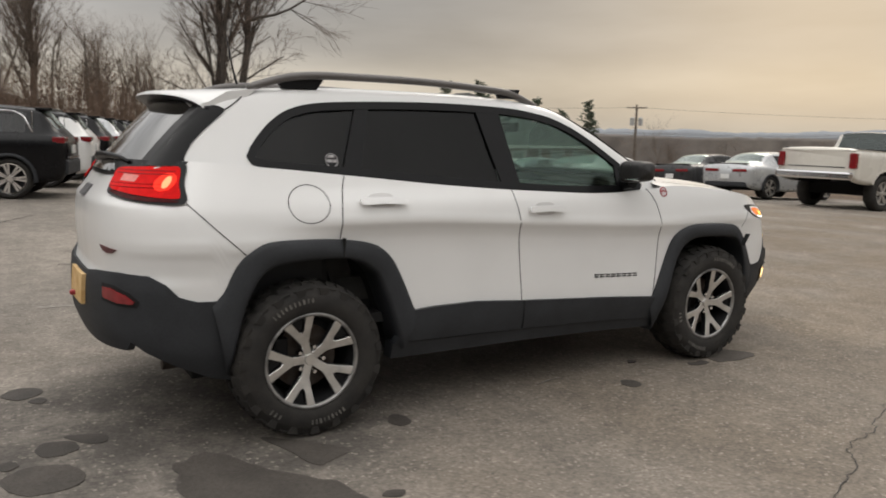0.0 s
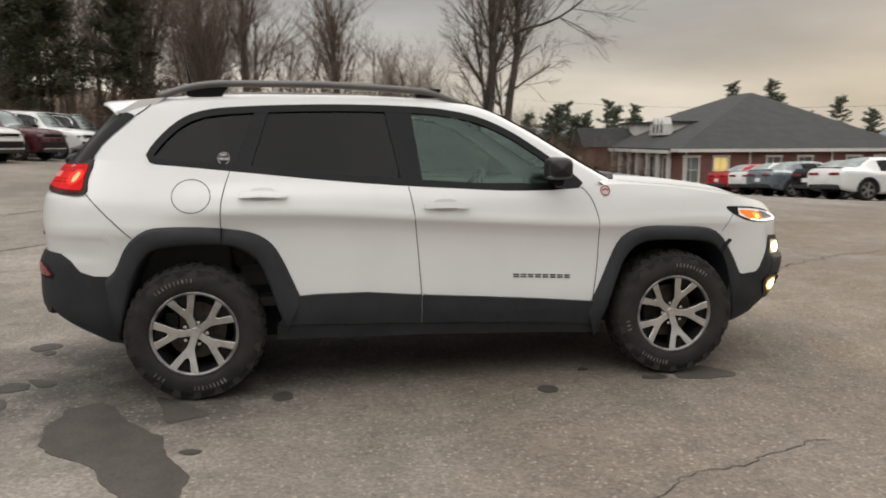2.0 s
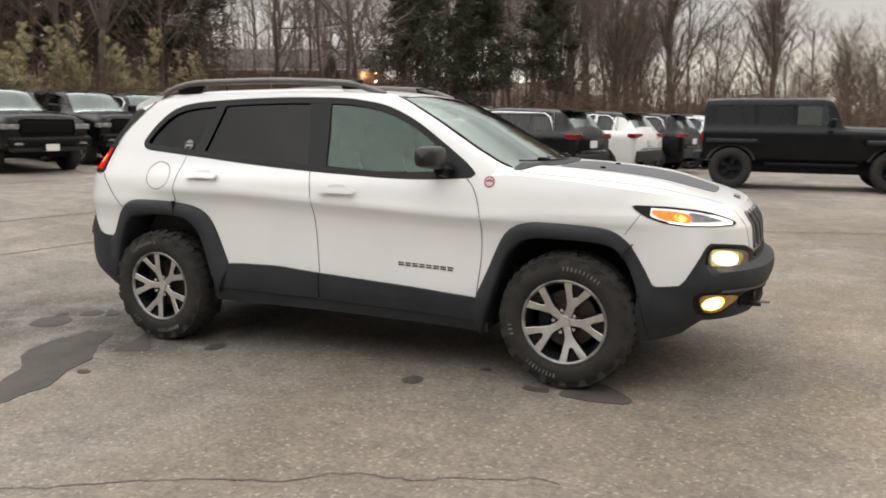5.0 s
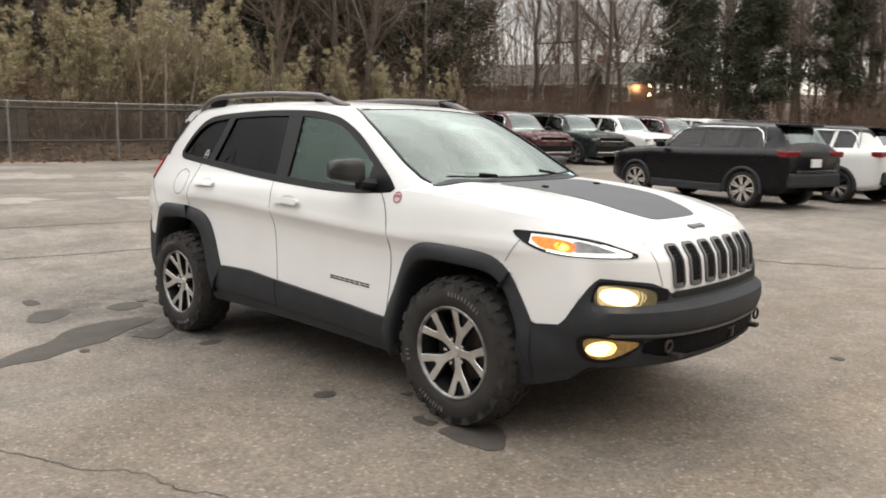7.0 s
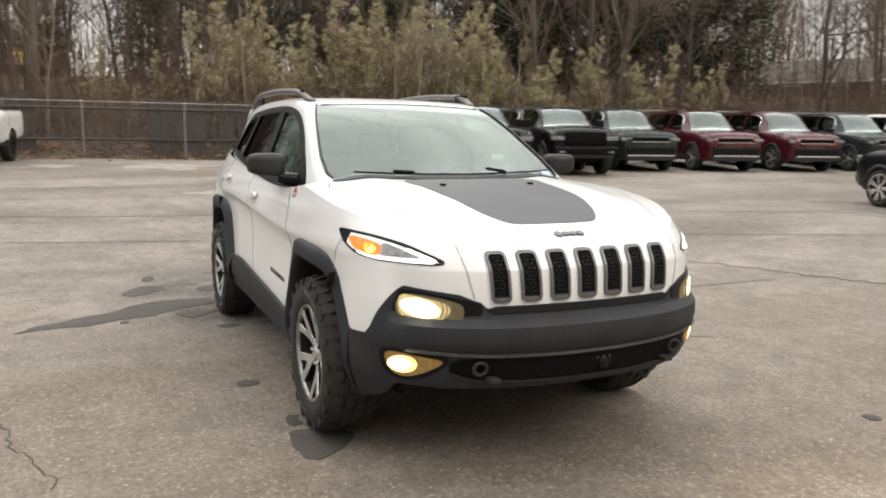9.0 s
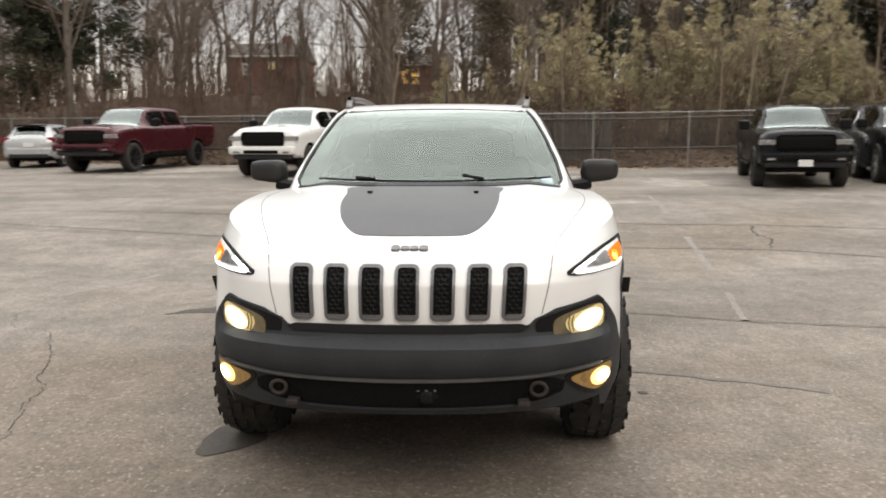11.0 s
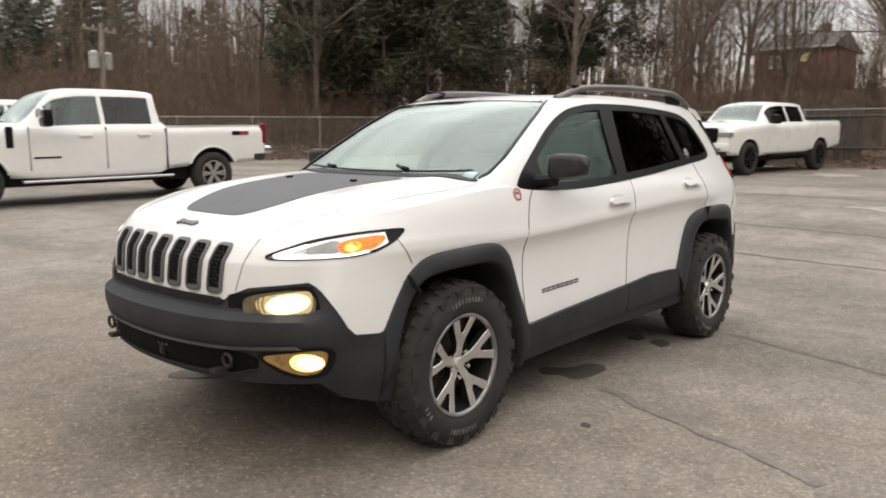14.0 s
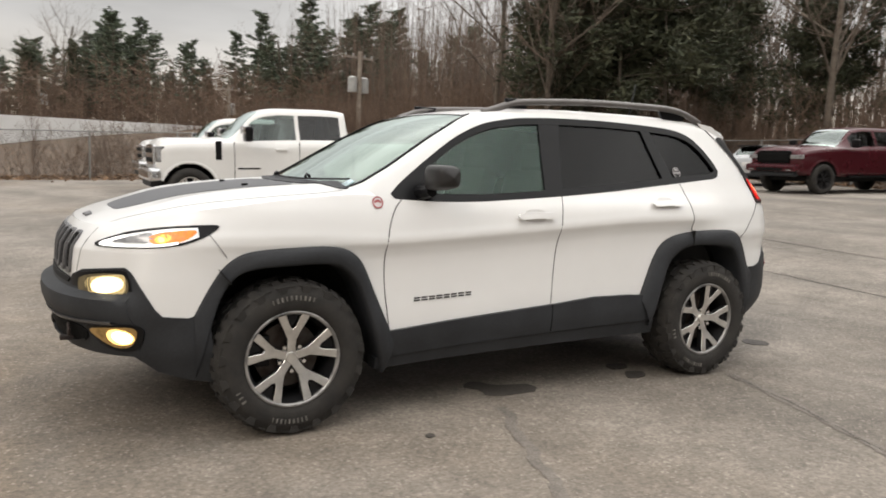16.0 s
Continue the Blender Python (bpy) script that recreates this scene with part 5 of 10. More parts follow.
    # maker's lettering above the grille, as plain shapes
    for k, (dy, w, h) in enumerate(((-0.052, 0.026, 0.030), (-0.017, 0.026, 0.022), (0.017, 0.026, 0.022), (0.052, 0.028, 0.026))):
        panel("nose_emblem", spline([(2.15 - h / 2, dy - w / 2), (2.15 - h / 2, dy + w / 2), (2.15 + h / 2, dy + w / 2), (2.15 + h / 2, dy - w / 2)], 16, True), on_hood, M_GREYTRIM, car, "grey raised emblem", step=0.05, off=0.009, thick=0.012)
    # slim upper lamps
    for s in (1, -1):
        surf = on_side(s)
        o = spline([(1.69, 0.986), (1.735, 0.990), (1.88, 0.980), (2.02, 0.957), (2.10, 0.930), (2.156, 0.903), (2.170, 0.889), (2.150, 0.880), (2.03, 0.882), (1.93, 0.889), (1.84, 0.904), (1.765, 0.932), (1.72, 0.957)], 80, True)
        hl = panel("headlamp", o, surf, M_BLACK, car, "slim black-rimmed headlamp", step=0.03, off=0.004, thick=0.012)

        def draw_in(d):
            q = shrink(o, d)
            return q if abs(q[:, 0]).max() < abs(o[:, 0]).max() else shrink(o, -d)
        lens = draw_in(0.0105)
        lens = lens[(lens[:, 0] > 1.765)]
        panel("lamp_lens", lens, surf, M_LENSLIT, hl, "clear lens", step=0.03, off=0.0065, thick=0.006)
        panel("inner_reflector", spline([(1.955, 0.950), (2.03, 0.935), (2.09, 0.914), (2.10, 0.905), (2.03, 0.905), (1.965, 0.910)], 40, True), surf, M_LENS, hl, "grey inner reflector", step=0.03, off=0.008, thick=0.005)
        panel("turn_signal", spline([(1.785, 0.966), (1.86, 0.962), (1.93, 0.950), (1.968, 0.930), (1.955, 0.905), (1.90, 0.905), (1.84, 0.920), (1.795, 0.945)], 44, True), surf, M_AMBER, hl, "lit amber turn signal", step=0.03, off=0.0088, thick=0.006)
        a = np.linspace(0, 2 * np.pi, 20, endpoint=False)
        panel("signal_reflector", np.stack([1.915 + 0.032 * np.cos(a), 0.928 + 0.018 * np.sin(a) - 0.25 * 0.032 * np.cos(a)], 1), surf, M_AMBERMID, hl, off=0.0098, thick=0.005)
        panel("signal_bulb", np.stack([1.922 + 0.013 * np.cos(a), 0.924 + 0.012 * np.sin(a)], 1), surf, M_AMBERHOT, hl, off=0.0108, thick=0.005)
        ribbon("light_guide", spline([(1.86, 0.911), (1.94, 0.8985), (2.03, 0.892), (2.11, 0.8905), (2.148, 0.893), (2.10, 0.917), (2.05, 0.9345)], 44), surf, 0.009, M_DRL, hl, "lit white light guide", off=0.0092, thick=0.005)
        # main lamp in the bumper's pod, set back above the bumper's shelf
        f2 = (lambda u_, v_, o_, s=s: on_front(np.asarray(u_) * s, v_, o_))
        f3 = (lambda u_, v_, o_, s=s: np.concatenate([on_front(np.asarray(u_) * s, np.maximum(v_, 0.745), o_)[..., :2], np.asarray(v_, float)[..., None]], -1))
        pod = panel("lamp_pod", spline([(0.455, 0.730), (0.53, 0.758), (0.68, 0.783), (0.715, 0.77), (0.735, 0.70), (0.73, 0.655), (0.60, 0.65), (0.48, 0.66)], 50, True), f3, M_BLACK, car, "black lamp pod", step=0.03, off=0.012, thick=0.02)
        panel("bowl", spline([(0.515, 0.70), (0.53, 0.738), (0.62, 0.762), (0.69, 0.765), (0.722, 0.73), (0.712, 0.675), (0.67, 0.660), (0.54, 0.660)], 50, True), f3, M_BOWL, pod, "lit yellow reflector bowl", step=0.03, off=0.016, thick=0.01)
        a = np.linspace(0, 2 * np.pi, 28, endpoint=False)
        panel("reflector_core", spline([(0.560, 0.705), (0.568, 0.735), (0.61, 0.750), (0.665, 0.762), (0.703, 0.762), (0.714, 0.728), (0.704, 0.684), (0.66, 0.672), (0.59, 0.674)], 50, True), f3, M_GLOW, pod, "lit reflector", step=0.03, off=0.0185, thick=0.004)
        a = np.linspace(0, 2 * np.pi, 30, endpoint=False)
        panel("main_beam", np.stack([0.650 + 0.040 * np.cos(a) + 0.006 * np.cos(2 * a), 0.716 + 0.026 * np.sin(a) + 0.012 * np.cos(a)], 1), f3, M_BEAM, pod, "lit main beam", step=0.03, off=0.022, thick=0.006)
        panel("beam_halo", np.stack([0.648 + 0.058 * np.cos(a), 0.716 + 0.037 * np.sin(a) + 0.010 * np.cos(a)], 1), f3, M_BEAMHALO, pod, "lit reflector round the beam", step=0.03, off=0.0205, thick=0.006)
        for dy in (0.573, 0.586):
            ribbon("reflector_rib", spline([(dy, 0.745), (dy - 0.006, 0.715), (dy + 0.002, 0.682)], 10), f3, 0.003, M_BOWL, pod, off=0.0215, thick=0.004)
        # fog lamp
        fg = panel("fog_lamp_bezel", spline([(0.565, 0.520), (0.66, 0.540), (0.745, 0.550), (0.768, 0.52), (0.742, 0.44), (0.68, 0.424), (0.61, 0.458)], 44, True), f2, M_BLACK, car, "gloss black fog lamp bezel", step=0.03, off=0.013, thick=0.02)
        panel("fog_reflector", spline([(0.585, 0.511), (0.67, 0.529), (0.738, 0.536), (0.752, 0.515), (0.730, 0.454), (0.685, 0.440), (0.625, 0.470)], 44, True), f2, M_FOGBOWL, fg, "lit orange reflector", step=0.03, off=0.017, thick=0.01)
        a = np.linspace(0, 2 * np.pi, 26, endpoint=False)
        panel("fog_halo", np.stack([0.702 + 0.041 * np.cos(a), 0.490 + 0.036 * np.sin(a)], 1), f2, M_FOGHALO, fg, "lit reflector round the fog lamp", step=0.04, off=0.0205, thick=0.008)
        panel("fog_bulb", np.stack([0.710 + 0.029 * np.cos(a), 0.490 + 0.027 * np.sin(a)], 1), f2, M_FOG, fg, "lit fog lamp", step=0.04, off=0.0225, thick=0.008)
    # hood decal, nozzles, gaps, cowl, wipers
    d = spline([(1.20, -0.345), (1.20, 0.0), (1.20, 0.345), (1.42, 0.350), (1.64, 0.338), (1.82, 0.312), (1.94, 0.272), (2.015, 0.225), (2.04, 0.17), (2.045, 0), (2.04, -0.17), (2.015, -0.225), (1.94, -0.272), (1.82, -0.312), (1.64, -0.338), (1.42, -0.350)], 100, True)
    panel("hood_decal", d, on_hood, M_DECAL, car, "matte charcoal hood decal", step=0.05, off=0.003, thick=0.004)
    for s in (1, -1):
        bm = bmesh.new()
        add_box(bm, (1.42, s * 0.243, float(hood_z(1.42, 0.243)) + 0.008), (0.03, 0.022, 0.012), None, 0.003)
        part("washer_nozzle", bm, M_BLACK, car)
        q = np.array([(x, s * y) for x, y in ((1.06, 0.70), (1.2, 0.742), (1.4, 0.738), (1.6, 0.70), (1.85, 0.625), (2.0, 0.57), (2.10, 0.535))])
        ribbon("hood_gap", spline(q, 40), on_hood, 0.004, M_SEAMPALE, car, off=0.0015, thick=0.006)
        f2 = (lambda u_, v_, o_, s=s: on_front(np.asarray(u_) * s, v_, o_))
        ribbon("hood_gap", spline([(0.522, 0.955), (0.512, 0.90), (0.495, 0.82), (0.478, 0.755)], 20), f2, 0.004, M_SEAMPALE, car, off=0.0012, thick=0.005)
    panel("cowl", [(0.93, -0.70), (1.05, -0.66), (1.13, -0.45), (1.175, -0.2), (1.18, 0), (1.175, 0.2), (1.13, 0.45), (1.05, 0.66), (0.93, 0.70), (0.9, 0.5), (0.9, -0.5)], on_hood, M_PLASTIC, car, "black cowl", step=0.08, off=0.006, thick=0.02)
    for y0, y1, ya in ((-0.56, 0.04, 0.0), (-0.02, 0.62, 0.55)):
        pts = [(1.085 - 0.1 * (abs(y) / 0.6) ** 2, y) for y in np.linspace(y0, y1, 12)]
        p = np.array([cabin_roof(np.array([x]), np.array([y]), 0.022)[0] for x, y in pts])
        tube("wiper", p, 0.0055, M_BLACK, car, "black wiper blade", seg=6)
        p2 = np.array([on_hood(np.array([1.10]), np.array([y0 + 0.30]), 0.03)[0], cabin_roof(np.array([1.045]), np.array([y0 + 0.2]), 0.035)[0], p[5] + (0, 0, 0.012)])
        tube("wiper_arm", p2, 0.009, M_BLACK, car, seg=6)
    panel("inspection_sticker", [(0.965, 0.57), (0.965, 0.632), (1.012, 0.636), (1.012, 0.575)], cabin_roof, M_STICKER, car, "pale blue windshield sticker", step=0.1, off=0.002, thick=0.003)


M_HOOK = mat("rusty_tow_hook", (0.030, 0.020, 0.017), 0.8, tint=(0.016, 0.013, 0.012), scale=20)


def hero_rear_end(car):
    rb = panel("rear_bumper", [(-0.66, 0.46), (0.66, 0.46), (0.72, 0.54), (0.72, 0.79), (0.60, 0.80), (0.40, 0.785), (0.25, 0.765), (-0.25, 0.765), (-0.40, 0.785), (-0.60, 0.80), (-0.72, 0.79), (-0.72, 0.54)], on_rear, M_PLASTIC, car, "dark grey plastic rear bumper", step=0.05, off=0.012, thick=0.03)
    for s in (1, -1):
        surf = on_side(s)
        panel("bumper_corner", [(-1.70, 0.305), (-1.80, 0.325), (-1.95, 0.395), (-2.06, 0.46), (-2.13, 0.52), (-2.15, 0.62), (-2.14, 0.80), (-2.04, 0.795), (-1.98, 0.76), (-1.93, 0.705), (-1.86, 0.682), (-1.74, 0.68)], surf, M_PLASTIC, rb, step=0.03, off=0.010, thick=0.03)
        tail = on_tail(s)
        panel("reflector_recess", [(0.54, 0.749), (0.63, 0.748), (0.72, 0.722), (0.768, 0.686), (0.755, 0.660), (0.67, 0.660), (0.545, 0.674)], tail, M_DEEP, rb, step=0.03, off=0.0135, thick=0.012)
        panel("rear_reflector", [(0.555, 0.735), (0.625, 0.734), (0.705, 0.711), (0.748, 0.684), (0.738, 0.673), (0.67, 0.674), (0.56, 0.688)], tail, M_REDLENS, rb, "dark red reflector", step=0.03, off=0.019, thick=0.012)
        lamp = panel("tail_lamp", spline([(0.435, 1.256), (0.62, 1.268), (0.79, 1.272), (0.862, 1.268), (0.896, 1.19), (0.945, 1.115), (0.90, 1.102), (0.76, 1.109), (0.60, 1.124), (0.47, 1.142), (0.43, 1.20)], 70, True), tail, M_BLACK, car, "black-rimmed tail lamp", step=0.03, off=0.010, thick=0.02)
        panel("red_lens", spline([(0.45, 1.245), (0.62, 1.257), (0.78, 1.261), (0.842, 1.256), (0.872, 1.19), (0.908, 1.136), (0.88, 1.128), (0.76, 1.135), (0.60, 1.150), (0.48, 1.164), (0.445, 1.20)], 60, True), tail, M_TAIL, lamp, "lit red lens", step=0.03, off=0.016, thick=0.012)
        panel("lower_lens", spline([(0.50, 1.154), (0.61, 1.143), (0.76, 1.129), (0.89, 1.121), (0.905, 1.114), (0.76, 1.117), (0.61, 1.132), (0.50, 1.147)], 40, True), tail, M_LOWLENS, lamp, "dark red lower lens", step=0.03, off=0.015, thick=0.012)
        panel("clear_strip", [(0.545, 1.196), (0.655, 1.193), (0.66, 1.222), (0.548, 1.225)], tail, M_BACKUP, lamp, step=0.03, off=0.0185, thick=0.01)
        a = np.linspace(0, 2 * np.pi, 24, endpoint=False)
        panel("bulb_reflector", np.stack([0.808 + 0.048 * np.cos(a), 1.196 + 0.038 * np.sin(a)], 1), tail, M_TAILMID, lamp, step=0.03, off=0.0185, thick=0.01)
        panel("tail_bulb", np.stack([0.816 + 0.018 * np.cos(a), 1.196 + 0.026 * np.sin(a)], 1), tail, M_TAILHOT, lamp, off=0.0205, thick=0.01)
        for z in (1.17, 1.185, 1.228, 1.242):
            ribbon("lens_ridge", np.stack([np.linspace(0.47, 0.83, 30), np.full(30, z)], 1), tail, 0.003, M_LOWLENS, lamp, off=0.0175, thick=0.006)
        panel("window_base", [(0.0, 1.205), (0.30, 1.208), (0.42, 1.215), (0.50, 1.255), (0.60, 1.266), (0.855, 1.266), (0.862, 1.284), (0.60, 1.286), (0.30, 1.286), (0.0, 1.286)], tail, M_BLACK, car, "gloss black base of the rear window", step=0.03, off=0.006, thick=0.012)
    # plate, badge, emblem, wiper, hook
    panel("tag", [(-0.30, 0.61), (0.02, 0.61), (0.02, 0.75), (-0.30, 0.75)], on_rear, M_PLATE, car, "orange paper tag", step=0.1, off=0.03, thick=0.02)
    panel("tailgate_badge", [(-0.62, 0.90), (-0.54, 0.905), (-0.47, 0.91), (-0.50, 0.885), (-0.54, 0.878), (-0.58, 0.882)], on_rear, M_BADGEDARK, car, "dark red winged badge", step=0.05, off=0.006, thick=0.01)
    panel("tailgate_emblem", [(-0.08, 1.10), (0.08, 1.10), (0.08, 1.15), (-0.08, 1.15)], on_rear, M_GREYTRIM, car, step=0.05, off=0.012, thick=0.015)
    p = np.array([cabin_roof(np.array([x]), np.array([y]), 0.022)[0] for x, y in ((-2.10, 0.02), (-2.085, -0.16), (-2.06, -0.34), (-2.045, -0.46))])
    tube("antenna", np.array([(-1.425, 0, 1.665), (-1.445, 0, 1.74), (-1.475, 0, 1.905)]), [0.008, 0.006, 0.0035], M_BLACK, car, "short black roof antenna", seg=8)
    tube("rear_wiper", p, [0.024, 0.016, 0.012, 0.009], M_BLACK, car, "black rear wiper", seg=8)
    bm = bmesh.new()
    add_box(bm, (-2.262, -0.12, 0.635), (0.07, 0.035, 0.022), None, 0.008)
    part("rear_tow_hook", bm, M_RED, car, "red rear tow hook")
    for s in (-1, 1):
        a = np.linspace(0, 2 * np.pi, 28, endpoint=False)
        st = panel("window_sticker", np.stack([-1.19 + 0.034 * np.cos(a), 1.288 + 0.034 * np.sin(a)], 1), cabin_side(s), M_COMB, car, "round black and white window sticker", off=0.0, thick=0.002)
        ribbon("sticker_ring", np.stack([-1.19 + 0.031 * np.cos(a), 1.288 + 0.031 * np.sin(a)], 1), cabin_side(s), 0.004, M_STAMP, st, off=0.001, thick=0.001, closed=True)
        panel("sticker_print", [(-1.21, 1.298), (-1.17, 1.298), (-1.178, 1.312), (-1.202, 1.312)], cabin_side(s), M_STAMP, st, off=0.001, thick=0.001)
        panel("sticker_print", [(-1.217, 1.278), (-1.163, 1.278), (-1.163, 1.292), (-1.217, 1.292)], cabin_side(s), M_STAMP, st, off=0.001, thick=0.001)


M_STAMP = mat("pale_worn_sticker", (0.42, 0.40, 0.40), 0.6, tint=(0.2, 0.19, 0.19), scale=60)
M_BACKUP = mat("clear_backup_lens", (0.55, 0.22, 0.20), 0.35, var=0.3, scale=40, emit=(1.0, 0.3, 0.25), power=0.3, spec=0.1)
M_LOWLENS = mat("dark_red_lens", (0.07, 0.003, 0.004), 0.4, var=0.3, scale=40, spec=0.1)
M_BADGEDARK = mat("dark_red_badge", (0.10, 0.02, 0.025), 0.4, var=0.2, scale=40)


def seat(parent, x, y, back_tilt=14, wide=0.50):
    st = thing("seat", pose(x, y, 0.62))
    st.parent = parent
    bm = bmesh.new()
    add_box(bm, (0, 0, 0), (0.52, wide, 0.16), None, 0.05)
    part("cushion", bm, M_SEAT, st)
    bm = bmesh.new()
    add_box(bm, (-0.30, 0, 0.34), (0.14, wide * 0.96, 0.62), Euler((0, radians(-back_tilt), 0)).to_matrix(), 0.05)
    part("backrest", bm, M_SEAT, st)
    bm = bmesh.new()
    add_box(bm, (-0.40, 0, 0.72), (0.09, 0.26, 0.18), Euler((0, radians(-8), 0)).to_matrix(), 0.035)
    part("headrest", bm, M_SEAT, st)


def hero_cabin(car):
    for y in (0.36, -0.36):
        seat(car, 0.02, y)
    seat(car, -0.88, 0.36, 18, 0.55)
    seat(car, -0.88, -0.36, 18, 0.55)
    bm = bmesh.new()
    add_box(bm, (0.74, 0, 0.93), (0.62, 1.34, 0.26), None, 0.07)
    add_box(bm, (0.98, 0, 1.03), (0.26, 1.2, 0.12), None, 0.04)
    part("dashboard", bm, M_INTERIOR, car)
    a = np.linspace(0, 2 * np.pi, 32)
    ring = np.stack([0.40 + 0.07 * np.sin(a) * 1.0, 0.36 + 0.185 * np.cos(a), 1.0 + 0.172 * np.sin(a)], 1)
    tube("steering_wheel", ring, 0.015, M_INTERIOR, car, "black steering wheel", seg=8)
    bm = bmesh.new()
    add_box(bm, (0.43, 0.36, 1.0), (0.06, 0.16, 0.12), Euler((0, radians(-20), 0)).to_matrix(), 0.03)
    add_box(bm, (0.43, 0.36, 1.0), (0.025, 0.36, 0.03), Euler((0, radians(-20), 0)).to_matrix(), 0.008)
    part("steering_hub", bm, M_INTERIOR, car)
    bm = bmesh.new()
    add_box(bm, (-0.55, 0, 0.50), (2.9, 1.5, 0.05))
    add_box(bm, (-1.55, 0, 0.80), (0.75, 1.3, 0.5), None, 0.04)
    add_box(bm, (0.15, 0, 0.66), (0.9, 0.18, 0.26), None, 0.05)
    part("cabin_floor", bm, M_INTERIOR, car)
    bm = bmesh.new()
    add_box(bm, (0.36, 0, 1.47), (0.03, 0.22, 0.06), None, 0.012)
    part("inner_mirror", bm, M_INTERIOR, car)
    bm = bmesh.new()
    add_box(bm, (0.30, -0.35, 1.075), (0.12, 0.07, 0.004))
    part("paper_slip", bm, M_SLIP, car, "yellow paper slip on the dashboard")


M_SLIP = mat("yellow_paper", (0.62, 0.58, 0.12), 0.8, var=0.1, scale=20)
hero = build_hero()



# ---------------------------------------------------------------- parked vehicles
def paint(name, base, rough=0.28, metal=0.0):
    dark = max(base) < 0.06
    return mat(name, base, rough, metal, coat=0.12 if dark else 0.35, var=0.06, scale=2.5, rvar=0.06, spec=0.2 if dark else 0.35)


P_BLACK, P_WHITE, P_MAROON = paint("black_paint", (0.004, 0.004, 0.005)), paint("clean_white_paint", (0.74, 0.735, 0.72)), paint("maroon_paint", (0.060, 0.006, 0.011), metal=0.2)
P_GREEN, P_GREY, P_SILVER = paint("dark_green_grey_paint", (0.022, 0.028, 0.027), metal=0.2), paint("dark_grey_paint", (0.05, 0.05, 0.052), metal=0.3), paint("silver_paint", (0.48, 0.49, 0.50), metal=0.4)
P_RED, P_TAN = paint("bright_red_paint", (0.40, 0.012, 0.02)), paint("ivory_paint", (0.68, 0.65, 0.59))
P_STEEL = paint("steel_blue_paint", (0.16, 0.19, 0.21), metal=0.3)


def parked_wheel(R, W, rim_r, spokes, rim_mat, key, cache={}):
    """Meshes of tyre, rim and spokes, made once for a size, with the face towards -y."""
    if key in cache:
        return cache[key]
    prof = [(rim_r, -0.36), (rim_r + 0.01, -0.47), ((R + rim_r) / 2, -0.52), (R - 0.03, -0.48), (R, -0.36), (R, 0.36), (R - 0.03, 0.48), (rim_r, 0.46)]
    seg = 36
    ang = np.linspace(0, 2 * np.pi, seg, endpoint=False)
    n = len(prof)
    v = [(r * math.cos(a), w * W, r * math.sin(a)) for a in ang for r, w in prof]
    f_ = [(i * n + k, i * n + k + 1, ((i + 1) % seg) * n + k + 1, ((i + 1) % seg) * n + k) for i in range(seg) for k in range(n - 1)]
    ob = link_mesh("tyre", v, f_, M_RUBBER)
    tyre = ob.data
    bpy.data.objects.remove(ob)
    prof = [(rim_r + 0.004, -0.40), (rim_r + 0.004, -0.45), (rim_r - 0.014, -0.45), (rim_r - 0.03, -0.25), (rim_r * 0.4, -0.15), (0.001, -0.15)]
    n = len(prof)
    v = [(r * math.cos(a), w * W, r * math.sin(a)) for a in ang for r, w in prof]
    f_ = [(i * n + k, i * n + k + 1, ((i + 1) % seg) * n + k + 1, ((i + 1) % seg) * n + k) for i in range(seg) for k in range(n - 1)]
    ob = link_mesh("rim", v, f_, M_RIMDARK)
    rim = ob.data
    bpy.data.objects.remove(ob)
    bm = bmesh.new()
    for k in range(spokes):
        a = 2 * math.pi * k / spokes
        for da in (-0.13, 0.13):
            q = [(0.04, -0.014), (rim_r - 0.012, -0.020), (rim_r - 0.012, 0.020), (0.04, 0.014)]
            c, s_ = math.cos(a + da), math.sin(a + da)
            plate_radial(bm, [(x * c - z * s_, x * s_ + z * c) for x, z in q], -0.43 * W, -0.30 * W)
    add_cyl(bm, (0, -0.28 * W, 0), (0, -0.46 * W, 0), 0.07, 0.05, 16)
    seg2 = 36
    ring = [[bm.verts.new((r * math.cos(a), y, r * math.sin(a))) for r, y in ((rim_r + 0.006, -0.44 * W), (rim_r + 0.004, -0.47 * W), (rim_r - 0.016, -0.46 * W))] for a in np.linspace(0, 2 * np.pi, seg2, endpoint=False)]
    for i in range(seg2):
        for k in range(2):
            bm.faces.new((ring[i][k], ring[i][k + 1], ring[(i + 1) % seg2][k + 1], ring[(i + 1) % seg2][k]))
    bmesh.ops.recalc_face_normals(bm, faces=bm.faces[:])
    ob = part("spokes", bm, rim_mat)
    sp = ob.data
    bpy.data.objects.remove(ob)
    cache[key] = (tyre, rim, sp)
    return cache[key]


def ground_pose(x, y, yaw, half=1.4, w=0.75):
    """A pose on the lot, leaning with its slope."""
    c, s = math.cos(radians(yaw)), math.sin(radians(yaw))
    zf, zr = lot(x + half * c, y + half * s), lot(x - half * c, y - half * s)
    zl, zq = lot(x - w * s, y + w * c), lot(x + w * s, y - w * c)
    fwd = Vector((c * 2 * half, s * 2 * half, zf - zr)).normalized()
    lft = Vector((-s * 2 * w, c * 2 * w, zl - zq))
    up = fwd.cross(lft).normalized()
    lft = up.cross(fwd)
    z = (zf + zr) / 2
    return Matrix(((fwd.x, lft.x, up.x, x), (fwd.y, lft.y, up.y, y), (fwd.z, lft.z, up.z, z), (0, 0, 0, 1)))


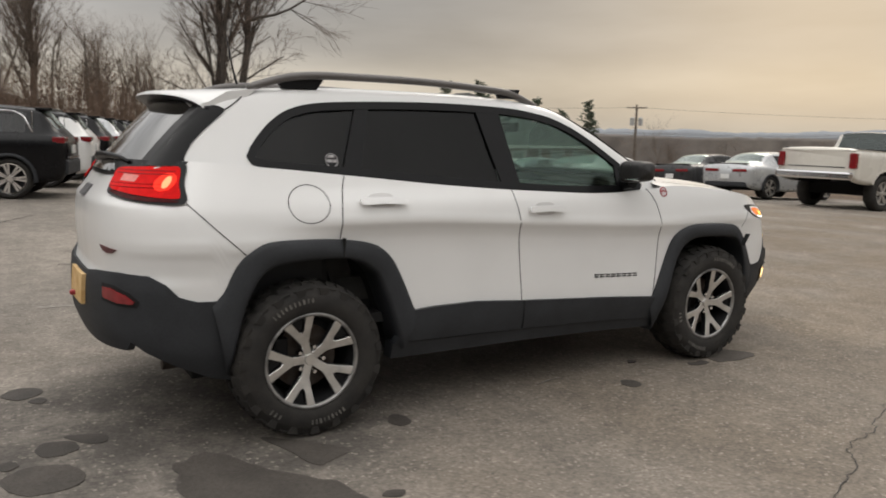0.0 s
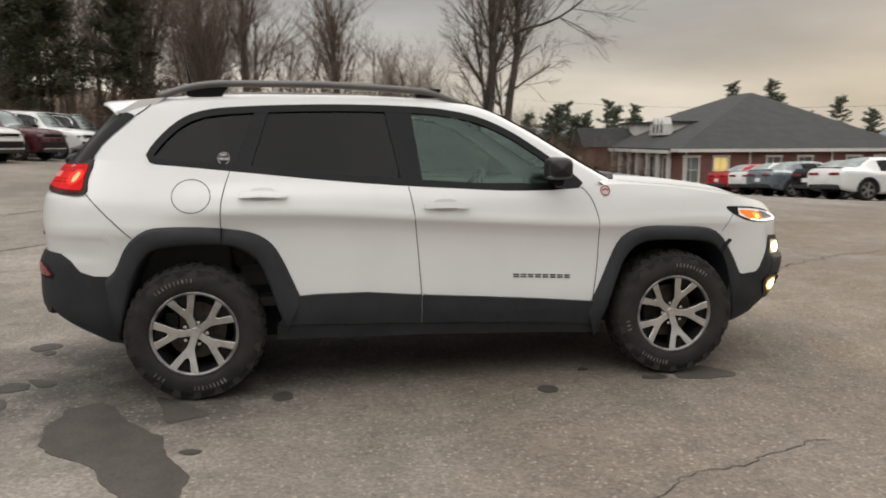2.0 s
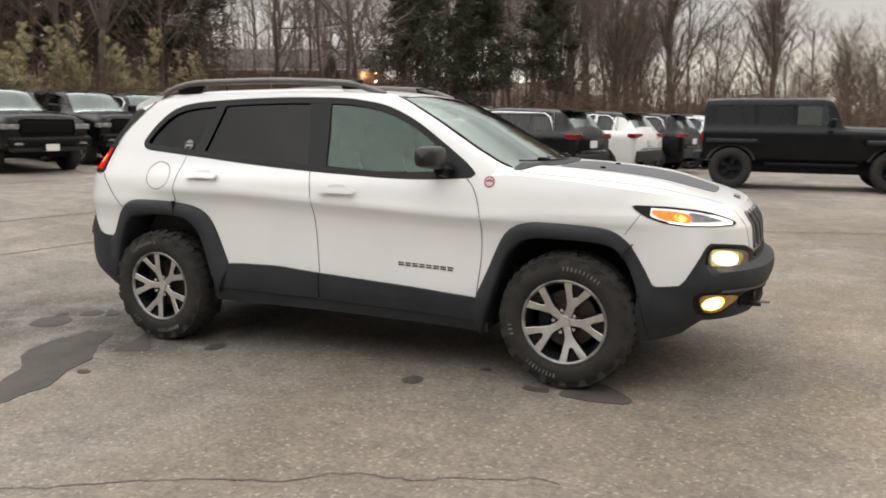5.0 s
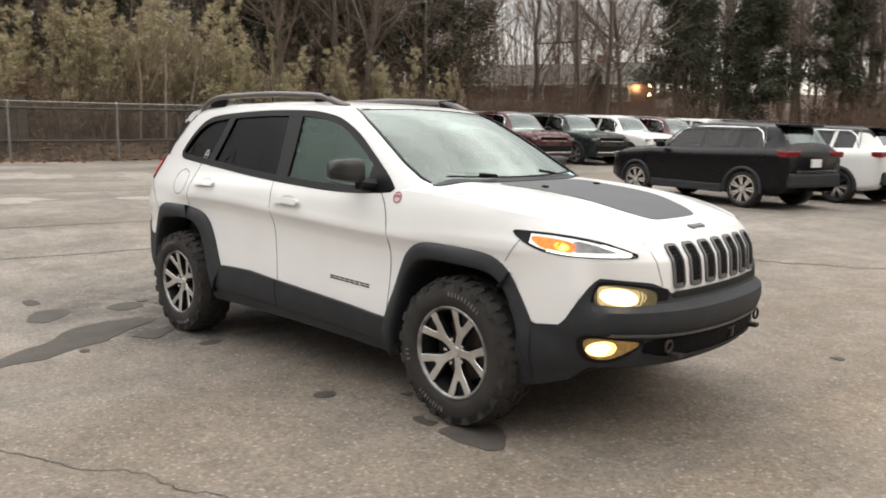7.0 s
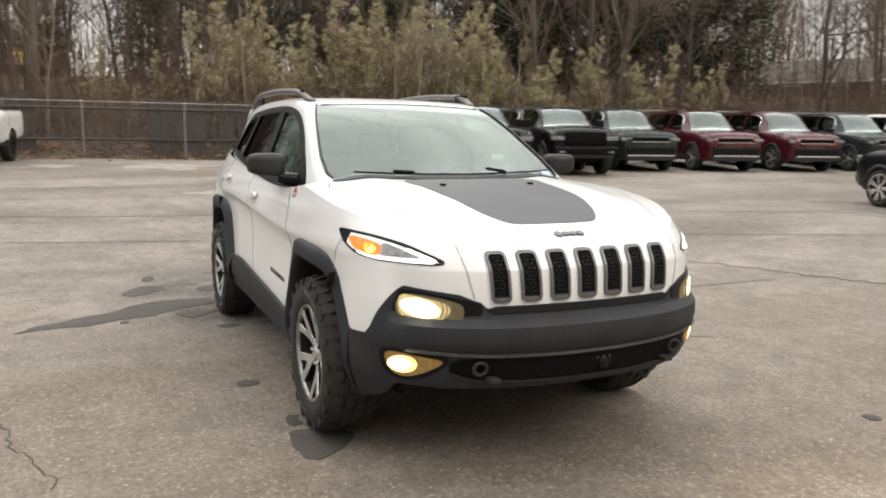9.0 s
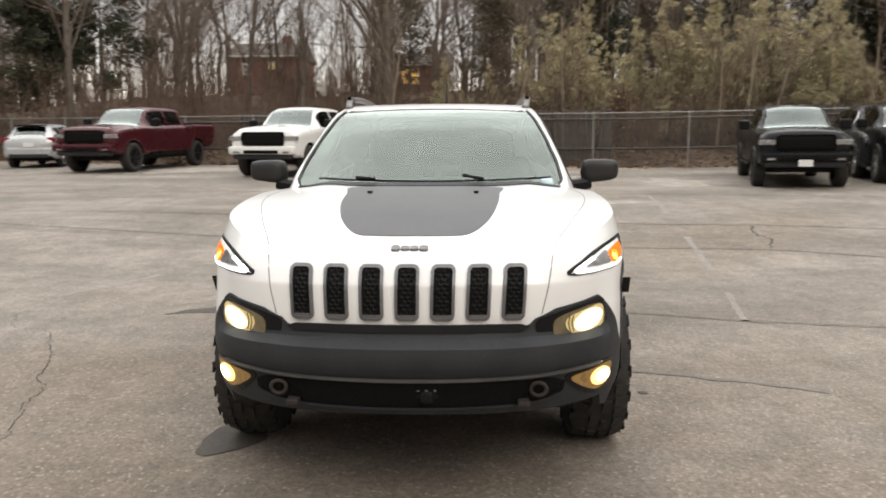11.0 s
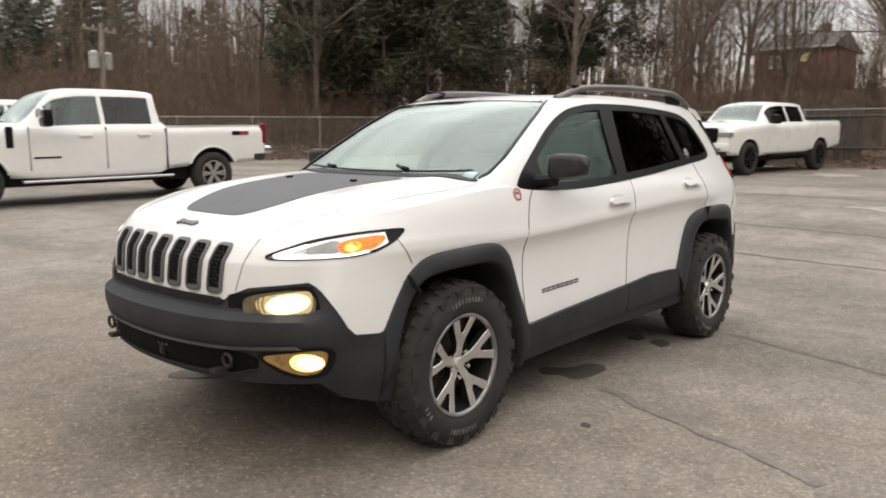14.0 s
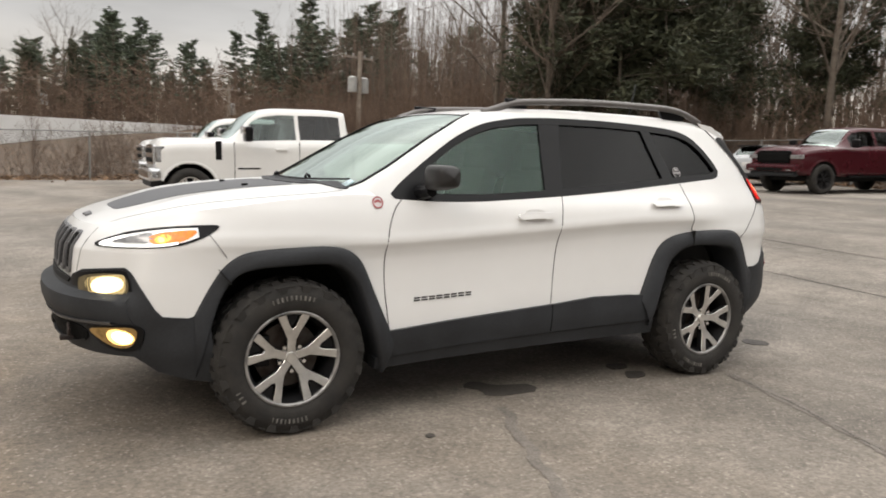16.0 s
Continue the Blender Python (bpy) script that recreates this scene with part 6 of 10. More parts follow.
def parked(name, label, category, group, m, spec, color):
    """A parked vehicle from a table of stations: x, half-width, underside, belt, top, half-width of the top."""
    car = thing(name, m, label, category, group)
    st = np.array(spec["stations"], float)
    keys = sorted(set(np.round(st[:, 0], 3)) | {round(x, 3) for w in spec["windows"] for x in w[:2]} | {round(x, 3) for r in ("windshield", "rear_window") if spec.get(r) for x in spec[r]})
    xs = []
    for a, b in zip(keys, keys[1:]):
        n = max(1, int(math.ceil((b - a) / 0.06)))
        xs += [a + (b - a) * k / n for k in range(n)]
    xs = np.array(xs + [keys[-1]])
    cols = [curve(*zip(st[:, 0], st[:, k])) for k in range(1, 6)]
    W, zb, zs, zt, Wt = (c(xs) for c in cols)
    wlo, whi = spec.get("glass", (0.1, 0.84))
    rows = []
    bulge = spec.get("bulge", 0.03)
    rows.append((W - 0.12, zb))
    rows.append((W - 0.02, zb + 0.05))
    flank = [(W - 0.02, zb + 0.05), (W - 0.005, zb + 0.3 * (zs - zb)), (W, zb + 0.55 * (zs - zb)), (W, zs - 0.14 * (zs - zb))]
    for (ya, za), (yb_, zb_) in zip(flank, flank[1:]):
        rows += [(ya + (yb_ - ya) * t, za + (zb_ - za) * t) for t in (1 / 3, 2 / 3, 1.0)]
    rows.append((W - bulge, zs - 0.02))
    rows.append((W - bulge - 0.03, zs))
    gap = np.maximum(zt - zs, 0.02)
    y0, y1 = W - bulge - 0.035, Wt
    for t in (wlo, (wlo + whi) / 2, whi):
        rows.append((y0 + (y1 - y0) * t, zs + gap * t))
    rows.append((y0 + (y1 - y0) * 0.95, zs + gap * 0.95))
    rows.append((y1 - 0.06, zt))
    rows.append((np.maximum(y1 - 0.16, y1 * 0.75), zt + 0.018))
    rows.append((y1 * 0.45, zt + 0.035))
    rows.append((y1 * 0.0, zt + 0.042))
    nr = len(rows)
    half = np.stack([np.stack([xs, y, z], 1) for y, z in rows], 1)
    full = np.concatenate([half, half[:, -2::-1] * (1, -1, 1)], 1)
    nc = full.shape[1]
    mx = (xs[:-1] + xs[1:]) / 2
    bins = {"body": []}
    R, wb, tr = spec["R"], spec["wb"], spec["track"]
    gap_r = spec.get("gap", 1.15)
    for i in range(len(xs) - 1):
        for k in range(nc - 1):
            kk = k if k < nr - 1 else nc - 2 - k
            key = "body"
            if spec.get("windshield") and spec["windshield"][0] <= mx[i] <= spec["windshield"][1] and kk >= 17:
                key = "windshield"
            elif spec.get("rear_window") and spec["rear_window"][0] <= mx[i] <= spec["rear_window"][1] and kk >= 17:
                key = "rear_window"
            elif spec.get("bed") and spec["bed"][0] <= mx[i] <= spec["bed"][1] and kk >= 17:
                continue
            elif kk in (13, 14):
                for j, w in enumerate(spec["windows"]):
                    if w[0] <= mx[i] <= w[1]:
                        key = ("window", j, k < nr)
            mid = (full[i, k] + full[i + 1, k + 1]) / 2
            if kk < 12 and min(math.hypot(mid[0] - wb / 2, mid[2] - R), math.hypot(mid[0] + wb / 2, mid[2] - R)) < R * (gap_r + 0.02):
                continue
            bins.setdefault(key, []).append((i * nc + k, (i + 1) * nc + k, (i + 1) * nc + k + 1, i * nc + k + 1))
    flat = full.reshape(-1, 3)

    def piece(nm, fs, mt, parent, lb=""):
        used = sorted({a for q in fs for a in q})
        at = {a: i for i, a in enumerate(used)}
        return link_mesh(nm, flat[used], [tuple(at[a] for a in q)[::-1] for q in fs], mt, parent, lb)

    two = spec.get("roof_color")
    body = bins.pop("body")
    roof = [q for q in body if two and flat[q[0], 2] > spec["roof_from"] and flat[q[2], 2] > spec["roof_from"]]
    caps = [tuple(range(nc)), tuple((len(xs) - 1) * nc + k for k in range(nc))[::-1]]
    piece("body", [q for q in body if q not in set(roof)] + caps, color, car)
    if roof:
        piece("roof", roof, two, car)
    for key, fs in bins.items():
        nm = key if isinstance(key, str) else "window"
        own = spec["windows"][key[1]][2:] if nm == "window" else ()
        piece(nm, fs, M_GLASSW if nm in ("windshield", "rear_window") else own[0] if own else spec.get("pane", M_GLASSB), car)
    # bright line over the side windows
    if spec.get("bright_line") and spec["windows"]:
        a, b = min(w[0] for w in spec["windows"]), max(w[1] for w in spec["windows"])
        for s in (1, -1):
            lx2 = np.linspace(a - 0.12, b + 0.05, 16)
            e = np.clip(np.minimum(lx2 - a + 0.12, b + 0.05 - lx2) / 0.25, 0, 1)
            tq = wlo + (whi + 0.03 - wlo) * smooth01(e) ** 0.6
            yy, zz = cols[0](lx2) - bulge - 0.035, cols[2](lx2)
            tube("window_line", np.stack([lx2, s * (yy + (cols[4](lx2) - yy) * tq + 0.006), zz + np.maximum(cols[3](lx2) - zz, 0.02) * tq], 1), 0.014, M_CHROME, car, "bright metal window line", seg=6)
    # pillars between the side panes, and a dark cabin behind the glass
    bm = bmesh.new()
    gx0, gx1 = spec["cabin"]
    add_box(bm, ((gx0 + gx1) / 2, 0, spec["belt"] - 0.2), (gx1 - gx0, 2 * spec["half"] - 0.36, 0.45), None, 0.04)
    for x in (gx0 + (gx1 - gx0) * 0.28, gx0 + (gx1 - gx0) * 0.62):
        for y in (-0.36, 0.36):
            add_box(bm, (x, y, spec["belt"] + 0.12), (0.13, 0.46, 0.5), Euler((0, radians(-12), 0)).to_matrix(), 0.04)
    part("cabin", bm, M_INTERIOR, car)
    bm = bmesh.new()
    add_box(bm, (0, 0, R * 1.15), (wb + 1.3 * R, 2 * spec["half"] - 0.55, 0.3))
    part("underbody", bm, M_DEEP, car)
    # wheels with arch trims
    tyre, rim, sp = parked_wheel(R, spec.get("tw", 0.24), spec["rim"], spec.get("spokes", 5), spec.get("rim_mat", M_RIM), (R, spec["rim"], spec.get("spokes", 5), spec.get("rim_mat", M_RIM).name))
    for x in (wb / 2, -wb / 2):
        for s in (1, -1):
            w = thing("wheel", pose(x, s * (tr / 2), R, 0, 0, 0 if s < 0 else 180))
            w.parent = car
            for nm, me in (("tyre", tyre), ("rim", rim), ("spokes", sp)):
                o = new(nm, me)
                o.parent = w
            yb = float(np.interp(x, xs, W))
            low_a = math.asin(max(-0.2, min(0.6, (float(np.interp(x, xs, zb)) + 0.03 - R) / (R * gap_r))))
            a = np.linspace(low_a, math.pi - low_a, 26)
            lip = spec.get("arch", M_PLASTIC).name.endswith("paint")
            prof = [(gap_r + 0.13, -0.006), (gap_r + 0.10, 0.003), (gap_r + 0.04, 0.006), (gap_r, 0.006), (gap_r - 0.01, -0.05)] if lip else [(1.24, -0.02), (1.24, 0.012), (1.17, 0.03), (1.075, 0.03), (1.065, -0.30)]
            v = [(x + R * k * math.cos(q), s * (float(np.interp(x + R * k * math.cos(q), xs, W)) + o_), R + R * k * math.sin(q)) for q in a for k, o_ in prof]
            link_mesh("wheel_arch", v, grid_faces(len(a), len(prof), flip=(s < 0)), spec.get("arch", M_PLASTIC), car)
            v = [(x + R * k * math.cos(q), s * (yb + o_), R + R * k * math.sin(q)) for q in a for k, o_ in ((max(1.10, gap_r - 0.02), -0.015), (max(1.10, gap_r - 0.02), -0.40), (0.3, -0.42))]
            link_mesh("wheel_well", v, grid_faces(len(a), 3), M_DEEP, car)
    for nm, mt, c, size, bev in spec.get("boxes", ()):
        for cc in ((c[0], c[1], c[2]), (c[0], -c[1], c[2])) if c[1] else (c,):
            bm = bmesh.new()
            add_box(bm, cc, size, None, bev)
            part(nm, bm, mt, car)
    if spec.get("bed"):
        b0, b1 = spec["bed"]
        zt_ = spec["bed_z"]
        hw = spec["half"] - 0.16
        v = [(b0 + 0.1, -hw, zt_), (b1, -hw, zt_), (b1, hw, zt_), (b0 + 0.1, hw, zt_), (b0 + 0.1, -hw, zt_ - 0.5), (b1, -hw, zt_ - 0.5), (b1, hw, zt_ - 0.5), (b0 + 0.1, hw, zt_ - 0.5)]
        link_mesh("bed_liner", v, [(4, 5, 6, 7), (0, 1, 5, 4), (1, 2, 6, 5), (2, 3, 7, 6), (3, 0, 4, 7)], M_DEEP, car, smooth=False)
        for s in (1, -1):
            bm = bmesh.new()
            add_box(bm, ((b0 + b1) / 2, s * (hw + 0.045), zt_ + 0.012), (b1 - b0, 0.10, 0.03), None, 0.008)
            part("bed_rail", bm, M_PLASTIC, car)
    return car


def lamps(front_x, rear_x, fy, fz, ry, rz, fs=(0.06, 0.34, 0.14), rs=(0.07, 0.26, 0.16), lens=M_LENS):
    return [("headlamp", lens, (front_x, fy, fz), fs, 0.02), ("tail_lamp", M_REDLENS, (rear_x, ry, rz), rs, 0.02)]


COMPASS = dict(bright_line=True, R=0.345, wb=2.636, track=1.57, rim=0.255, rim_mat=M_CHROME, spokes=7, half=0.91, belt=1.08, cabin=(-1.7, 0.75), windshield=(0.25, 0.92), rear_window=(-2.02, -1.72), roof_from=1.33,
               windows=[(-1.55, -1.12), (-1.04, -0.30), (-0.22, 0.55)], stations=[(-2.17, 0.80, 0.46, 0.98, 1.00, 0.66), (-2.1, 0.88, 0.34, 1.06, 1.10, 0.66), (-2.02, 0.90, 0.32, 1.09, 1.19, 0.62), (-1.72, 0.91, 0.28, 1.09, 1.50, 0.60), (-1.3, 0.91, 0.26, 1.08, 1.535, 0.60), (-0.3, 0.91, 0.26, 1.05, 1.555, 0.60), (0.25, 0.91, 0.26, 1.04, 1.51, 0.58), (0.92, 0.905, 0.26, 1.04, 1.10, 0.70), (1.3, 0.90, 0.26, 1.01, 1.05, 0.72), (1.8, 0.86, 0.28, 0.95, 0.99, 0.68), (2.08, 0.76, 0.34, 0.86, 0.90, 0.58), (2.20, 0.62, 0.42, 0.70, 0.74, 0.45)],
               boxes=lamps(2.05, -2.07, 0.62, 0.84, 0.68, 1.02, rs=(0.20, 0.44, 0.11)) + [("grille", M_MESH, (2.13, 0, 0.82), (0.06, 0.9, 0.09), 0.02), ("front_bumper", M_PLASTIC, (2.12, 0, 0.5), (0.16, 1.4, 0.22), 0.06), ("rear_bumper", M_PLASTIC, (-2.14, 0, 0.55), (0.14, 1.6, 0.26), 0.05), ("sill", M_PLASTIC, (0, 0.89, 0.33), (1.75, 0.08, 0.16), 0.03), ("door_mirror", M_BLACK, (0.62, 0.98, 1.12), (0.12, 0.2, 0.13), 0.04), ("plate", M_WPLATE, (-2.19, 0, 0.86), (0.03, 0.30, 0.15), 0.005), ("rear_spoiler", M_BLACK, (-1.80, 0, 1.535), (0.28, 1.1, 0.04), 0.015), ("chrome_strip", M_CHROME, (-0.4, 0.69, 1.475), (1.9, 0.012, 0.022), 0.004), ("chrome_strip", M_CHROME, (-1.66, 0.76, 1.30), (0.018, 0.05, 0.36), 0.006), ("chrome_bar", M_CHROME, (-2.205, 0, 0.72), (0.02, 1.2, 0.03), 0.005)])
GRAND = dict(bright_line=True, R=0.38, wb=2.964, track=1.68, rim=0.26, spokes=5, half=0.97, belt=1.16, cabin=(-2.1, 0.7), windshield=(0.30, 0.98), rear_window=(-2.42, -2.10), roof_from=1.5,
             windows=[(-2.0, -1.45), (-1.36, -0.42), (-0.33, 0.55)], stations=[(-2.52, 0.84, 0.5, 1.05, 1.08, 0.7), (-2.42, 0.93, 0.36, 1.16, 1.22, 0.68), (-2.1, 0.965, 0.3, 1.18, 1.70, 0.64), (-1.3, 0.97, 0.28, 1.17, 1.75, 0.64), (-0.2, 0.97, 0.28, 1.15, 1.77, 0.64), (0.30, 0.97, 0.28, 1.14, 1.71, 0.62), (0.98, 0.965, 0.28, 1.14, 1.19, 0.76), (1.6, 0.955, 0.28, 1.12, 1.16, 0.78), (2.1, 0.92, 0.3, 1.06, 1.12, 0.76), (2.26, 0.86, 0.34, 0.98, 1.05, 0.72), (2.36, 0.78, 0.4, 0.8, 0.86, 0.66)],
             boxes=lamps(2.28, -2.46, 0.72, 0.93, 0.74, 1.08, fs=(0.08, 0.36, 0.09), lens=M_LENS) + [("grille", M_MESH, (2.33, 0, 0.93), (0.06, 1.12, 0.13), 0.02), ("grille_trim", M_CHROME, (2.345, 0, 0.865), (0.05, 1.16, 0.02), 0.006), ("front_bumper", M_BLACK, (2.33, 0, 0.62), (0.12, 1.5, 0.24), 0.05), ("bumper_chrome", M_CHROME, (2.40, 0, 0.475), (0.05, 1.45, 0.05), 0.015), ("bumper_skirt", M_PLASTIC, (2.30, 0, 0.39), (0.2, 1.5, 0.12), 0.04), ("rear_bumper", M_PLASTIC, (-2.48, 0, 0.55), (0.16, 1.7, 0.28), 0.05), ("sill", M_PLASTIC, (0, 0.955, 0.36), (1.95, 0.06, 0.16), 0.03), ("door_mirror", M_BLACK, (0.66, 1.06, 1.24), (0.13, 0.22, 0.14), 0.04), ("roof_rail", M_CHROME, (-0.9, 0.62, 1.80), (2.1, 0.035, 0.03), 0.01)])
RAM = dict(gap=1.2, R=0.43, wb=3.80, track=1.76, rim=0.27, spokes=6, half=1.02, belt=1.33, cabin=(-0.95, 1.05), tw=0.28, windshield=(0.62, 1.30), rear_window=(-1.20, -1.13), bed=(-3.02, -1.24), bed_z=1.43,
           windows=[(-0.98, -0.20), (-0.10, 0.86)], stations=[(-3.14, 1.0, 0.74, 1.36, 1.40, 0.96), (-3.02, 1.02, 0.66, 1.40, 1.43, 0.98), (-1.24, 1.02, 0.54, 1.38, 1.42, 0.98), (-1.20, 1.02, 0.52, 1.35, 1.44, 0.80), (-1.13, 1.02, 0.52, 1.33, 1.87, 0.70), (-0.6, 1.02, 0.5, 1.33, 1.90, 0.70), (0.2, 1.02, 0.5, 1.32, 1.905, 0.70), (0.62, 1.02, 0.5, 1.31, 1.84, 0.68), (1.30, 1.015, 0.5, 1.31, 1.36, 0.80), (1.7, 1.01, 0.5, 1.30, 1.37, 0.82), (2.4, 0.98, 0.52, 1.24, 1.33, 0.80), (2.72, 0.95, 0.55, 1.16, 1.25, 0.76), (2.80, 0.88, 0.6, 1.0, 1.05, 0.70)],
           boxes=lamps(2.74, -3.12, 0.80, 1.06, 0.93, 1.16, fs=(0.17, 0.36, 0.115), rs=(0.10, 0.17, 0.36)) + [("grille", M_MESH, (2.79, 0, 1.04), (0.10, 1.24, 0.38), 0.10), ("door_mirror", M_BLACK, (0.92, 1.16, 1.45), (0.12, 0.26, 0.24), 0.05), ("hood_scoop", M_BLACK, (1.9, 0.26, 1.385), (0.5, 0.16, 0.04), 0.015), ("tailgate_line", M_SEAM, (-3.145, 0, 1.0), (0.02, 1.5, 0.02), 0.004), ("step_bar", M_BLACK, (-0.1, 1.0, 0.50), (2.2, 0.1, 0.06), 0.02)])


def truck_front(bumper, lower):
    return [("front_bumper", bumper, (2.86, 0, 0.74), (0.22, 1.92, 0.22), 0.07), ("bumper_intake", M_MESH, (2.955, 0, 0.70), (0.06, 1.0, 0.09), 0.02), ("fog_lamp", lower, (2.94, 0.72, 0.70), (0.06, 0.2, 0.08), 0.02), ("front_skirt", M_PLASTIC, (2.80, 0, 0.57), (0.2, 1.7, 0.14), 0.05), ("rear_bumper", M_CHROME, (-3.22, 0, 0.80), (0.18, 1.96, 0.2), 0.05)]


def with_boxes(spec, extra, **more):
    return {**spec, "boxes": list(spec["boxes"]) + list(extra), **more}


SEDAN = dict(R=0.35, wb=3.05, track=1.62, rim=0.245, spokes=5, half=0.95, belt=0.93, cabin=(-1.35, 0.9), windshield=(0.42, 1.12), rear_window=(-1.85, -1.15), arch=M_PLASTIC,
             windows=[(-1.05, -0.35), (-0.26, 0.62)], stations=[(-2.52, 0.82, 0.5, 0.90, 0.94, 0.7), (-2.42, 0.90, 0.34, 0.98, 1.04, 0.72), (-1.85, 0.94, 0.26, 0.99, 1.07, 0.70), (-1.15, 0.95, 0.24, 0.95, 1.40, 0.56), (-0.4, 0.95, 0.24, 0.93, 1.45, 0.56), (0.42, 0.95, 0.24, 0.92, 1.36, 0.55), (1.12, 0.945, 0.24, 0.92, 0.97, 0.70), (1.7, 0.93, 0.24, 0.88, 0.94, 0.70), (2.25, 0.87, 0.28, 0.80, 0.86, 0.64), (2.45, 0.74, 0.36, 0.66, 0.70, 0.5)],
             boxes=lamps(2.34, -2.505, 0.66, 0.72, 0.50, 0.85, rs=(0.07, 0.50, 0.095)) + [("front_bumper", M_PLASTIC, (2.42, 0, 0.42), (0.12, 1.3, 0.16), 0.04), ("rear_diffuser", M_PLASTIC, (-2.47, 0, 0.42), (0.12, 1.5, 0.15), 0.04), ("plate", M_WPLATE, (-2.535, 0, 0.66), (0.03, 0.32, 0.15), 0.005), ("door_mirror", M_BLACK, (0.72, 1.02, 0.99), (0.12, 0.2, 0.12), 0.04), ("boot_spoiler", M_BLACK, (-2.40, 0, 1.06), (0.14, 1.4, 0.03), 0.01)])
HATCH = dict(R=0.33, wb=2.65, track=1.55, rim=0.235, spokes=5, half=0.91, belt=0.98, cabin=(-1.5, 0.7), windshield=(0.35, 1.10), rear_window=(-1.98, -1.62), arch=P_SILVER,
             windows=[(-1.45, -1.05), (-0.97, -0.25), (-0.16, 0.7)], stations=[(-2.12, 0.76, 0.5, 0.92, 0.96, 0.62), (-1.98, 0.87, 0.34, 1.02, 1.10, 0.60), (-1.62, 0.90, 0.28, 1.04, 1.40, 0.54), (-0.9, 0.91, 0.26, 1.01, 1.46, 0.55), (0.0, 0.91, 0.26, 0.98, 1.465, 0.55), (0.35, 0.91, 0.26, 0.97, 1.41, 0.54), (1.10, 0.90, 0.26, 0.96, 1.02, 0.66), (1.6, 0.88, 0.26, 0.90, 0.97, 0.66), (2.05, 0.80, 0.3, 0.80, 0.86, 0.6), (2.2, 0.64, 0.4, 0.6, 0.66, 0.45)],
             boxes=lamps(2.02, -2.03, 0.62, 0.74, 0.74, 0.95, rs=(0.12, 0.26, 0.2)) + [("rear_bumper", P_SILVER, (-2.10, 0, 0.55), (0.16, 1.5, 0.3), 0.06), ("rear_diffuser", M_PLASTIC, (-2.15, 0, 0.42), (0.1, 1.3, 0.14), 0.04), ("plate", M_WPLATE, (-2.13, 0, 0.80), (0.04, 0.32, 0.15), 0.005), ("roof_spoiler", M_BLACK, (-1.72, 0, 1.46), (0.3, 1.0, 0.04), 0.012), ("door_mirror", M_BLACK, (0.72, 0.98, 1.05), (0.12, 0.2, 0.12), 0.04)])
WRANGLER = dict(R=0.42, wb=3.008, track=1.62, rim=0.235, spokes=5, half=0.80, belt=1.22, cabin=(-1.9, 0.35), glass=(0.16, 0.8), tw=0.28, bulge=0.01, rim_mat=M_RIMDARK, pane=M_GLASSB, windshield=(0.34, 0.62), arch=M_PLASTIC,
                windows=[(-1.85, -1.1), (-1.0, -0.36), (-0.28, 0.28, M_GLASSL)], stations=[(-2.08, 0.78, 0.62, 1.2, 1.24, 0.7), (-2.05, 0.80, 0.58, 1.22, 1.80, 0.62), (-1.2, 0.80, 0.56, 1.22, 1.83, 0.63), (0.1, 0.80, 0.54, 1.22, 1.83, 0.63), (0.34, 0.80, 0.54, 1.22, 1.79, 0.62), (0.62, 0.80, 0.54, 1.21, 1.26, 0.68), (1.2, 0.72, 0.56, 1.19, 1.24, 0.60), (1.95, 0.66, 0.6, 1.14, 1.19, 0.54), (2.02, 0.62, 0.64, 1.02, 1.06, 0.5)],
                boxes=[("headlamp", M_LENS, (2.03, 0.42, 1.02), (0.06, 0.2, 0.2), 0.06), ("tail_lamp", M_REDLENS, (-2.08, 0.70, 1.05), (0.08, 0.16, 0.24), 0.02), ("front_fender", M_PLASTIC, (1.50, 0.80, 0.98), (1.05, 0.30, 0.09), 0.04), ("rear_fender", M_PLASTIC, (-1.50, 0.86, 0.98), (1.0, 0.16, 0.08), 0.03), ("front_bumper", M_PLASTIC, (2.22, 0, 0.68), (0.2, 1.5, 0.18), 0.05), ("rear_bumper", M_PLASTIC, (-2.18, 0, 0.66), (0.18, 1.5, 0.18), 0.05), ("door_mirror", M_BLACK, (0.35, 0.96, 1.36), (0.12, 0.2, 0.18), 0.05), ("step_bar", M_BLACK, (0, 0.82, 0.52), (1.7, 0.1, 0.06), 0.02), ("hood_latch", M_BLACK, (1.5, 0.64, 1.16), (0.1, 0.05, 0.06), 0.015), ("fog_lamp", M_LENS, (2.33, 0.5, 0.68), (0.03, 0.12, 0.1), 0.02)])
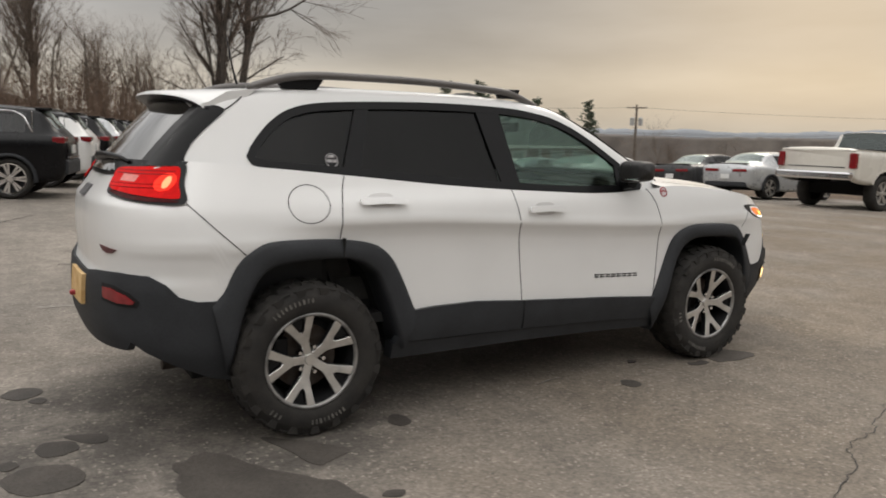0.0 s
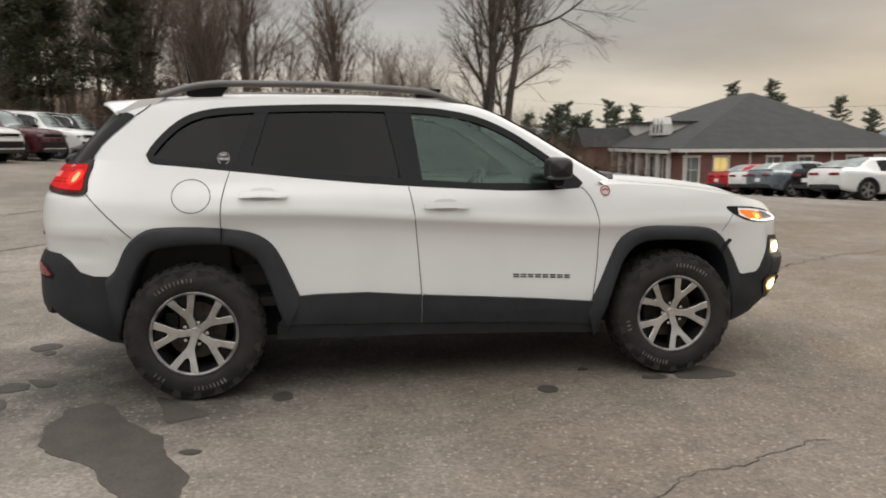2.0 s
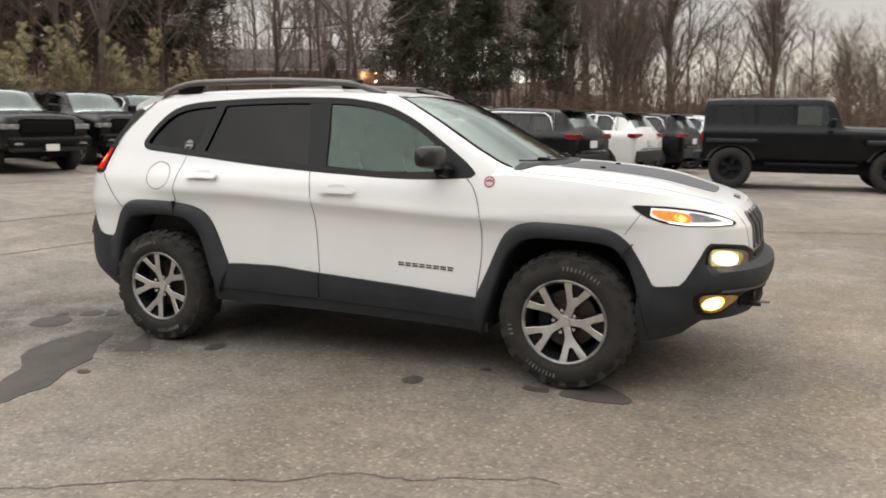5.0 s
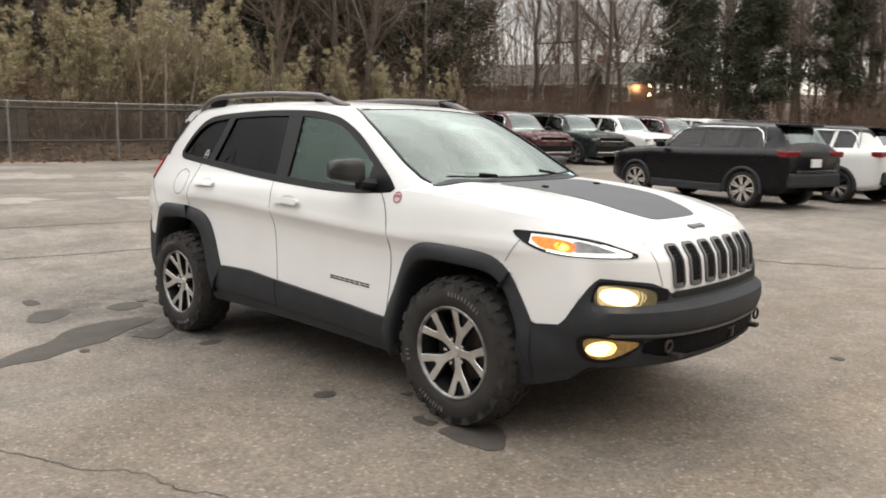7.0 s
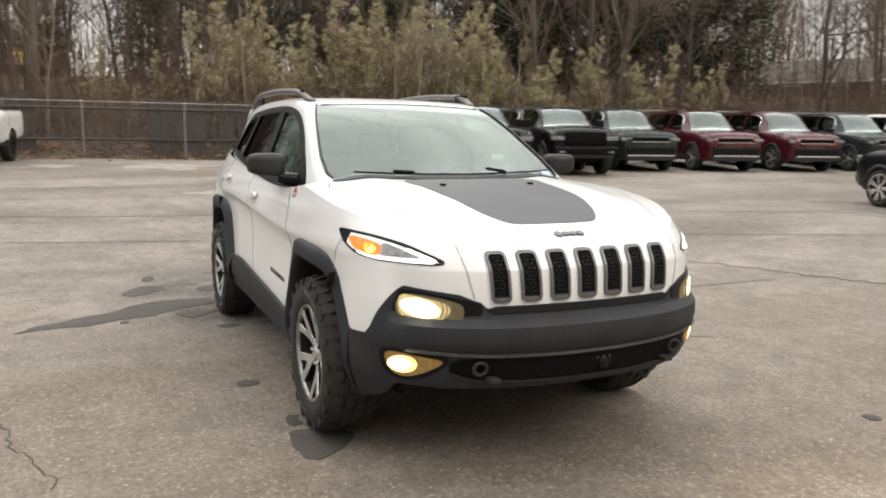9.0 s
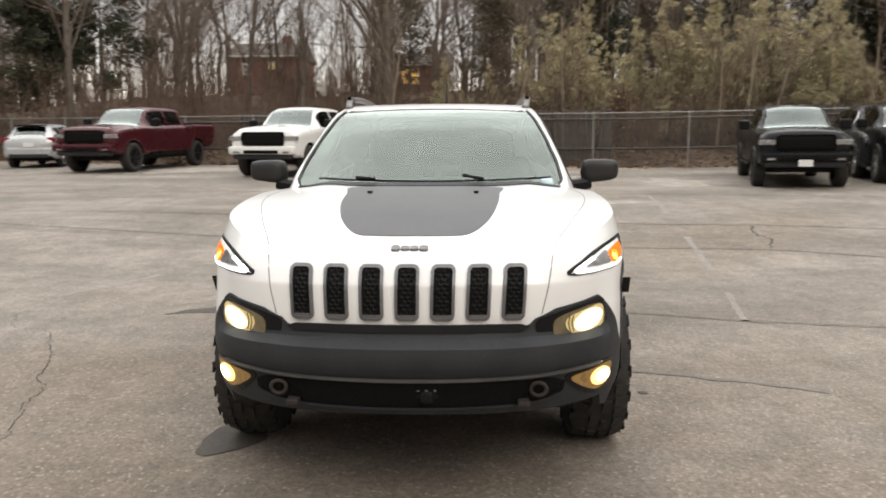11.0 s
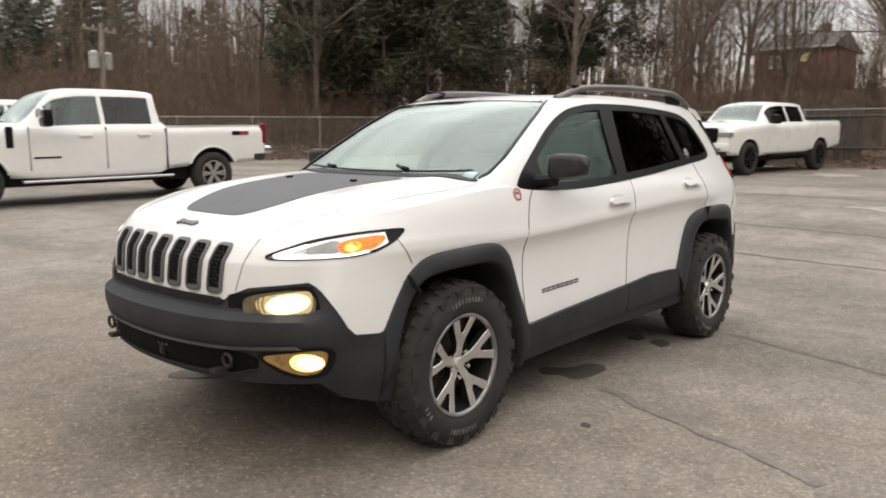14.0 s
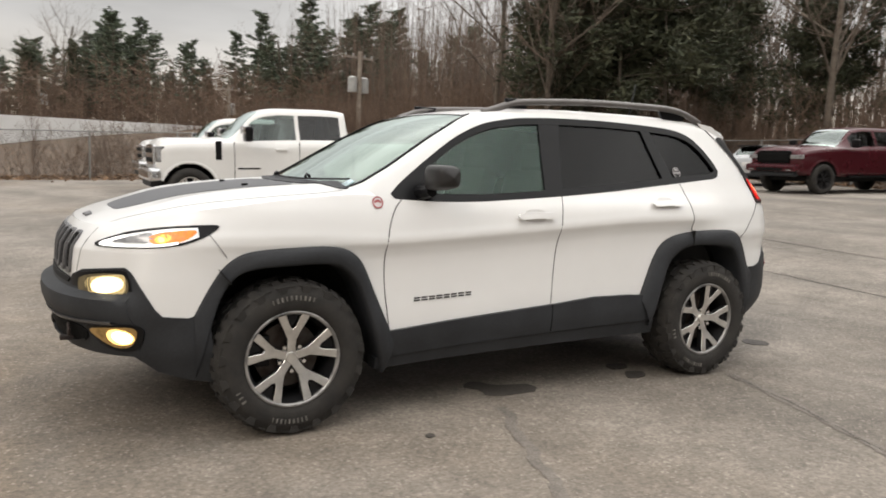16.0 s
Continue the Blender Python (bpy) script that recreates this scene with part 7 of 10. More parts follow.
F_TRUCK = dict(gap=1.22, R=0.42, wb=4.25, track=1.78, rim=0.25, spokes=6, half=1.015, belt=1.36, cabin=(-0.95, 1.15), tw=0.27, glass=(0.06, 0.82), windshield=(0.72, 1.42), rear_window=(-1.12, -1.05), bed=(-3.22, -1.2), bed_z=1.37,
               windows=[(-0.92, -0.05), (0.03, 0.95, M_GLASSL)], stations=[(-3.34, 1.0, 0.72, 1.30, 1.34, 0.96), (-3.22, 1.015, 0.64, 1.34, 1.38, 0.98), (-1.2, 1.015, 0.54, 1.33, 1.37, 0.98), (-1.12, 1.015, 0.50, 1.34, 1.46, 0.82), (-1.05, 1.015, 0.47, 1.36, 1.97, 0.73), (-0.4, 1.015, 0.46, 1.36, 2.01, 0.73), (0.3, 1.015, 0.46, 1.35, 2.01, 0.73), (0.72, 1.015, 0.46, 1.34, 1.94, 0.72), (1.42, 1.01, 0.48, 1.34, 1.40, 0.84), (2.0, 1.0, 0.56, 1.33, 1.39, 0.86), (2.44, 0.985, 0.58, 1.31, 1.385, 0.85), (2.62, 0.965, 0.6, 1.27, 1.35, 0.83), (2.70, 0.93, 0.64, 1.16, 1.24, 0.80)],
               boxes=lamps(2.63, -3.32, 0.82, 1.10, 0.93, 1.20, fs=(0.16, 0.28, 0.30), rs=(0.12, 0.16, 0.42)) + [("grille", M_CHROME, (2.70, 0, 1.08), (0.10, 1.24, 0.42), 0.05), ("grille_bar", M_MESH, (2.75, 0, 1.17), (0.03, 1.05, 0.09), 0.02), ("grille_bar", M_MESH, (2.75, 0, 0.99), (0.03, 1.05, 0.09), 0.02), ("front_bumper", M_CHROME, (2.76, 0, 0.72), (0.24, 2.0, 0.26), 0.07), ("bumper_skirt", M_PLASTIC, (2.72, 0, 0.54), (0.2, 1.6, 0.14), 0.04), ("rear_bumper", M_CHROME, (-3.44, 0, 0.86), (0.2, 1.96, 0.16), 0.05), ("rear_valance", M_PLASTIC, (-3.2, 0.96, 0.72), (0.28, 0.1, 0.14), 0.03), ("step_bar", M_CHROME, (0.1, 1.02, 0.43), (2.7, 0.14, 0.05), 0.02), ("door_mirror", M_BLACK, (1.05, 1.20, 1.50), (0.16, 0.30, 0.30), 0.06), ("mirror_cap", M_CHROME, (1.15, 1.22, 1.58), (0.06, 0.26, 0.16), 0.03), ("fender_vent", M_BLACK, (1.58, 1.005, 1.18), (0.12, 0.02, 0.36), 0.01), ("door_handle", P_WHITE, (-0.72, 1.02, 1.20), (0.24, 0.05, 0.05), 0.015), ("door_handle", P_WHITE, (0.35, 1.02, 1.20), (0.24, 0.05, 0.05), 0.015), ("door_gap", M_SEAM, (-0.02, 1.005, 0.98), (0.012, 0.024, 0.74), 0.0), ("door_gap", M_SEAM, (1.28, 1.0, 0.98), (0.012, 0.024, 0.74), 0.0), ("cab_gap", M_SEAM, (-1.16, 1.005, 0.94), (0.03, 0.024, 0.76), 0.0), ("bedside_mark", M_RED, (-2.85, 1.016, 1.21), (0.20, 0.012, 0.08), 0.0), ("bedside_mark", M_BLACK, (-2.66, 1.016, 1.21), (0.18, 0.012, 0.08), 0.0), ("door_script", M_BLACK, (1.0, 1.012, 0.83), (0.44, 0.012, 0.03), 0.0)])

ROW_A = "compact SUVs in a row"
c0 = (-3.25, 11.85, 167)
rowdx, rowdy = 0.75, 2.85
for k, (col, roofc, lab) in enumerate(((P_BLACK, None, "glossy black compact SUV with chrome window line, parked facing the fence"), (P_WHITE, P_BLACK, "white compact SUV with black roof, parked in a row"), (P_BLACK, None, "glossy black compact SUV with chrome window line, parked in a row"), (P_SILVER, None, "silver compact SUV parked in a row"), (P_BLACK, None, "glossy black compact SUV with chrome window line, parked in a row"), (P_GREY, None, "dark grey compact SUV parked in a row"))):
    sp = dict(COMPASS, roof_color=roofc) if roofc else COMPASS
    parked("compact_suv", lab, "car", ROW_A, ground_pose(c0[0] + rowdx * k, c0[1] + rowdy * k, c0[2]), sp, col)
ROW_B = "large SUVs along the fence"
for k, (col, lab) in enumerate(((P_GREY, "dark grey large SUV parked facing the lot"), (P_GREEN, "dark green large SUV parked facing the lot"), (P_MAROON, "maroon large SUV with chrome bumper strip, parked facing the lot"), (P_MAROON, "maroon large SUV with chrome bumper strip, parked facing the lot"), (P_GREEN, "dark green-grey large SUV parked facing the lot"), (P_WHITE, "white large SUV parked facing the lot"), (P_MAROON, "maroon large SUV parked facing the lot"), (P_WHITE, "white large SUV parked facing the lot"), (P_BLACK, "black large SUV parked facing the lot"))):
    parked("large_suv", lab, "car", ROW_B, ground_pose(-15.4 + 0.62 * (k - 1), 13.5 + 2.62 * (k - 1), -14), GRAND, col)
parked("off_road_wagon", "black boxy off-road wagon with hard top, parked", "car", "", ground_pose(3.0, 13.3, 2), WRANGLER, P_BLACK)
parked("pickup_truck", "black pickup truck with lifted wheels, facing the lot", "truck", "pickups along the fence", ground_pose(-14.25, 7.75, -13.8) @ Matrix.Scale(0.93, 4), with_boxes(RAM, truck_front(P_BLACK, M_LENS) + [("plate", M_WPLATE, (2.985, 0, 0.60), (0.02, 0.3, 0.15), 0.004)], rim_mat=M_RIMDARK, arch=M_BLACK), P_BLACK)
parked("pickup_truck", "black pickup truck parked beside another black pickup", "truck", "pickups along the fence", ground_pose(-14.8, 10.7, -13.8) @ Matrix.Scale(0.93, 4), with_boxes(RAM, truck_front(P_BLACK, M_LENS), arch=M_BLACK), P_BLACK)
parked("pickup_truck", "maroon crew-cab pickup truck, facing the lot", "truck", "pickups along the fence", ground_pose(-21.0, -11.15, -8) @ Matrix.Scale(1.05, 4), with_boxes(RAM, truck_front(P_MAROON, M_LENS), rim_mat=M_RIMDARK, arch=P_MAROON), P_MAROON)
parked("pickup_truck", "white crew-cab pickup truck with black wheels, facing the lot", "truck", "pickups along the fence", ground_pose(-18.68, -5.04, -10), with_boxes(RAM, truck_front(P_WHITE, M_LENS), rim_mat=M_RIMDARK, arch=P_WHITE), P_WHITE)
parked("hatchback", "silver hatchback with red tail lamps, parked facing the fence", "car", "", ground_pose(-23.3, -15.55, 191), HATCH, P_SILVER)
parked("pickup_truck", "white crew-cab pickup truck with chrome bumpers and running boards", "truck", "white work pickups", ground_pose(-2.77, -11.9, -3), dict(F_TRUCK, arch=P_WHITE), P_WHITE)
parked("pickup_truck", "white pickup truck with chrome bumper, parked behind another", "truck", "white work pickups", ground_pose(-3.5, -18.3, -3), dict(F_TRUCK, arch=P_WHITE), P_WHITE)
parked("pickup_truck", "ivory pickup truck with chrome rear bumper, parked facing away", "truck", "", ground_pose(19.95, 8.42, 0) @ Matrix.Scale(1.1, 4), with_boxes(RAM, truck_front(M_CHROME, M_LENS), arch=P_TAN), P_TAN)
ROW_C = "cars facing the brick building"
for x, y, col, lab in ((19.8, 12.0, P_SILVER, "silver sedan with wide red tail lamps"), (20.2, 14.6, P_GREY, "dark grey sedan with wide red tail lamps"), (18.9, 18.6, P_WHITE, "white sedan with black wheels"), (19.9, 21.0, P_BLACK, "black sedan with spoiler"), (19.8, 23.9, P_STEEL, "blue-grey sedan"), (20.5, 26.5, P_WHITE, "white sedan"), (20.9, 29.1, P_RED, "bright red coupe")):
    parked("sedan", lab + ", parked in a row", "car", ROW_C, ground_pose(x, y, 2), SEDAN, col)



# ---------------------------------------------------------------- fences
M_GALV = mat("galvanised_steel", (0.30, 0.30, 0.29), 0.5, metal=0.7, var=0.25, scale=8)
M_BOARD = mat("weathered_grey_board", (0.06, 0.049, 0.04), 0.9, tint=(0.095, 0.08, 0.068), scale=5, bump=0.5, bscale=50, fine=0.2)
M_WIRE = mat("dull_fence_wire", (0.17, 0.165, 0.16), 0.6, metal=0.5, var=0.2, scale=5)


def along(points, step):
    p = np.array(points, float)
    run = np.r_[0, np.cumsum(np.linalg.norm(np.diff(p, axis=0), axis=1))]
    at = np.arange(0, run[-1], step)
    return np.stack([np.interp(at, run, p[:, k]) for k in range(2)], 1)


def fence_base(x, y):
    return terrain(x, y) - 0.02


def chain_link_fence():
    f_ = thing("chain_link_fence", Matrix.Identity(4), "tall galvanised chain-link fence round the lot", "fence", kind="structure")
    H = 1.78
    posts = along(FENCE, 3.05)
    bm = bmesh.new()
    add_cyl(bm, (0, 0, -0.3), (0, 0, H), 0.035, None, 10)
    add_cyl(bm, (0, 0, H), (0, 0, H + 0.05), 0.045, 0.012, 10)
    ob = part("post", bm, M_GALV, f_)
    me = ob.data
    first = True
    tops = []
    for x, y in posts:
        o = ob if first else new("post", me)
        first = False
        o.parent = f_
        z = fence_base(x, y)
        o.location = (x, y, z)
        tops.append((x, y, z + H))
    tube("top_rail", np.array(tops), 0.024, M_GALV, f_, "bright top rail", seg=6)
    # woven wire, as many thin slanted strands
    v, fs = [], []
    fine = along(FENCE, 0.10)
    hs = [fence_base(x, y) for x, y in fine]
    span = 17
    for i in range(0, len(fine) - span):
        for a, b in ((i, i + span), (i + span, i)):
            p, q = np.array([*fine[a], hs[a] + 0.03]), np.array([*fine[b], hs[b] + H])
            k = len(v)
            w = np.array([0, 0, 0.0045])
            n_ = np.array([0.004, 0.003, 0])
            v += [p - w, p + w, q + w, q - w]
            fs.append((k, k + 1, k + 2, k + 3))
    tagged(link_mesh("woven_wire", v, fs, M_WIRE, f_, smooth=False), kind="stuff")


def board_fence():
    f_ = thing("board_fence", Matrix.Identity(4), "old weathered wooden board fence behind the chain-link", "fence", kind="structure")
    line = [(-20.6, 13.5), (-23.1, -2.9), (-24.0, -8.0), (-26.9, -16.5)]
    meshes = []
    for k in range(6):
        bm = bmesh.new()
        add_box(bm, (0, 0, 0.85), (0.135, 0.022, 1.7 + 0.05 * (k % 3)), None, 0.0)
        me = bpy.data.meshes.new("board")
        bm.to_mesh(me)
        bm.free()
        me.materials.append(M_BOARD)
        meshes.append(me)
    p = along(line, 0.152)
    rng = random.Random(4)
    for k, (x, y) in enumerate(p):
        if rng.random() < 0.08 or noise.noise((k * 0.035, 0.5, 9.0)) > 0.12:
            continue
        o = new("board", meshes[k % 6])
        o.parent = f_
        x2, y2 = p[min(k + 1, len(p) - 1)]
        x1, y1 = p[max(k - 1, 0)]
        o.matrix_basis = pose(x + rng.uniform(-0.01, 0.01), y, terrain(x, y) - 0.05 + rng.uniform(-0.02, 0.02), rng.uniform(-1.5, 1.5), rng.uniform(-1.2, 1.2), math.degrees(math.atan2(y2 - y1, x2 - x1)))
    for h in (0.35, 1.35):
        q = along(line, 2.0)
        tube("fence_rail", np.array([(x + 0.05, y, terrain(x, y) + h) for x, y in q]), 0.04, M_BOARD, f_, seg=4)


chain_link_fence()
board_fence()

# ---------------------------------------------------------------- buildings
M_BRICK = bpy.data.materials.new("red_brick")


def brick_material(m, a, b, mortar, scale):
    m.use_nodes = True
    n, l = m.node_tree.nodes, m.node_tree.links
    bs = n["Principled BSDF"]
    co = n.new("ShaderNodeTexCoord")
    mp = n.new("ShaderNodeMapping")
    mp.inputs["Rotation"].default_value = (radians(90), 0, 0)
    l.new(co.outputs["Object"], mp.inputs[0])
    br = n.new("ShaderNodeTexBrick")
    br.inputs["Color1"].default_value, br.inputs["Color2"].default_value, br.inputs["Mortar"].default_value = (*a, 1), (*b, 1), (*mortar, 1)
    br.inputs["Scale"].default_value = scale
    br.inputs["Mortar Size"].default_value = 0.012
    l.new(mp.outputs[0], br.inputs["Vector"])
    no = n.new("ShaderNodeTexNoise")
    no.inputs["Scale"].default_value = 0.9
    l.new(co.outputs["Object"], no.inputs["Vector"])
    hs = n.new("ShaderNodeHueSaturation")
    mr = n.new("ShaderNodeMapRange")
    mr.inputs["To Min"].default_value, mr.inputs["To Max"].default_value = 0.6, 1.4
    l.new(no.outputs[0], mr.inputs["Value"])
    l.new(mr.outputs[0], hs.inputs["Value"])
    l.new(br.outputs["Color"], hs.inputs["Color"])
    l.new(hs.outputs[0], bs.inputs["Base Color"])
    bs.inputs["Roughness"].default_value = 0.9


brick_material(M_BRICK, (0.19, 0.075, 0.06), (0.15, 0.06, 0.05), (0.26, 0.22, 0.19), 3.2)
M_SHINGLE = mat("dark_roof_shingle", (0.03, 0.032, 0.033), 0.9, tint=(0.045, 0.045, 0.043), scale=1.2, bump=0.6, bscale=14, fine=0.25)
M_OLDSHINGLE = mat("grey_brown_shingle", (0.075, 0.066, 0.058), 0.9, tint=(0.10, 0.09, 0.08), scale=0.9, bump=0.6, bscale=14, fine=0.25)
M_TRIMW = mat("white_trim_paint", (0.70, 0.68, 0.64), 0.6, var=0.12, scale=3)
M_PANE = mat("dim_window_glass", (0.20, 0.22, 0.22), 0.12, var=0.3, scale=1.5)
M_LITPANE = mat("lit_yellow_window", (0.8, 0.6, 0.2), 0.4, var=0.3, scale=3, emit=(1.0, 0.72, 0.25), power=0.5)
M_ORANGE = mat("lit_orange_window", (0.8, 0.5, 0.15), 0.4, var=0.4, scale=4, emit=(1.0, 0.58, 0.14), power=0.85)
M_LAMPLIT = mat("lit_porch_lamp", (1, 0.9, 0.6), 0.4, emit=(1.0, 0.82, 0.42), power=12.0)


def box_part(name, c, s, material, parent, label="", rot=None, bevel=0.0):
    bm = bmesh.new()
    add_box(bm, c, s, rot, bevel)
    return part(name, bm, material, parent, label)


def hip_roof(name, x0, x1, y0, y1, z, rise, over, parent, material, ridge=None, label=""):
    """A hip roof with a soffit, its ridge along the longer side."""
    a0, a1, b0, b1 = x0 - over, x1 + over, y0 - over, y1 + over
    w, d = a1 - a0, b1 - b0
    if ridge is None:
        ridge = max(w, d) - min(w, d)
    cx, cy = (a0 + a1) / 2, (b0 + b1) / 2
    r = ((cx - ridge / 2, cy), (cx + ridge / 2, cy)) if w >= d else ((cx, cy - ridge / 2), (cx, cy + ridge / 2))
    v = [(a0, b0, z), (a1, b0, z), (a1, b1, z), (a0, b1, z), (*r[0], z + rise), (*r[1], z + rise)]
    f_ = [(0, 1, 5, 4), (1, 2, 5), (2, 3, 4, 5), (3, 0, 4), (3, 2, 1, 0)] if w >= d else [(0, 1, 4), (1, 2, 5, 4), (2, 3, 5), (3, 0, 4, 5), (3, 2, 1, 0)]
    ob = link_mesh(name, v, f_, material, parent, label, smooth=False)
    for p, q in (((a0, b0), (a1, b0)), ((a1, b0), (a1, b1)), ((a1, b1), (a0, b1)), ((a0, b1), (a0, b0))):
        cx_, cy_ = (p[0] + q[0]) / 2, (p[1] + q[1]) / 2
        box_part("fascia", (cx_, cy_, z - 0.1), (abs(p[0] - q[0]) + 0.06, abs(p[1] - q[1]) + 0.06, 0.24), M_TRIMW, ob)
    return ob


def wall_with(parent, p, q, z0, z1, openings, material, thick=0.25, pane=M_PANE, label=""):
    """A wall from p to q with real openings (start, end, sill, head, lit) and framed windows in them."""
    length = math.hypot(q[0] - p[0], q[1] - p[1])
    m = pose(p[0], p[1], 0, 0, 0, math.degrees(math.atan2(q[1] - p[1], q[0] - p[0])))
    cuts = sorted({0.0, length} | {c for o in openings for c in o[:2]})
    bm = bmesh.new()
    for a, b in zip(cuts, cuts[1:]):
        o = next((o for o in openings if o[0] <= a + 1e-6 and b <= o[1] + 1e-6), None)
        for za, zb_ in ((z0, o[2]), (o[3], z1)) if o else ((z0, z1),):
            if zb_ - za > 0.01:
                add_box(bm, ((a + b) / 2, 0, (za + zb_) / 2), (b - a, thick, zb_ - za))
    w = part("wall", bm, material, parent, label)
    w.matrix_basis = m
    for o in openings:
        a, b, s0, s1 = o[:4]
        win = thing("window", pose((a + b) / 2, -thick / 2, (s0 + s1) / 2))
        win.parent = w
        bm = bmesh.new()
        for c, s in (((0, 0.0, (s1 - s0) / 2 + 0.06), (b - a + 0.34, 0.1, 0.18)), ((0, 0, -(s1 - s0) / 2 - 0.04), (b - a + 0.3, 0.14, 0.1)), ((-(b - a) / 2 - 0.05, 0, 0), (0.14, 0.08, s1 - s0)), (((b - a) / 2 + 0.05, 0, 0), (0.14, 0.08, s1 - s0)), ((0, 0.08, 0), (b - a, 0.05, 0.05)), ((0, 0.08, 0), (0.04, 0.05, s1 - s0))):
            add_box(bm, c, s)
        part("frame", bm, M_TRIMW, win, "white window frame")
        box_part("pane", (0, 0.12, 0), (b - a, 0.02, s1 - s0), (M_LITPANE if len(o) > 4 and o[4] == 1 else M_ORANGE if len(o) > 4 and o[4] == 2 else pane), win)
    return w


def office_building():
    b = thing("office_building", pose(1.4, 0, -0.45), "single-storey red brick office with dark hip roof and white trim", "building")
    z0, z1 = -2.2, 0.95
    x0, x1, y0, y1 = 25.0, 43.9, 48.4, 70.0
    wins = []
    for c, lit in ((0.75, 0), (3.1, 1), (7.4, 0), (10.0, 0), (14.1, 0), (16.5, 0)):
        wins.append((c - 0.55, c + 0.55, -1.5, 0.35, lit))
    wall_with(b, (x0, y0), (x1, y0), z0, z1, wins, M_BRICK, label="red brick front wall")
    wall_with(b, (x0, y1), (x0, y0), z0, z1, [(c - 0.6, c + 0.6, -1.6, 0.3, 0) for c in (9.5, 12.0, 14.5, 17.0, 19.5)], M_BRICK, label="red brick side wall")
    wall_with(b, (x1, y0), (x1, y1), z0, z1, [], M_BRICK)
    wall_with(b, (x1, y1), (x0, y1), z0, z1, [], M_BRICK)
    roof = hip_roof("roof", x0, x1, y0, y1, z1, 4.7, 0.55, b, M_SHINGLE, 2.5, "dark grey shingle hip roof")
    for q in (4, 5):
        roof.data.vertices[q].co.x += 1.75
    x0 += 1.2
    # dormers and a porch on the flank that faces the lot
    for yc in (57.0, 62.5):
        d = box_part("dormer", (x0 + 2.2, yc, z1 + 1.5), (2.6, 3.0, 1.1), M_TRIMW, b, "white dormer with low roof")
        box_part("dormer_roof", (x0 + 2.4, yc, z1 + 2.12), (3.4, 3.6, 0.16), M_SHINGLE, d)
        for k in (-1, 0, 1):
            box_part("dormer_pillar", (x0 + 0.86, yc + k * 1.2, z1 + 1.55), (0.12, 0.25, 1.15), M_TRIMW, d)
        # peaked window hoods at the near end
        for k in range(3 if yc < 60 else 0):
            yk = yc - 1.7 + k * 0.75
            v = [(x, yk + dy, z1 + z) for x in (x0 + 0.45, x0 + 1.2) for dy, z in ((-0.33, 1.05), (0.33, 1.05), (0.33, 1.95), (0.0, 2.5), (-0.33, 1.95))]
            link_mesh("window_hood", v, [(4, 3, 2, 1, 0), (5, 6, 7, 8, 9)] + [(i, (i + 1) % 5, 5 + (i + 1) % 5, 5 + i) for i in range(5)], M_TRIMW, d, smooth=False)
            box_part("dormer_pane", (x0 + 0.445, yk, z1 + 1.55), (0.02, 0.36, 0.7), M_PANE, d)
    for yc in np.linspace(49.6, 60.5, 7):
        box_part("porch_column", (x0 - 1.6, yc, (z0 + z1) / 2 - 0.1), (0.28, 0.28, z1 - z0 - 0.2), M_TRIMW, b)
    box_part("porch_roof", (x0 - 0.9, 55.0, z1 - 0.08), (2.0, 12.0, 0.22), M_SHINGLE, b)
    box_part("porch_fascia", (x0 - 1.9, 55.0, z1 - 0.22), (0.08, 12.0, 0.26), M_TRIMW, b)
    # gabled entry
    v = [(x0 - 4.2, 61.0, z1), (x0 - 4.2, 64.6, z1), (x0 - 4.2, 62.8, z1 + 1.7), (x0 + 3, 61.0, z1), (x0 + 3, 64.6, z1), (x0 + 3, 62.8, z1 + 1.7)]
    link_mesh("entry_gable", v, [(0, 1, 2), (0, 2, 5, 3), (1, 4, 5, 2), (0, 3, 4, 1)], M_SHINGLE, b, smooth=False)
    box_part("entry_wall", (x0 - 1.5, 62.8, (z0 + z1) / 2), (4.6, 3.2, z1 - z0), M_BRICK, b)
    box_part("entry_window", (x0 - 3.84, 62.8, -0.8), (0.1, 1.4, 2.0), M_TRIMW, b)
    for x in (x0 - 0.9, x0 + 4.2, x0 + 11, x1 - 0.3):
        box_part("downspout", (x, y0 - 0.18, (z0 + z1) / 2), (0.1, 0.1, z1 - z0), M_TRIMW, b)


office_building()


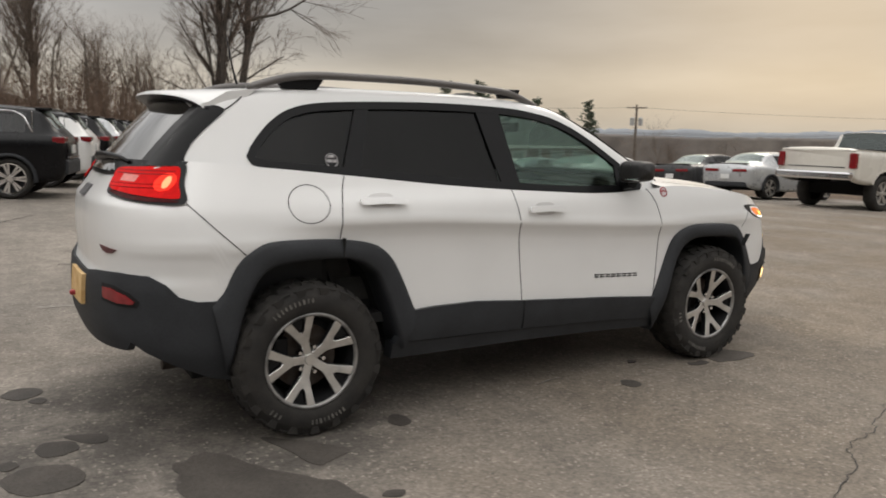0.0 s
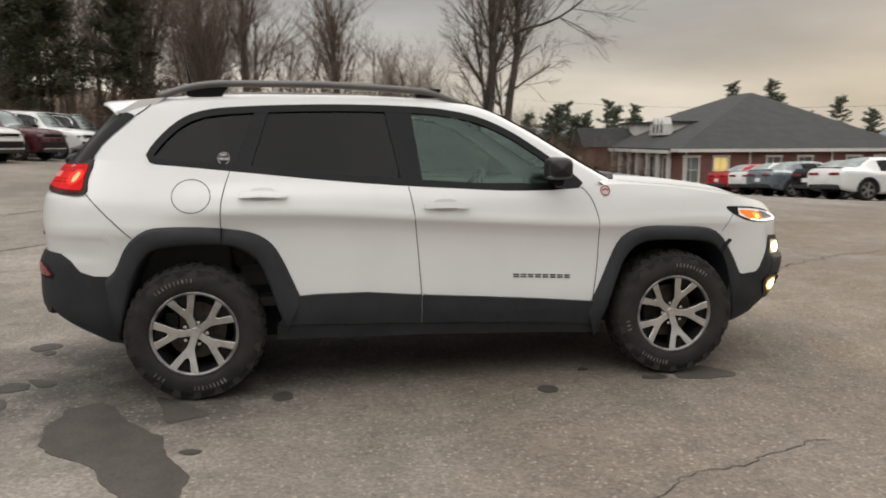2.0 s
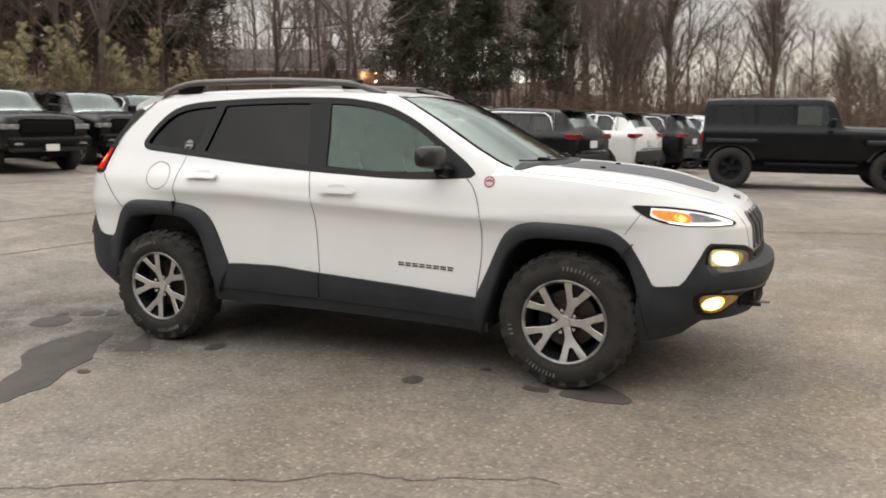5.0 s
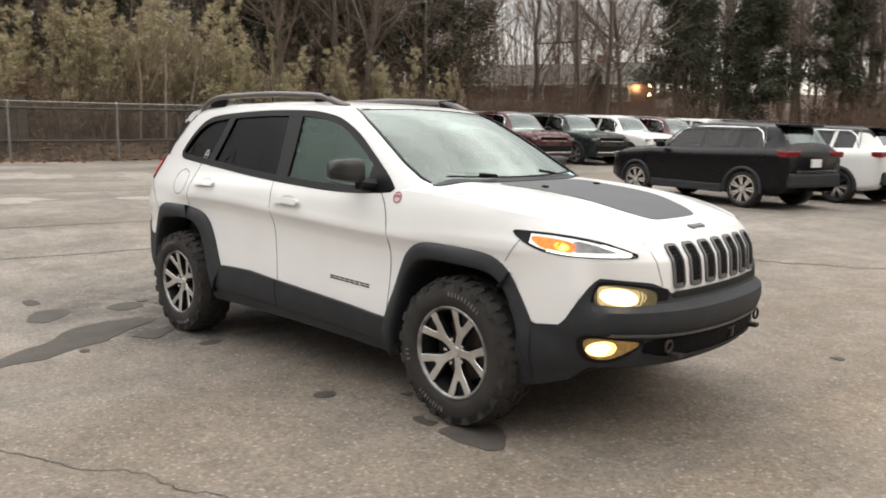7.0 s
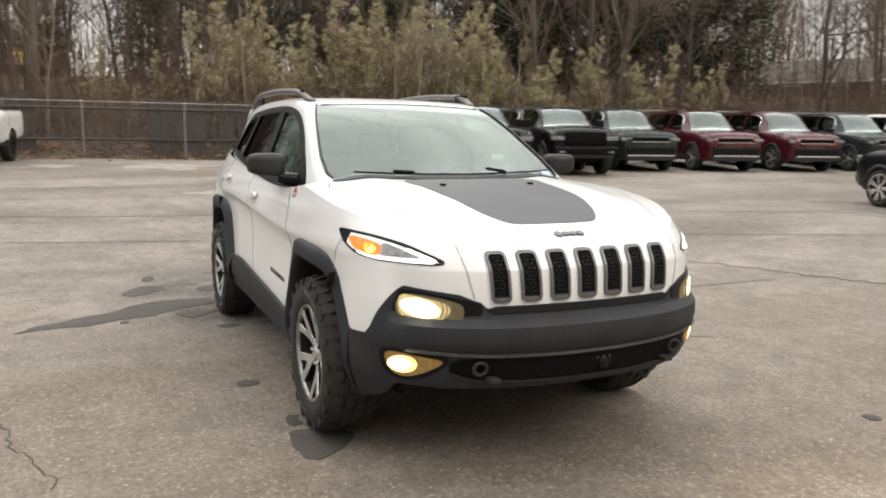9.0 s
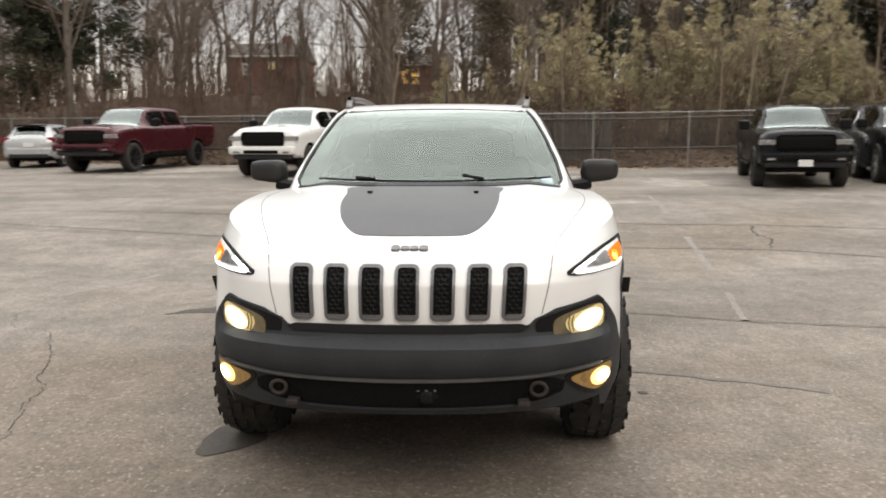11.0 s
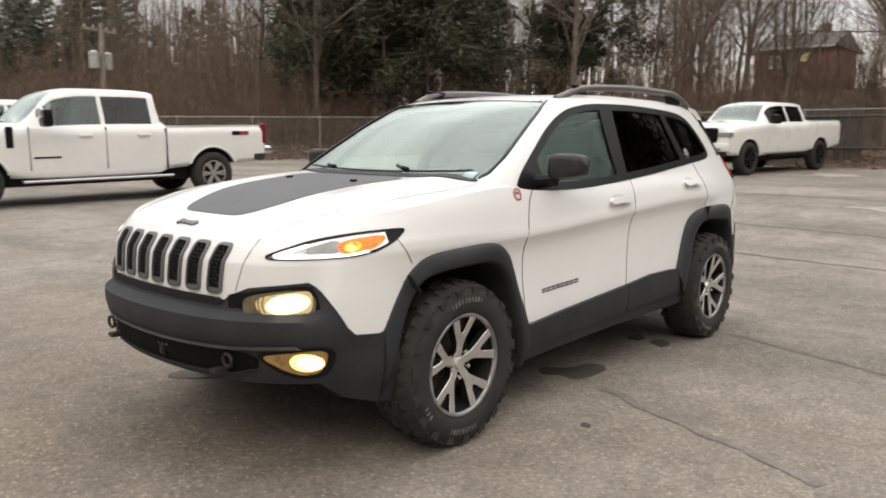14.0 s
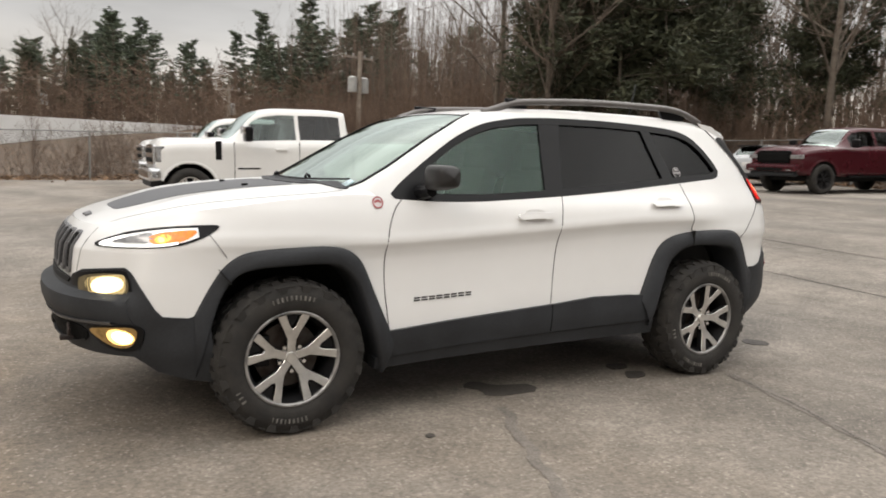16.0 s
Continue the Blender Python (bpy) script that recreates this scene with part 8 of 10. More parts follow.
def brick_house(name, x, y, yaw, w, d, z0, z1, rise, roof_mat, wins, label):
    h = thing(name, pose(x, y, 0, 0, 0, yaw), label, "house")
    wall_with(h, (-w / 2, -d / 2), (w / 2, -d / 2), z0, z1, wins, M_BRICK)
    wall_with(h, (w / 2, -d / 2), (w / 2, d / 2), z0, z1, [], M_BRICK)
    wall_with(h, (w / 2, d / 2), (-w / 2, d / 2), z0, z1, [], M_BRICK)
    wall_with(h, (-w / 2, d / 2), (-w / 2, -d / 2), z0, z1, [(d / 2 - 0.6, d / 2 + 0.6, z1 - 1.6, z1 - 0.5, 0)], M_BRICK)
    v = [(-w / 2 - 0.4, -d / 2 - 0.6, z1), (w / 2 + 0.4, -d / 2 - 0.6, z1), (w / 2 + 0.4, d / 2 + 0.6, z1), (-w / 2 - 0.4, d / 2 + 0.6, z1), (-w / 2 - 0.4, 0, z1 + rise), (w / 2 + 0.4, 0, z1 + rise)]
    r = link_mesh("roof", v, [(0, 1, 5, 4), (2, 3, 4, 5), (1, 2, 5), (3, 0, 4), (3, 2, 1, 0)], roof_mat, h, "weathered shingle roof", smooth=False)
    box_part("fascia", (0, -d / 2 - 0.6, z1 - 0.08), (w + 0.9, 0.06, 0.2), M_TRIMW, r)
    box_part("chimney", (w * 0.22, 0.4, z1 + rise), (0.9, 0.6, 1.5), M_BRICK, r)
    return h


h1 = brick_house("ranch_house", -37.4, 54.4, 33, 15.5, 8, 3.6, 6.35, 2.0, M_OLDSHINGLE, [(2.0, 3.2, 4.9, 6.0, 0), (5.2, 6.3, 4.9, 6.0, 0), (8.0, 9.2, 4.9, 6.0, 0), (12.2, 13.4, 4.9, 6.0, 0)], "brick ranch house with grey-brown roof on a wooded bank")
box_part("porch_lamp", (7.3, -4.3, 6.1), (0.16, 0.16, 0.22), M_LAMPLIT, h1, "lit porch lamp")
box_part("porch_lamp", (7.3, -4.3, 5.35), (0.14, 0.14, 0.18), M_LAMPLIT, h1, "lit porch lamp")
brick_house("brick_house", -74.0, -20.3, 90, 6.4, 8, 4.6, 10.4, 1.7, M_OLDSHINGLE, [(3.8, 4.5, 9.2, 9.75, 1), (1.4, 2.1, 8.7, 9.6, 0)], "two-storey brick house with grey roof on a wooded hill")
brick_house("brick_house", -93.6, -7.84, 90, 9, 8, 5.0, 11.6, 1.8, M_OLDSHINGLE, [(3.45, 5.55, 9.35, 11.05, 2), (1.0, 1.9, 9.4, 10.5, 0)], "dark brick house with a lit orange window among bare trees")
lamp = bpy.data.lights.new("porch_light", "POINT")
lamp.energy, lamp.color, lamp.shadow_soft_size = 60, (1.0, 0.75, 0.35), 0.15
lo = new("porch_light", lamp)
lo.location = (-29.8, 54.2, 5.9)

M_SHEDW = mat("white_sheet_metal", (0.72, 0.72, 0.71), 0.5, var=0.08, scale=0.7, bump=0.1, bscale=6)
sh = thing("white_shed", Matrix.Identity(4), "long low white-walled shed beyond the fence", "shed")
p, q = Vector((14, -31.5, 0)), Vector((-12.0, -60.0, 0))
link_mesh("wall", [(p.x, p.y, 1.0), (q.x, q.y, 1.6), (q.x, q.y, 3.35), (p.x, p.y, 2.55), (p.x - 6, p.y - 9, 1.0), (q.x - 4, q.y - 8, 1.6), (q.x - 4, q.y - 8, 3.4), (p.x - 6, p.y - 9, 2.6)], [(0, 1, 2, 3), (3, 2, 6, 7), (1, 5, 6, 2), (4, 0, 3, 7), (5, 4, 7, 6)], M_SHEDW, sh, smooth=False)

# ---------------------------------------------------------------- utility poles and wires
M_POLE = mat("weathered_pole_wood", (0.24, 0.20, 0.165), 0.9, tint=(0.32, 0.275, 0.23), scale=4, bump=0.4, bscale=40)
M_BARK = mat("grey_brown_bark", (0.10, 0.08, 0.064), 0.95, tint=(0.15, 0.125, 0.10), scale=3, bump=0.6, bscale=30)
M_CAN = mat("grey_transformer_can", (0.42, 0.42, 0.41), 0.5, var=0.15, scale=5)


def utility_pole(x, y, z0, z1, yaw, cans, wood=M_POLE):
    u = thing("utility_pole", pose(x, y, 0, 0, 0, yaw), "weathered wooden utility pole with crossarm and transformers", "utility pole", "utility poles")
    bm = bmesh.new()
    add_cyl(bm, (0, 0, z0 - 0.5), (0, 0, z1), 0.17, 0.11, 10)
    part("pole", bm, wood, u)
    box_part("crossarm", (0, -0.1, z1 - 0.35), (2.2, 0.1, 0.12), wood, u)
    for k in (-1, -0.45, 0.45, 1):
        bm = bmesh.new()
        add_cyl(bm, (k, -0.1, z1 - 0.29), (k, -0.1, z1 - 0.13), 0.05, 0.03, 8)
        part("insulator", bm, M_CAN, u)
    for k in range(cans):
        bm = bmesh.new()
        add_cyl(bm, (-0.45 + 0.9 * k, -0.1, z1 - 2.3), (-0.45 + 0.9 * k, -0.1, z1 - 1.5), 0.26, 0.26, 14)
        add_cyl(bm, (-0.45 + 0.9 * k, -0.1, z1 - 1.5), (-0.45 + 0.9 * k, -0.1, z1 - 1.4), 0.26, 0.1, 14)
        part("transformer", bm, M_CAN, u)
    return (x, y, z1 - 0.3)


t1 = utility_pole(-15.3, -37.4, 1.0, 7.3, 20, 2)
t2 = utility_pole(0.0, -66.0, 1.0, 6.9, 20, 1)
t3 = utility_pole(3.2, -56.0, 1.0, 5.3, 20, 0)
t4 = utility_pole(61.15, 59.85, -3.5, 4.9, -35, 2, M_BARK)
t5 = utility_pole(-13.0, -58.0, 2.0, 6.6, 20, 1)
M_CABLE = mat("black_cable", (0.02, 0.02, 0.02), 0.6, var=0.1, scale=5)
far1, far2 = (40.0, -85.0, 8.5), (140.0, 10.0, 6.0)
for a, b, sag in ((t1, t2, 0.5), (t2, far1, 0.7), (t4, far2, 1.5), (t4, (20, 120, 9), 1.5)):
    s = np.linspace(0, 1, 16)[:, None]
    pts = np.array(a) * (1 - s) + np.array(b) * s
    pts[:, 2] -= (4 * sag * s * (1 - s)).ravel()
    tagged(tube("power_line", pts, 0.011, M_CABLE, seg=4), "thin black overhead power line", "cable", "power lines")

# ---------------------------------------------------------------- far hills
M_HILL1 = mat("far_bare_woods", (0.10, 0.085, 0.078), 1.0, tint=(0.13, 0.115, 0.10), scale=0.02, fine=0.25)
# aerial haze is painted into both ridges' base colour, paler with distance
M_HILL2 = mat("ridge_painted_haze", (0.18, 0.19, 0.205), 1.0, var=0.12, scale=0.004)
M_HILL3 = mat("ridge_painted_haze_pale", (0.25, 0.265, 0.285), 1.0, var=0.1, scale=0.003)
for name, r, base, top, amp, mt, lab, sd in (("tree_line", 210, -14, 1.6, 1.3, M_HILL1, "brown bare woods in the valley", 1.0), ("near_ridge", 900, -30, 4, 5, M_HILL2, "wooded ridge with painted blue haze", 4.0), ("far_ridge", 2200, -50, 22, 15, M_HILL3, "distant ridge painted pale blue for haze", 9.0)):
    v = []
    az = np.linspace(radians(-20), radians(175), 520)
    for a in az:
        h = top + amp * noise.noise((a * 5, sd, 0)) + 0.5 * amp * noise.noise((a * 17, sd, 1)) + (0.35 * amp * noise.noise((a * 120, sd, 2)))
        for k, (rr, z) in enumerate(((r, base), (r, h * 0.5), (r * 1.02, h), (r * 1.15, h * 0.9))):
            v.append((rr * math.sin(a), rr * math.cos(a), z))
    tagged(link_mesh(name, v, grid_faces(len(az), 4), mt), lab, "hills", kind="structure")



# ---------------------------------------------------------------- trees
M_TWIG = mat("bare_twig_brown", (0.140, 0.102, 0.079), 0.95, tint=(0.185, 0.138, 0.108), scale=2, rand=0.25)
M_PINE = mat("pine_needle_green", (0.085, 0.112, 0.078), 0.8, tint=(0.105, 0.122, 0.078), scale=0.6, rand=0.35)
M_CEDAR = mat("dark_cedar_green", (0.034, 0.042, 0.022), 0.8, tint=(0.06, 0.062, 0.032), scale=1.0, rand=0.25)
M_BUSH = mat("olive_bush_leaf", (0.47, 0.425, 0.26), 0.8, tint=(0.40, 0.335, 0.21), scale=0.7, rand=0.15)
M_SCRUB = mat("brown_olive_needle", (0.100, 0.082, 0.046), 0.85, tint=(0.062, 0.058, 0.032), scale=0.5, rand=0.3)
M_DRYLEAF = mat("dry_brown_leaf", (0.25, 0.155, 0.09), 0.9, tint=(0.15, 0.095, 0.06), scale=2.0, rand=0.4)
M_IVY = mat("dark_ivy_leaf", (0.026, 0.038, 0.016), 0.7, tint=(0.045, 0.055, 0.026), scale=2.0, rand=0.4)
M_BRUSH = mat("brown_brush_stem", (0.125, 0.081, 0.057), 0.95, tint=(0.165, 0.115, 0.082), scale=0.6, rand=0.35)


def prisms(segs, sides):
    """Verts and faces of many tapered prisms: rows of x0 y0 z0 r0 x1 y1 z1 r1."""
    s = np.asarray(segs, float)
    a, b, ra, rb = s[:, 0:3], s[:, 4:7], s[:, 3], s[:, 7]
    d = b - a
    d /= np.linalg.norm(d, axis=1)[:, None] + 1e-9
    ref = np.where(np.abs(d[:, 2:3]) > 0.9, (1.0, 0, 0), (0, 0, 1.0))
    u = np.cross(d, ref)
    u /= np.linalg.norm(u, axis=1)[:, None] + 1e-9
    w = np.cross(d, u)
    an = np.linspace(0, 2 * np.pi, sides, endpoint=False)
    off = np.cos(an)[None, :, None] * u[:, None] + np.sin(an)[None, :, None] * w[:, None]
    v = np.concatenate([a[:, None] + off * ra[:, None, None], b[:, None] + off * rb[:, None, None]], 1).reshape(-1, 3)
    k = np.arange(len(s))[:, None] * 2 * sides
    f_ = np.concatenate([np.stack([k + i, k + (i + 1) % sides, k + sides + (i + 1) % sides, k + sides + i], -1) for i in range(sides)], 1).reshape(-1, 4)
    return v, f_


def mesh_np(name, v, f_, material):
    me = bpy.data.meshes.new(name)
    f_ = np.asarray(f_, np.int32)
    me.vertices.add(len(v))
    me.vertices.foreach_set("co", np.asarray(v, np.float32).ravel())
    me.loops.add(f_.size)
    me.loops.foreach_set("vertex_index", f_.ravel())
    me.polygons.add(len(f_))
    me.polygons.foreach_set("loop_start", np.arange(len(f_), dtype=np.int32) * f_.shape[1])
    me.polygons.foreach_set("loop_total", np.full(len(f_), f_.shape[1], np.int32))
    me.materials.append(material)
    me.update()
    me.validate()
    return me


def grow(rng, height, trunk, forks, depth, spread, up, first=0.3, wander=0.10, steep=None, least=0.0055):
    """Segments of a bare branching tree: thick ones and thin ones."""
    thick, thin = [], []

    def limb(p, d, length, r, level):
        n = (6, 4, 3, 2, 2)[min(level, 4)]
        step = length / n
        pts = [(p.copy(), r)]
        for k in range(n):
            d = d + np.array([rng.gauss(0, wander), rng.gauss(0, wander), rng.gauss(0, wander) + up * 0.12])
            d /= np.linalg.norm(d)
            q = p + d * step
            r2 = r * (0.86 if level else 0.90)
            (thick if r > 0.03 else thin).append((*p, r, *q, r2))
            p, r = q, r2
            pts.append((p.copy(), r))
        if level >= depth:
            return
        kids = forks[min(level, len(forks) - 1)]
        for k in range(kids):
            t = (first if level == 0 else 0.2) + (1 - (first if level == 0 else 0.2)) * (k + rng.random()) / kids
            i = min(n, int(t * n))
            bp, br = pts[i]
            ax = np.array([rng.gauss(0, 1), rng.gauss(0, 1), rng.gauss(0, 0.45) + up])
            sp = steep if steep and level == 0 else spread
            nd = d * (1 - sp) + sp * ax / (np.linalg.norm(ax) + 1e-9)
            nd /= np.linalg.norm(nd)
            limb(bp.copy(), nd, length * rng.uniform(0.42, 0.68), max(br * (0.40 if level == 0 else 0.46), least), level + 1)

    limb(np.zeros(3), np.array([rng.gauss(0, 0.04), rng.gauss(0, 0.04), 1.0]), height * 0.62, trunk, 0)
    return thick, thin


def leaf_quads(rng, centers, size, flat=0.5, slim=0.38):
    """Small pointed leaves or needle tufts round the given centres."""
    c = np.asarray(centers, float)
    n = len(c)
    r = np.random.RandomState(rng.randrange(10 ** 6))
    a = r.normal(size=(n, 3))
    a[:, 2] *= flat
    a /= np.linalg.norm(a, axis=1)[:, None]
    b = r.normal(size=(n, 3))
    b -= a * (a * b).sum(1)[:, None]
    b /= np.linalg.norm(b, axis=1)[:, None]
    s = size * r.uniform(0.6, 1.4, size=(n, 1))
    v = np.stack([c - a * s, c + b * s * slim, c + a * s, c - b * s * slim], 1).reshape(-1, 3)
    return v, np.arange(n * 4).reshape(-1, 4)


def tree_thing(name, label, group, parts, m):
    t = thing(name, m, label, "tree", group)
    for nm, me in parts:
        o = new(nm, me)
        o.parent = t
    return t


def bare_template(seed, height, trunk, forks=(9, 5, 4, 3), depth=4, spread=0.55, up=0.35, first=0.3, steep=None, least=0.0055):
    rng = random.Random(seed)
    thick, thin = grow(rng, height, trunk, forks, depth, spread, up, first, 0.06 if steep else 0.10, steep, least)
    v, f_ = prisms(thick, 7)
    v2, f2 = prisms(thin, 3)
    return [("trunk", mesh_np("trunk", v, f_, M_BARK)), ("crown", mesh_np("crown", v2, f2, M_TWIG))]


def shrub_template(seed, height, stems):
    rng = random.Random(seed)
    thick, thin = [], []
    for k in range(stems):
        a, b = grow(rng, height * rng.uniform(0.6, 1.0), 0.03, (4, 3, 2), 3, 0.5, 0.5, 0.15)
        off = np.array([rng.gauss(0, 0.5), rng.gauss(0, 0.5), 0])
        for seg in a + b:
            s = np.array(seg)
            s[0:3] += off
            s[4:7] += off
            thin.append(tuple(s))
    v, f_ = prisms(thin, 3)
    return [("crown", mesh_np("crown", v, f_, M_BRUSH))]


def leafy_template(seed, height, width, leaves, size, material, cone=0.5, stems=4, drop=0.12, trunk_mat=None, boughs=150):
    """An evergreen bush or cedar: clumps of small leaves on rising boughs."""
    rng = random.Random(seed)
    r = np.random.RandomState(seed)
    segs, cs = [], []
    for k in range(stems):
        segs.append((0, 0, 0, 0.09, rng.gauss(0, 0.12) * width, rng.gauss(0, 0.12) * width, height * rng.uniform(0.75, 0.98), 0.02))
    for k in range(boughs):
        t = drop + (1 - drop) * rng.random() ** 0.8
        rad = width * ((1 - t) * cone + (1 - cone) * math.sin(math.pi * min(1, 0.15 + 0.8 * t))) * (rng.uniform(0.55, 1.15) if boughs > 100 else rng.uniform(0.25, 1.25))
        a = rng.uniform(0, 2 * math.pi)
        tip = np.array([rad * math.cos(a), rad * math.sin(a), height * t + rng.uniform(-0.3, 0.5)])
        root = np.array([0.1 * math.cos(a), 0.1 * math.sin(a), height * t * 0.9])
        segs.append((*root, 0.025, *tip, 0.006))
        n = leaves // boughs
        s = r.beta(2.2, 1.1, size=(n, 1))
        cs.append(root + (tip - root) * s + r.normal(size=(n, 3)) * (0.10 + (0.06 if boughs > 100 else 0.055) * width * s))
    v, f_ = prisms(segs, 4)
    v2, f2 = leaf_quads(rng, np.vstack(cs), size, 0.8, 0.22)
    return [("trunk", mesh_np("trunk", v, f_, trunk_mat or M_BARK)), ("crown", mesh_np("crown", v2, f2, material))]


def plume_template(seed, height, plumes, leaves, size, material, wide=0.8):
    """A bush of several slender leafy plumes of unequal height, with gaps between them."""
    rng = random.Random(seed)
    r = np.random.RandomState(seed)
    segs, cs = [], []
    for k in range(plumes):
        a, d = rng.uniform(0, 2 * math.pi), wide * math.sqrt(rng.random())
        h = height * (rng.uniform(0.45, 1.0) if k else 1.0) * (1 - 0.25 * d / wide)
        base, lean = np.array([d * math.cos(a), d * math.sin(a), 0]), np.array([rng.gauss(0, 0.10), rng.gauss(0, 0.10), 1.0])
        segs.append((*base, 0.035, *(base + lean * h), 0.006))
        for j in range(34):
            t = rng.uniform(0.10, 1.0)
            b, ln = rng.uniform(0, 2 * math.pi), (0.16 + 0.62 * (1 - t) ** 0.7) * rng.uniform(0.5, 1.25)
            root = base + lean * h * t
            tip = root + np.array([ln * math.cos(b), ln * math.sin(b), ln * rng.uniform(0.35, 0.95)])
            segs.append((*root, 0.010, *tip, 0.003))
            n = leaves // (plumes * 34)
            s = r.beta(1.6, 1.0, size=(n, 1))
            cs.append(root + (tip - root) * s + r.normal(size=(n, 3)) * 0.055)
    v, f_ = prisms(segs, 3)
    v2, f2 = leaf_quads(rng, np.vstack(cs), size, 0.8, 0.20)
    return [("trunk", mesh_np("trunk", v, f_, M_BRUSH)), ("crown", mesh_np("crown", v2, f2, material))]


def pine_template(seed, height, leaves=3600):
    """A tall pine: bare lower trunk, layered level boughs with drooping fans of needles."""
    rng = random.Random(seed)
    r = np.random.RandomState(seed)
    segs, cs = [(0, 0, 0, 0.20, rng.gauss(0, 0.2), rng.gauss(0, 0.2), height, 0.03)], []
    levels, each = 15, 6
    for k in range(levels):
        t = 0.24 + 0.75 * k / levels
        for j in range(each):
            a = rng.uniform(0, 2 * math.pi)
            ln = 3.6 * min(1.0, 0.12 + 1.9 * (1 - t)) ** 0.7 * rng.uniform(0.3, 1.1)
            root = np.array([0, 0, height * (t + rng.uniform(-0.012, 0.012))])
            tip = root + np.array([ln * math.cos(a), ln * math.sin(a), rng.uniform(-0.25, 0.55) + 0.9 * t])
            segs.append((*root, 0.045, *tip, 0.012))
            n = leaves // (levels * each)
            s = r.beta(1.9, 1.0, size=(n, 1))
            side = np.array([-math.sin(a), math.cos(a), 0.0])
            fan = r.normal(size=(n, 1)) * 0.30 * ln * (1.15 - s)
            cs.append(root + (tip - root) * s + side * fan + r.normal(size=(n, 3)) * np.array([0.16, 0.16, 0.11]))
    v, f_ = prisms(segs, 5)
    v2, f2 = leaf_quads(rng, np.vstack(cs), 0.30, 0.25, 0.30)
    return [("trunk", mesh_np("trunk", v, f_, M_BARK)), ("crown", mesh_np("crown", v2, f2, M_PINE))]


BARE = [bare_template(s, h, tr, fk, 4, sp, up) for s, h, tr, fk, sp, up in ((11, 19, 0.17, (12, 5, 3, 3), 0.55, 0.40), (12, 17, 0.14, (11, 5, 3, 3), 0.58, 0.35), (13, 21, 0.20, (13, 5, 3, 3), 0.55, 0.30), (14, 14, 0.11, (11, 5, 3, 3), 0.55, 0.5))]
FARBARE = [bare_template(s, h, tr, (9, 4, 3, 2), 4, sp, up) for s, h, tr, sp, up in ((15, 19, 0.17, 0.55, 0.40), (16, 17, 0.15, 0.58, 0.35))]
BIGBARE = [bare_template(s, h, tr, fk, 4, sp, up, fi, 0.36, 0.009) for s, h, tr, fk, sp, up, fi in ((21, 20, 0.36, (12, 6, 4, 4), 0.58, 0.35, 0.18), (26, 18, 0.34, (15, 8, 5, 4), 0.52, 0.55, 0.10))]


def turned(segs, rot, off):
    """Branch segments tilted and moved."""
    out = []
    for q in segs:
        a, b = rot @ Vector(q[0:3]), rot @ Vector(q[4:7])
        out.append((a.x + off[0], a.y + off[1], a.z + off[2], q[3], b.x + off[0], b.y + off[1], b.z + off[2], q[7]))
    return out


M_DARKBARK = mat("dark_bark", (0.055, 0.045, 0.038), 0.95, tint=(0.085, 0.07, 0.058), scale=3, bump=0.6, bscale=30)


def twin_template(seed):
    """Two tall trunks from one root, with a long side limb."""
    rng = random.Random(seed)
    thick, thin = [], []
    for h, tr, fk, sp, up, fi, tilt, off in ((29, 0.40, (7, 8, 5, 4), 0.52, 0.5, 0.20, -4, (-0.5, 0, 0)), (24, 0.24, (8, 7, 5, 4), 0.52, 0.5, 0.22, 4, (-0.3, 0.2, 3.2)), (30, 0.36, (7, 8, 5, 4), 0.52, 0.45, 0.30, 5, (0.5, 0.3, 0)), (13, 0.12, (7, 5, 4, 3), 0.5, 0.10, 0.3, 76, (1.5, 0.3, 10.6)), (7, 0.09, (7, 5, 4, 3), 0.5, 0.3, 0.2, 52, (1.0, 0.3, 6.0)), (6, 0.08, (7, 5, 4, 3), 0.5, 0.5, 0.2, -40, (-0.9, 0.0, 7.2))):
        a, b = grow(rng, h, tr, fk, 4 if h > 20 else 3, sp, up, fi, 0.09, 0.20 if h > 20 else None, 0.011)
        rot = Euler((0, radians(tilt), 0)).to_matrix()
        thick += turned(a, rot, off)
        thin += turned(b, rot, off)
    v, f_ = prisms(thick, 7)
    v2, f2 = prisms(thin, 3)
    return [("trunk", mesh_np("trunk", v, f_, M_DARKBARK)), ("crown", mesh_np("crown", v2, f2, M_TWIG))]


M_PALEBARK = mat("pale_sapling_bark", (0.26, 0.205, 0.15), 0.9, tint=(0.18, 0.14, 0.10), scale=3, bump=0.3, bscale=30)


def sapling_template(seed, height):
    rng = random.Random(seed)
    thick, thin = grow(rng, height, 0.055, (7, 4, 3), 3, 0.45, 0.4, 0.4, 0.05)
    stem = thick[:6]
    v, f_ = sweep([stem[0][0:3]] + [q[4:7] for q in stem], [stem[0][3]] + [q[7] for q in stem], 7, False)
    v2, f2 = prisms(thick[6:] + thin, 3)
    return [("trunk", mesh_np("trunk", v, f_, M_PALEBARK)), ("crown", mesh_np("crown", v2, f2, M_PALEBARK))]


SAPLINGS = [sapling_template(s, h) for s, h in ((91, 7.5), (92, 6.0))]
TWIN = twin_template(24)
THIN = [shrub_template(s, h, n) for s, h, n in ((31, 4.5, 6), (32, 6.0, 5), (33, 3.2, 7))]
BUSHES = [plume_template(s, h, p, n, 0.072, M_BUSH, w) for s, h, p, n, w in ((41, 5.4, 9, 13000, 1.1), (42, 4.3, 7, 10000, 0.9), (43, 6.2, 10, 15000, 1.2))]
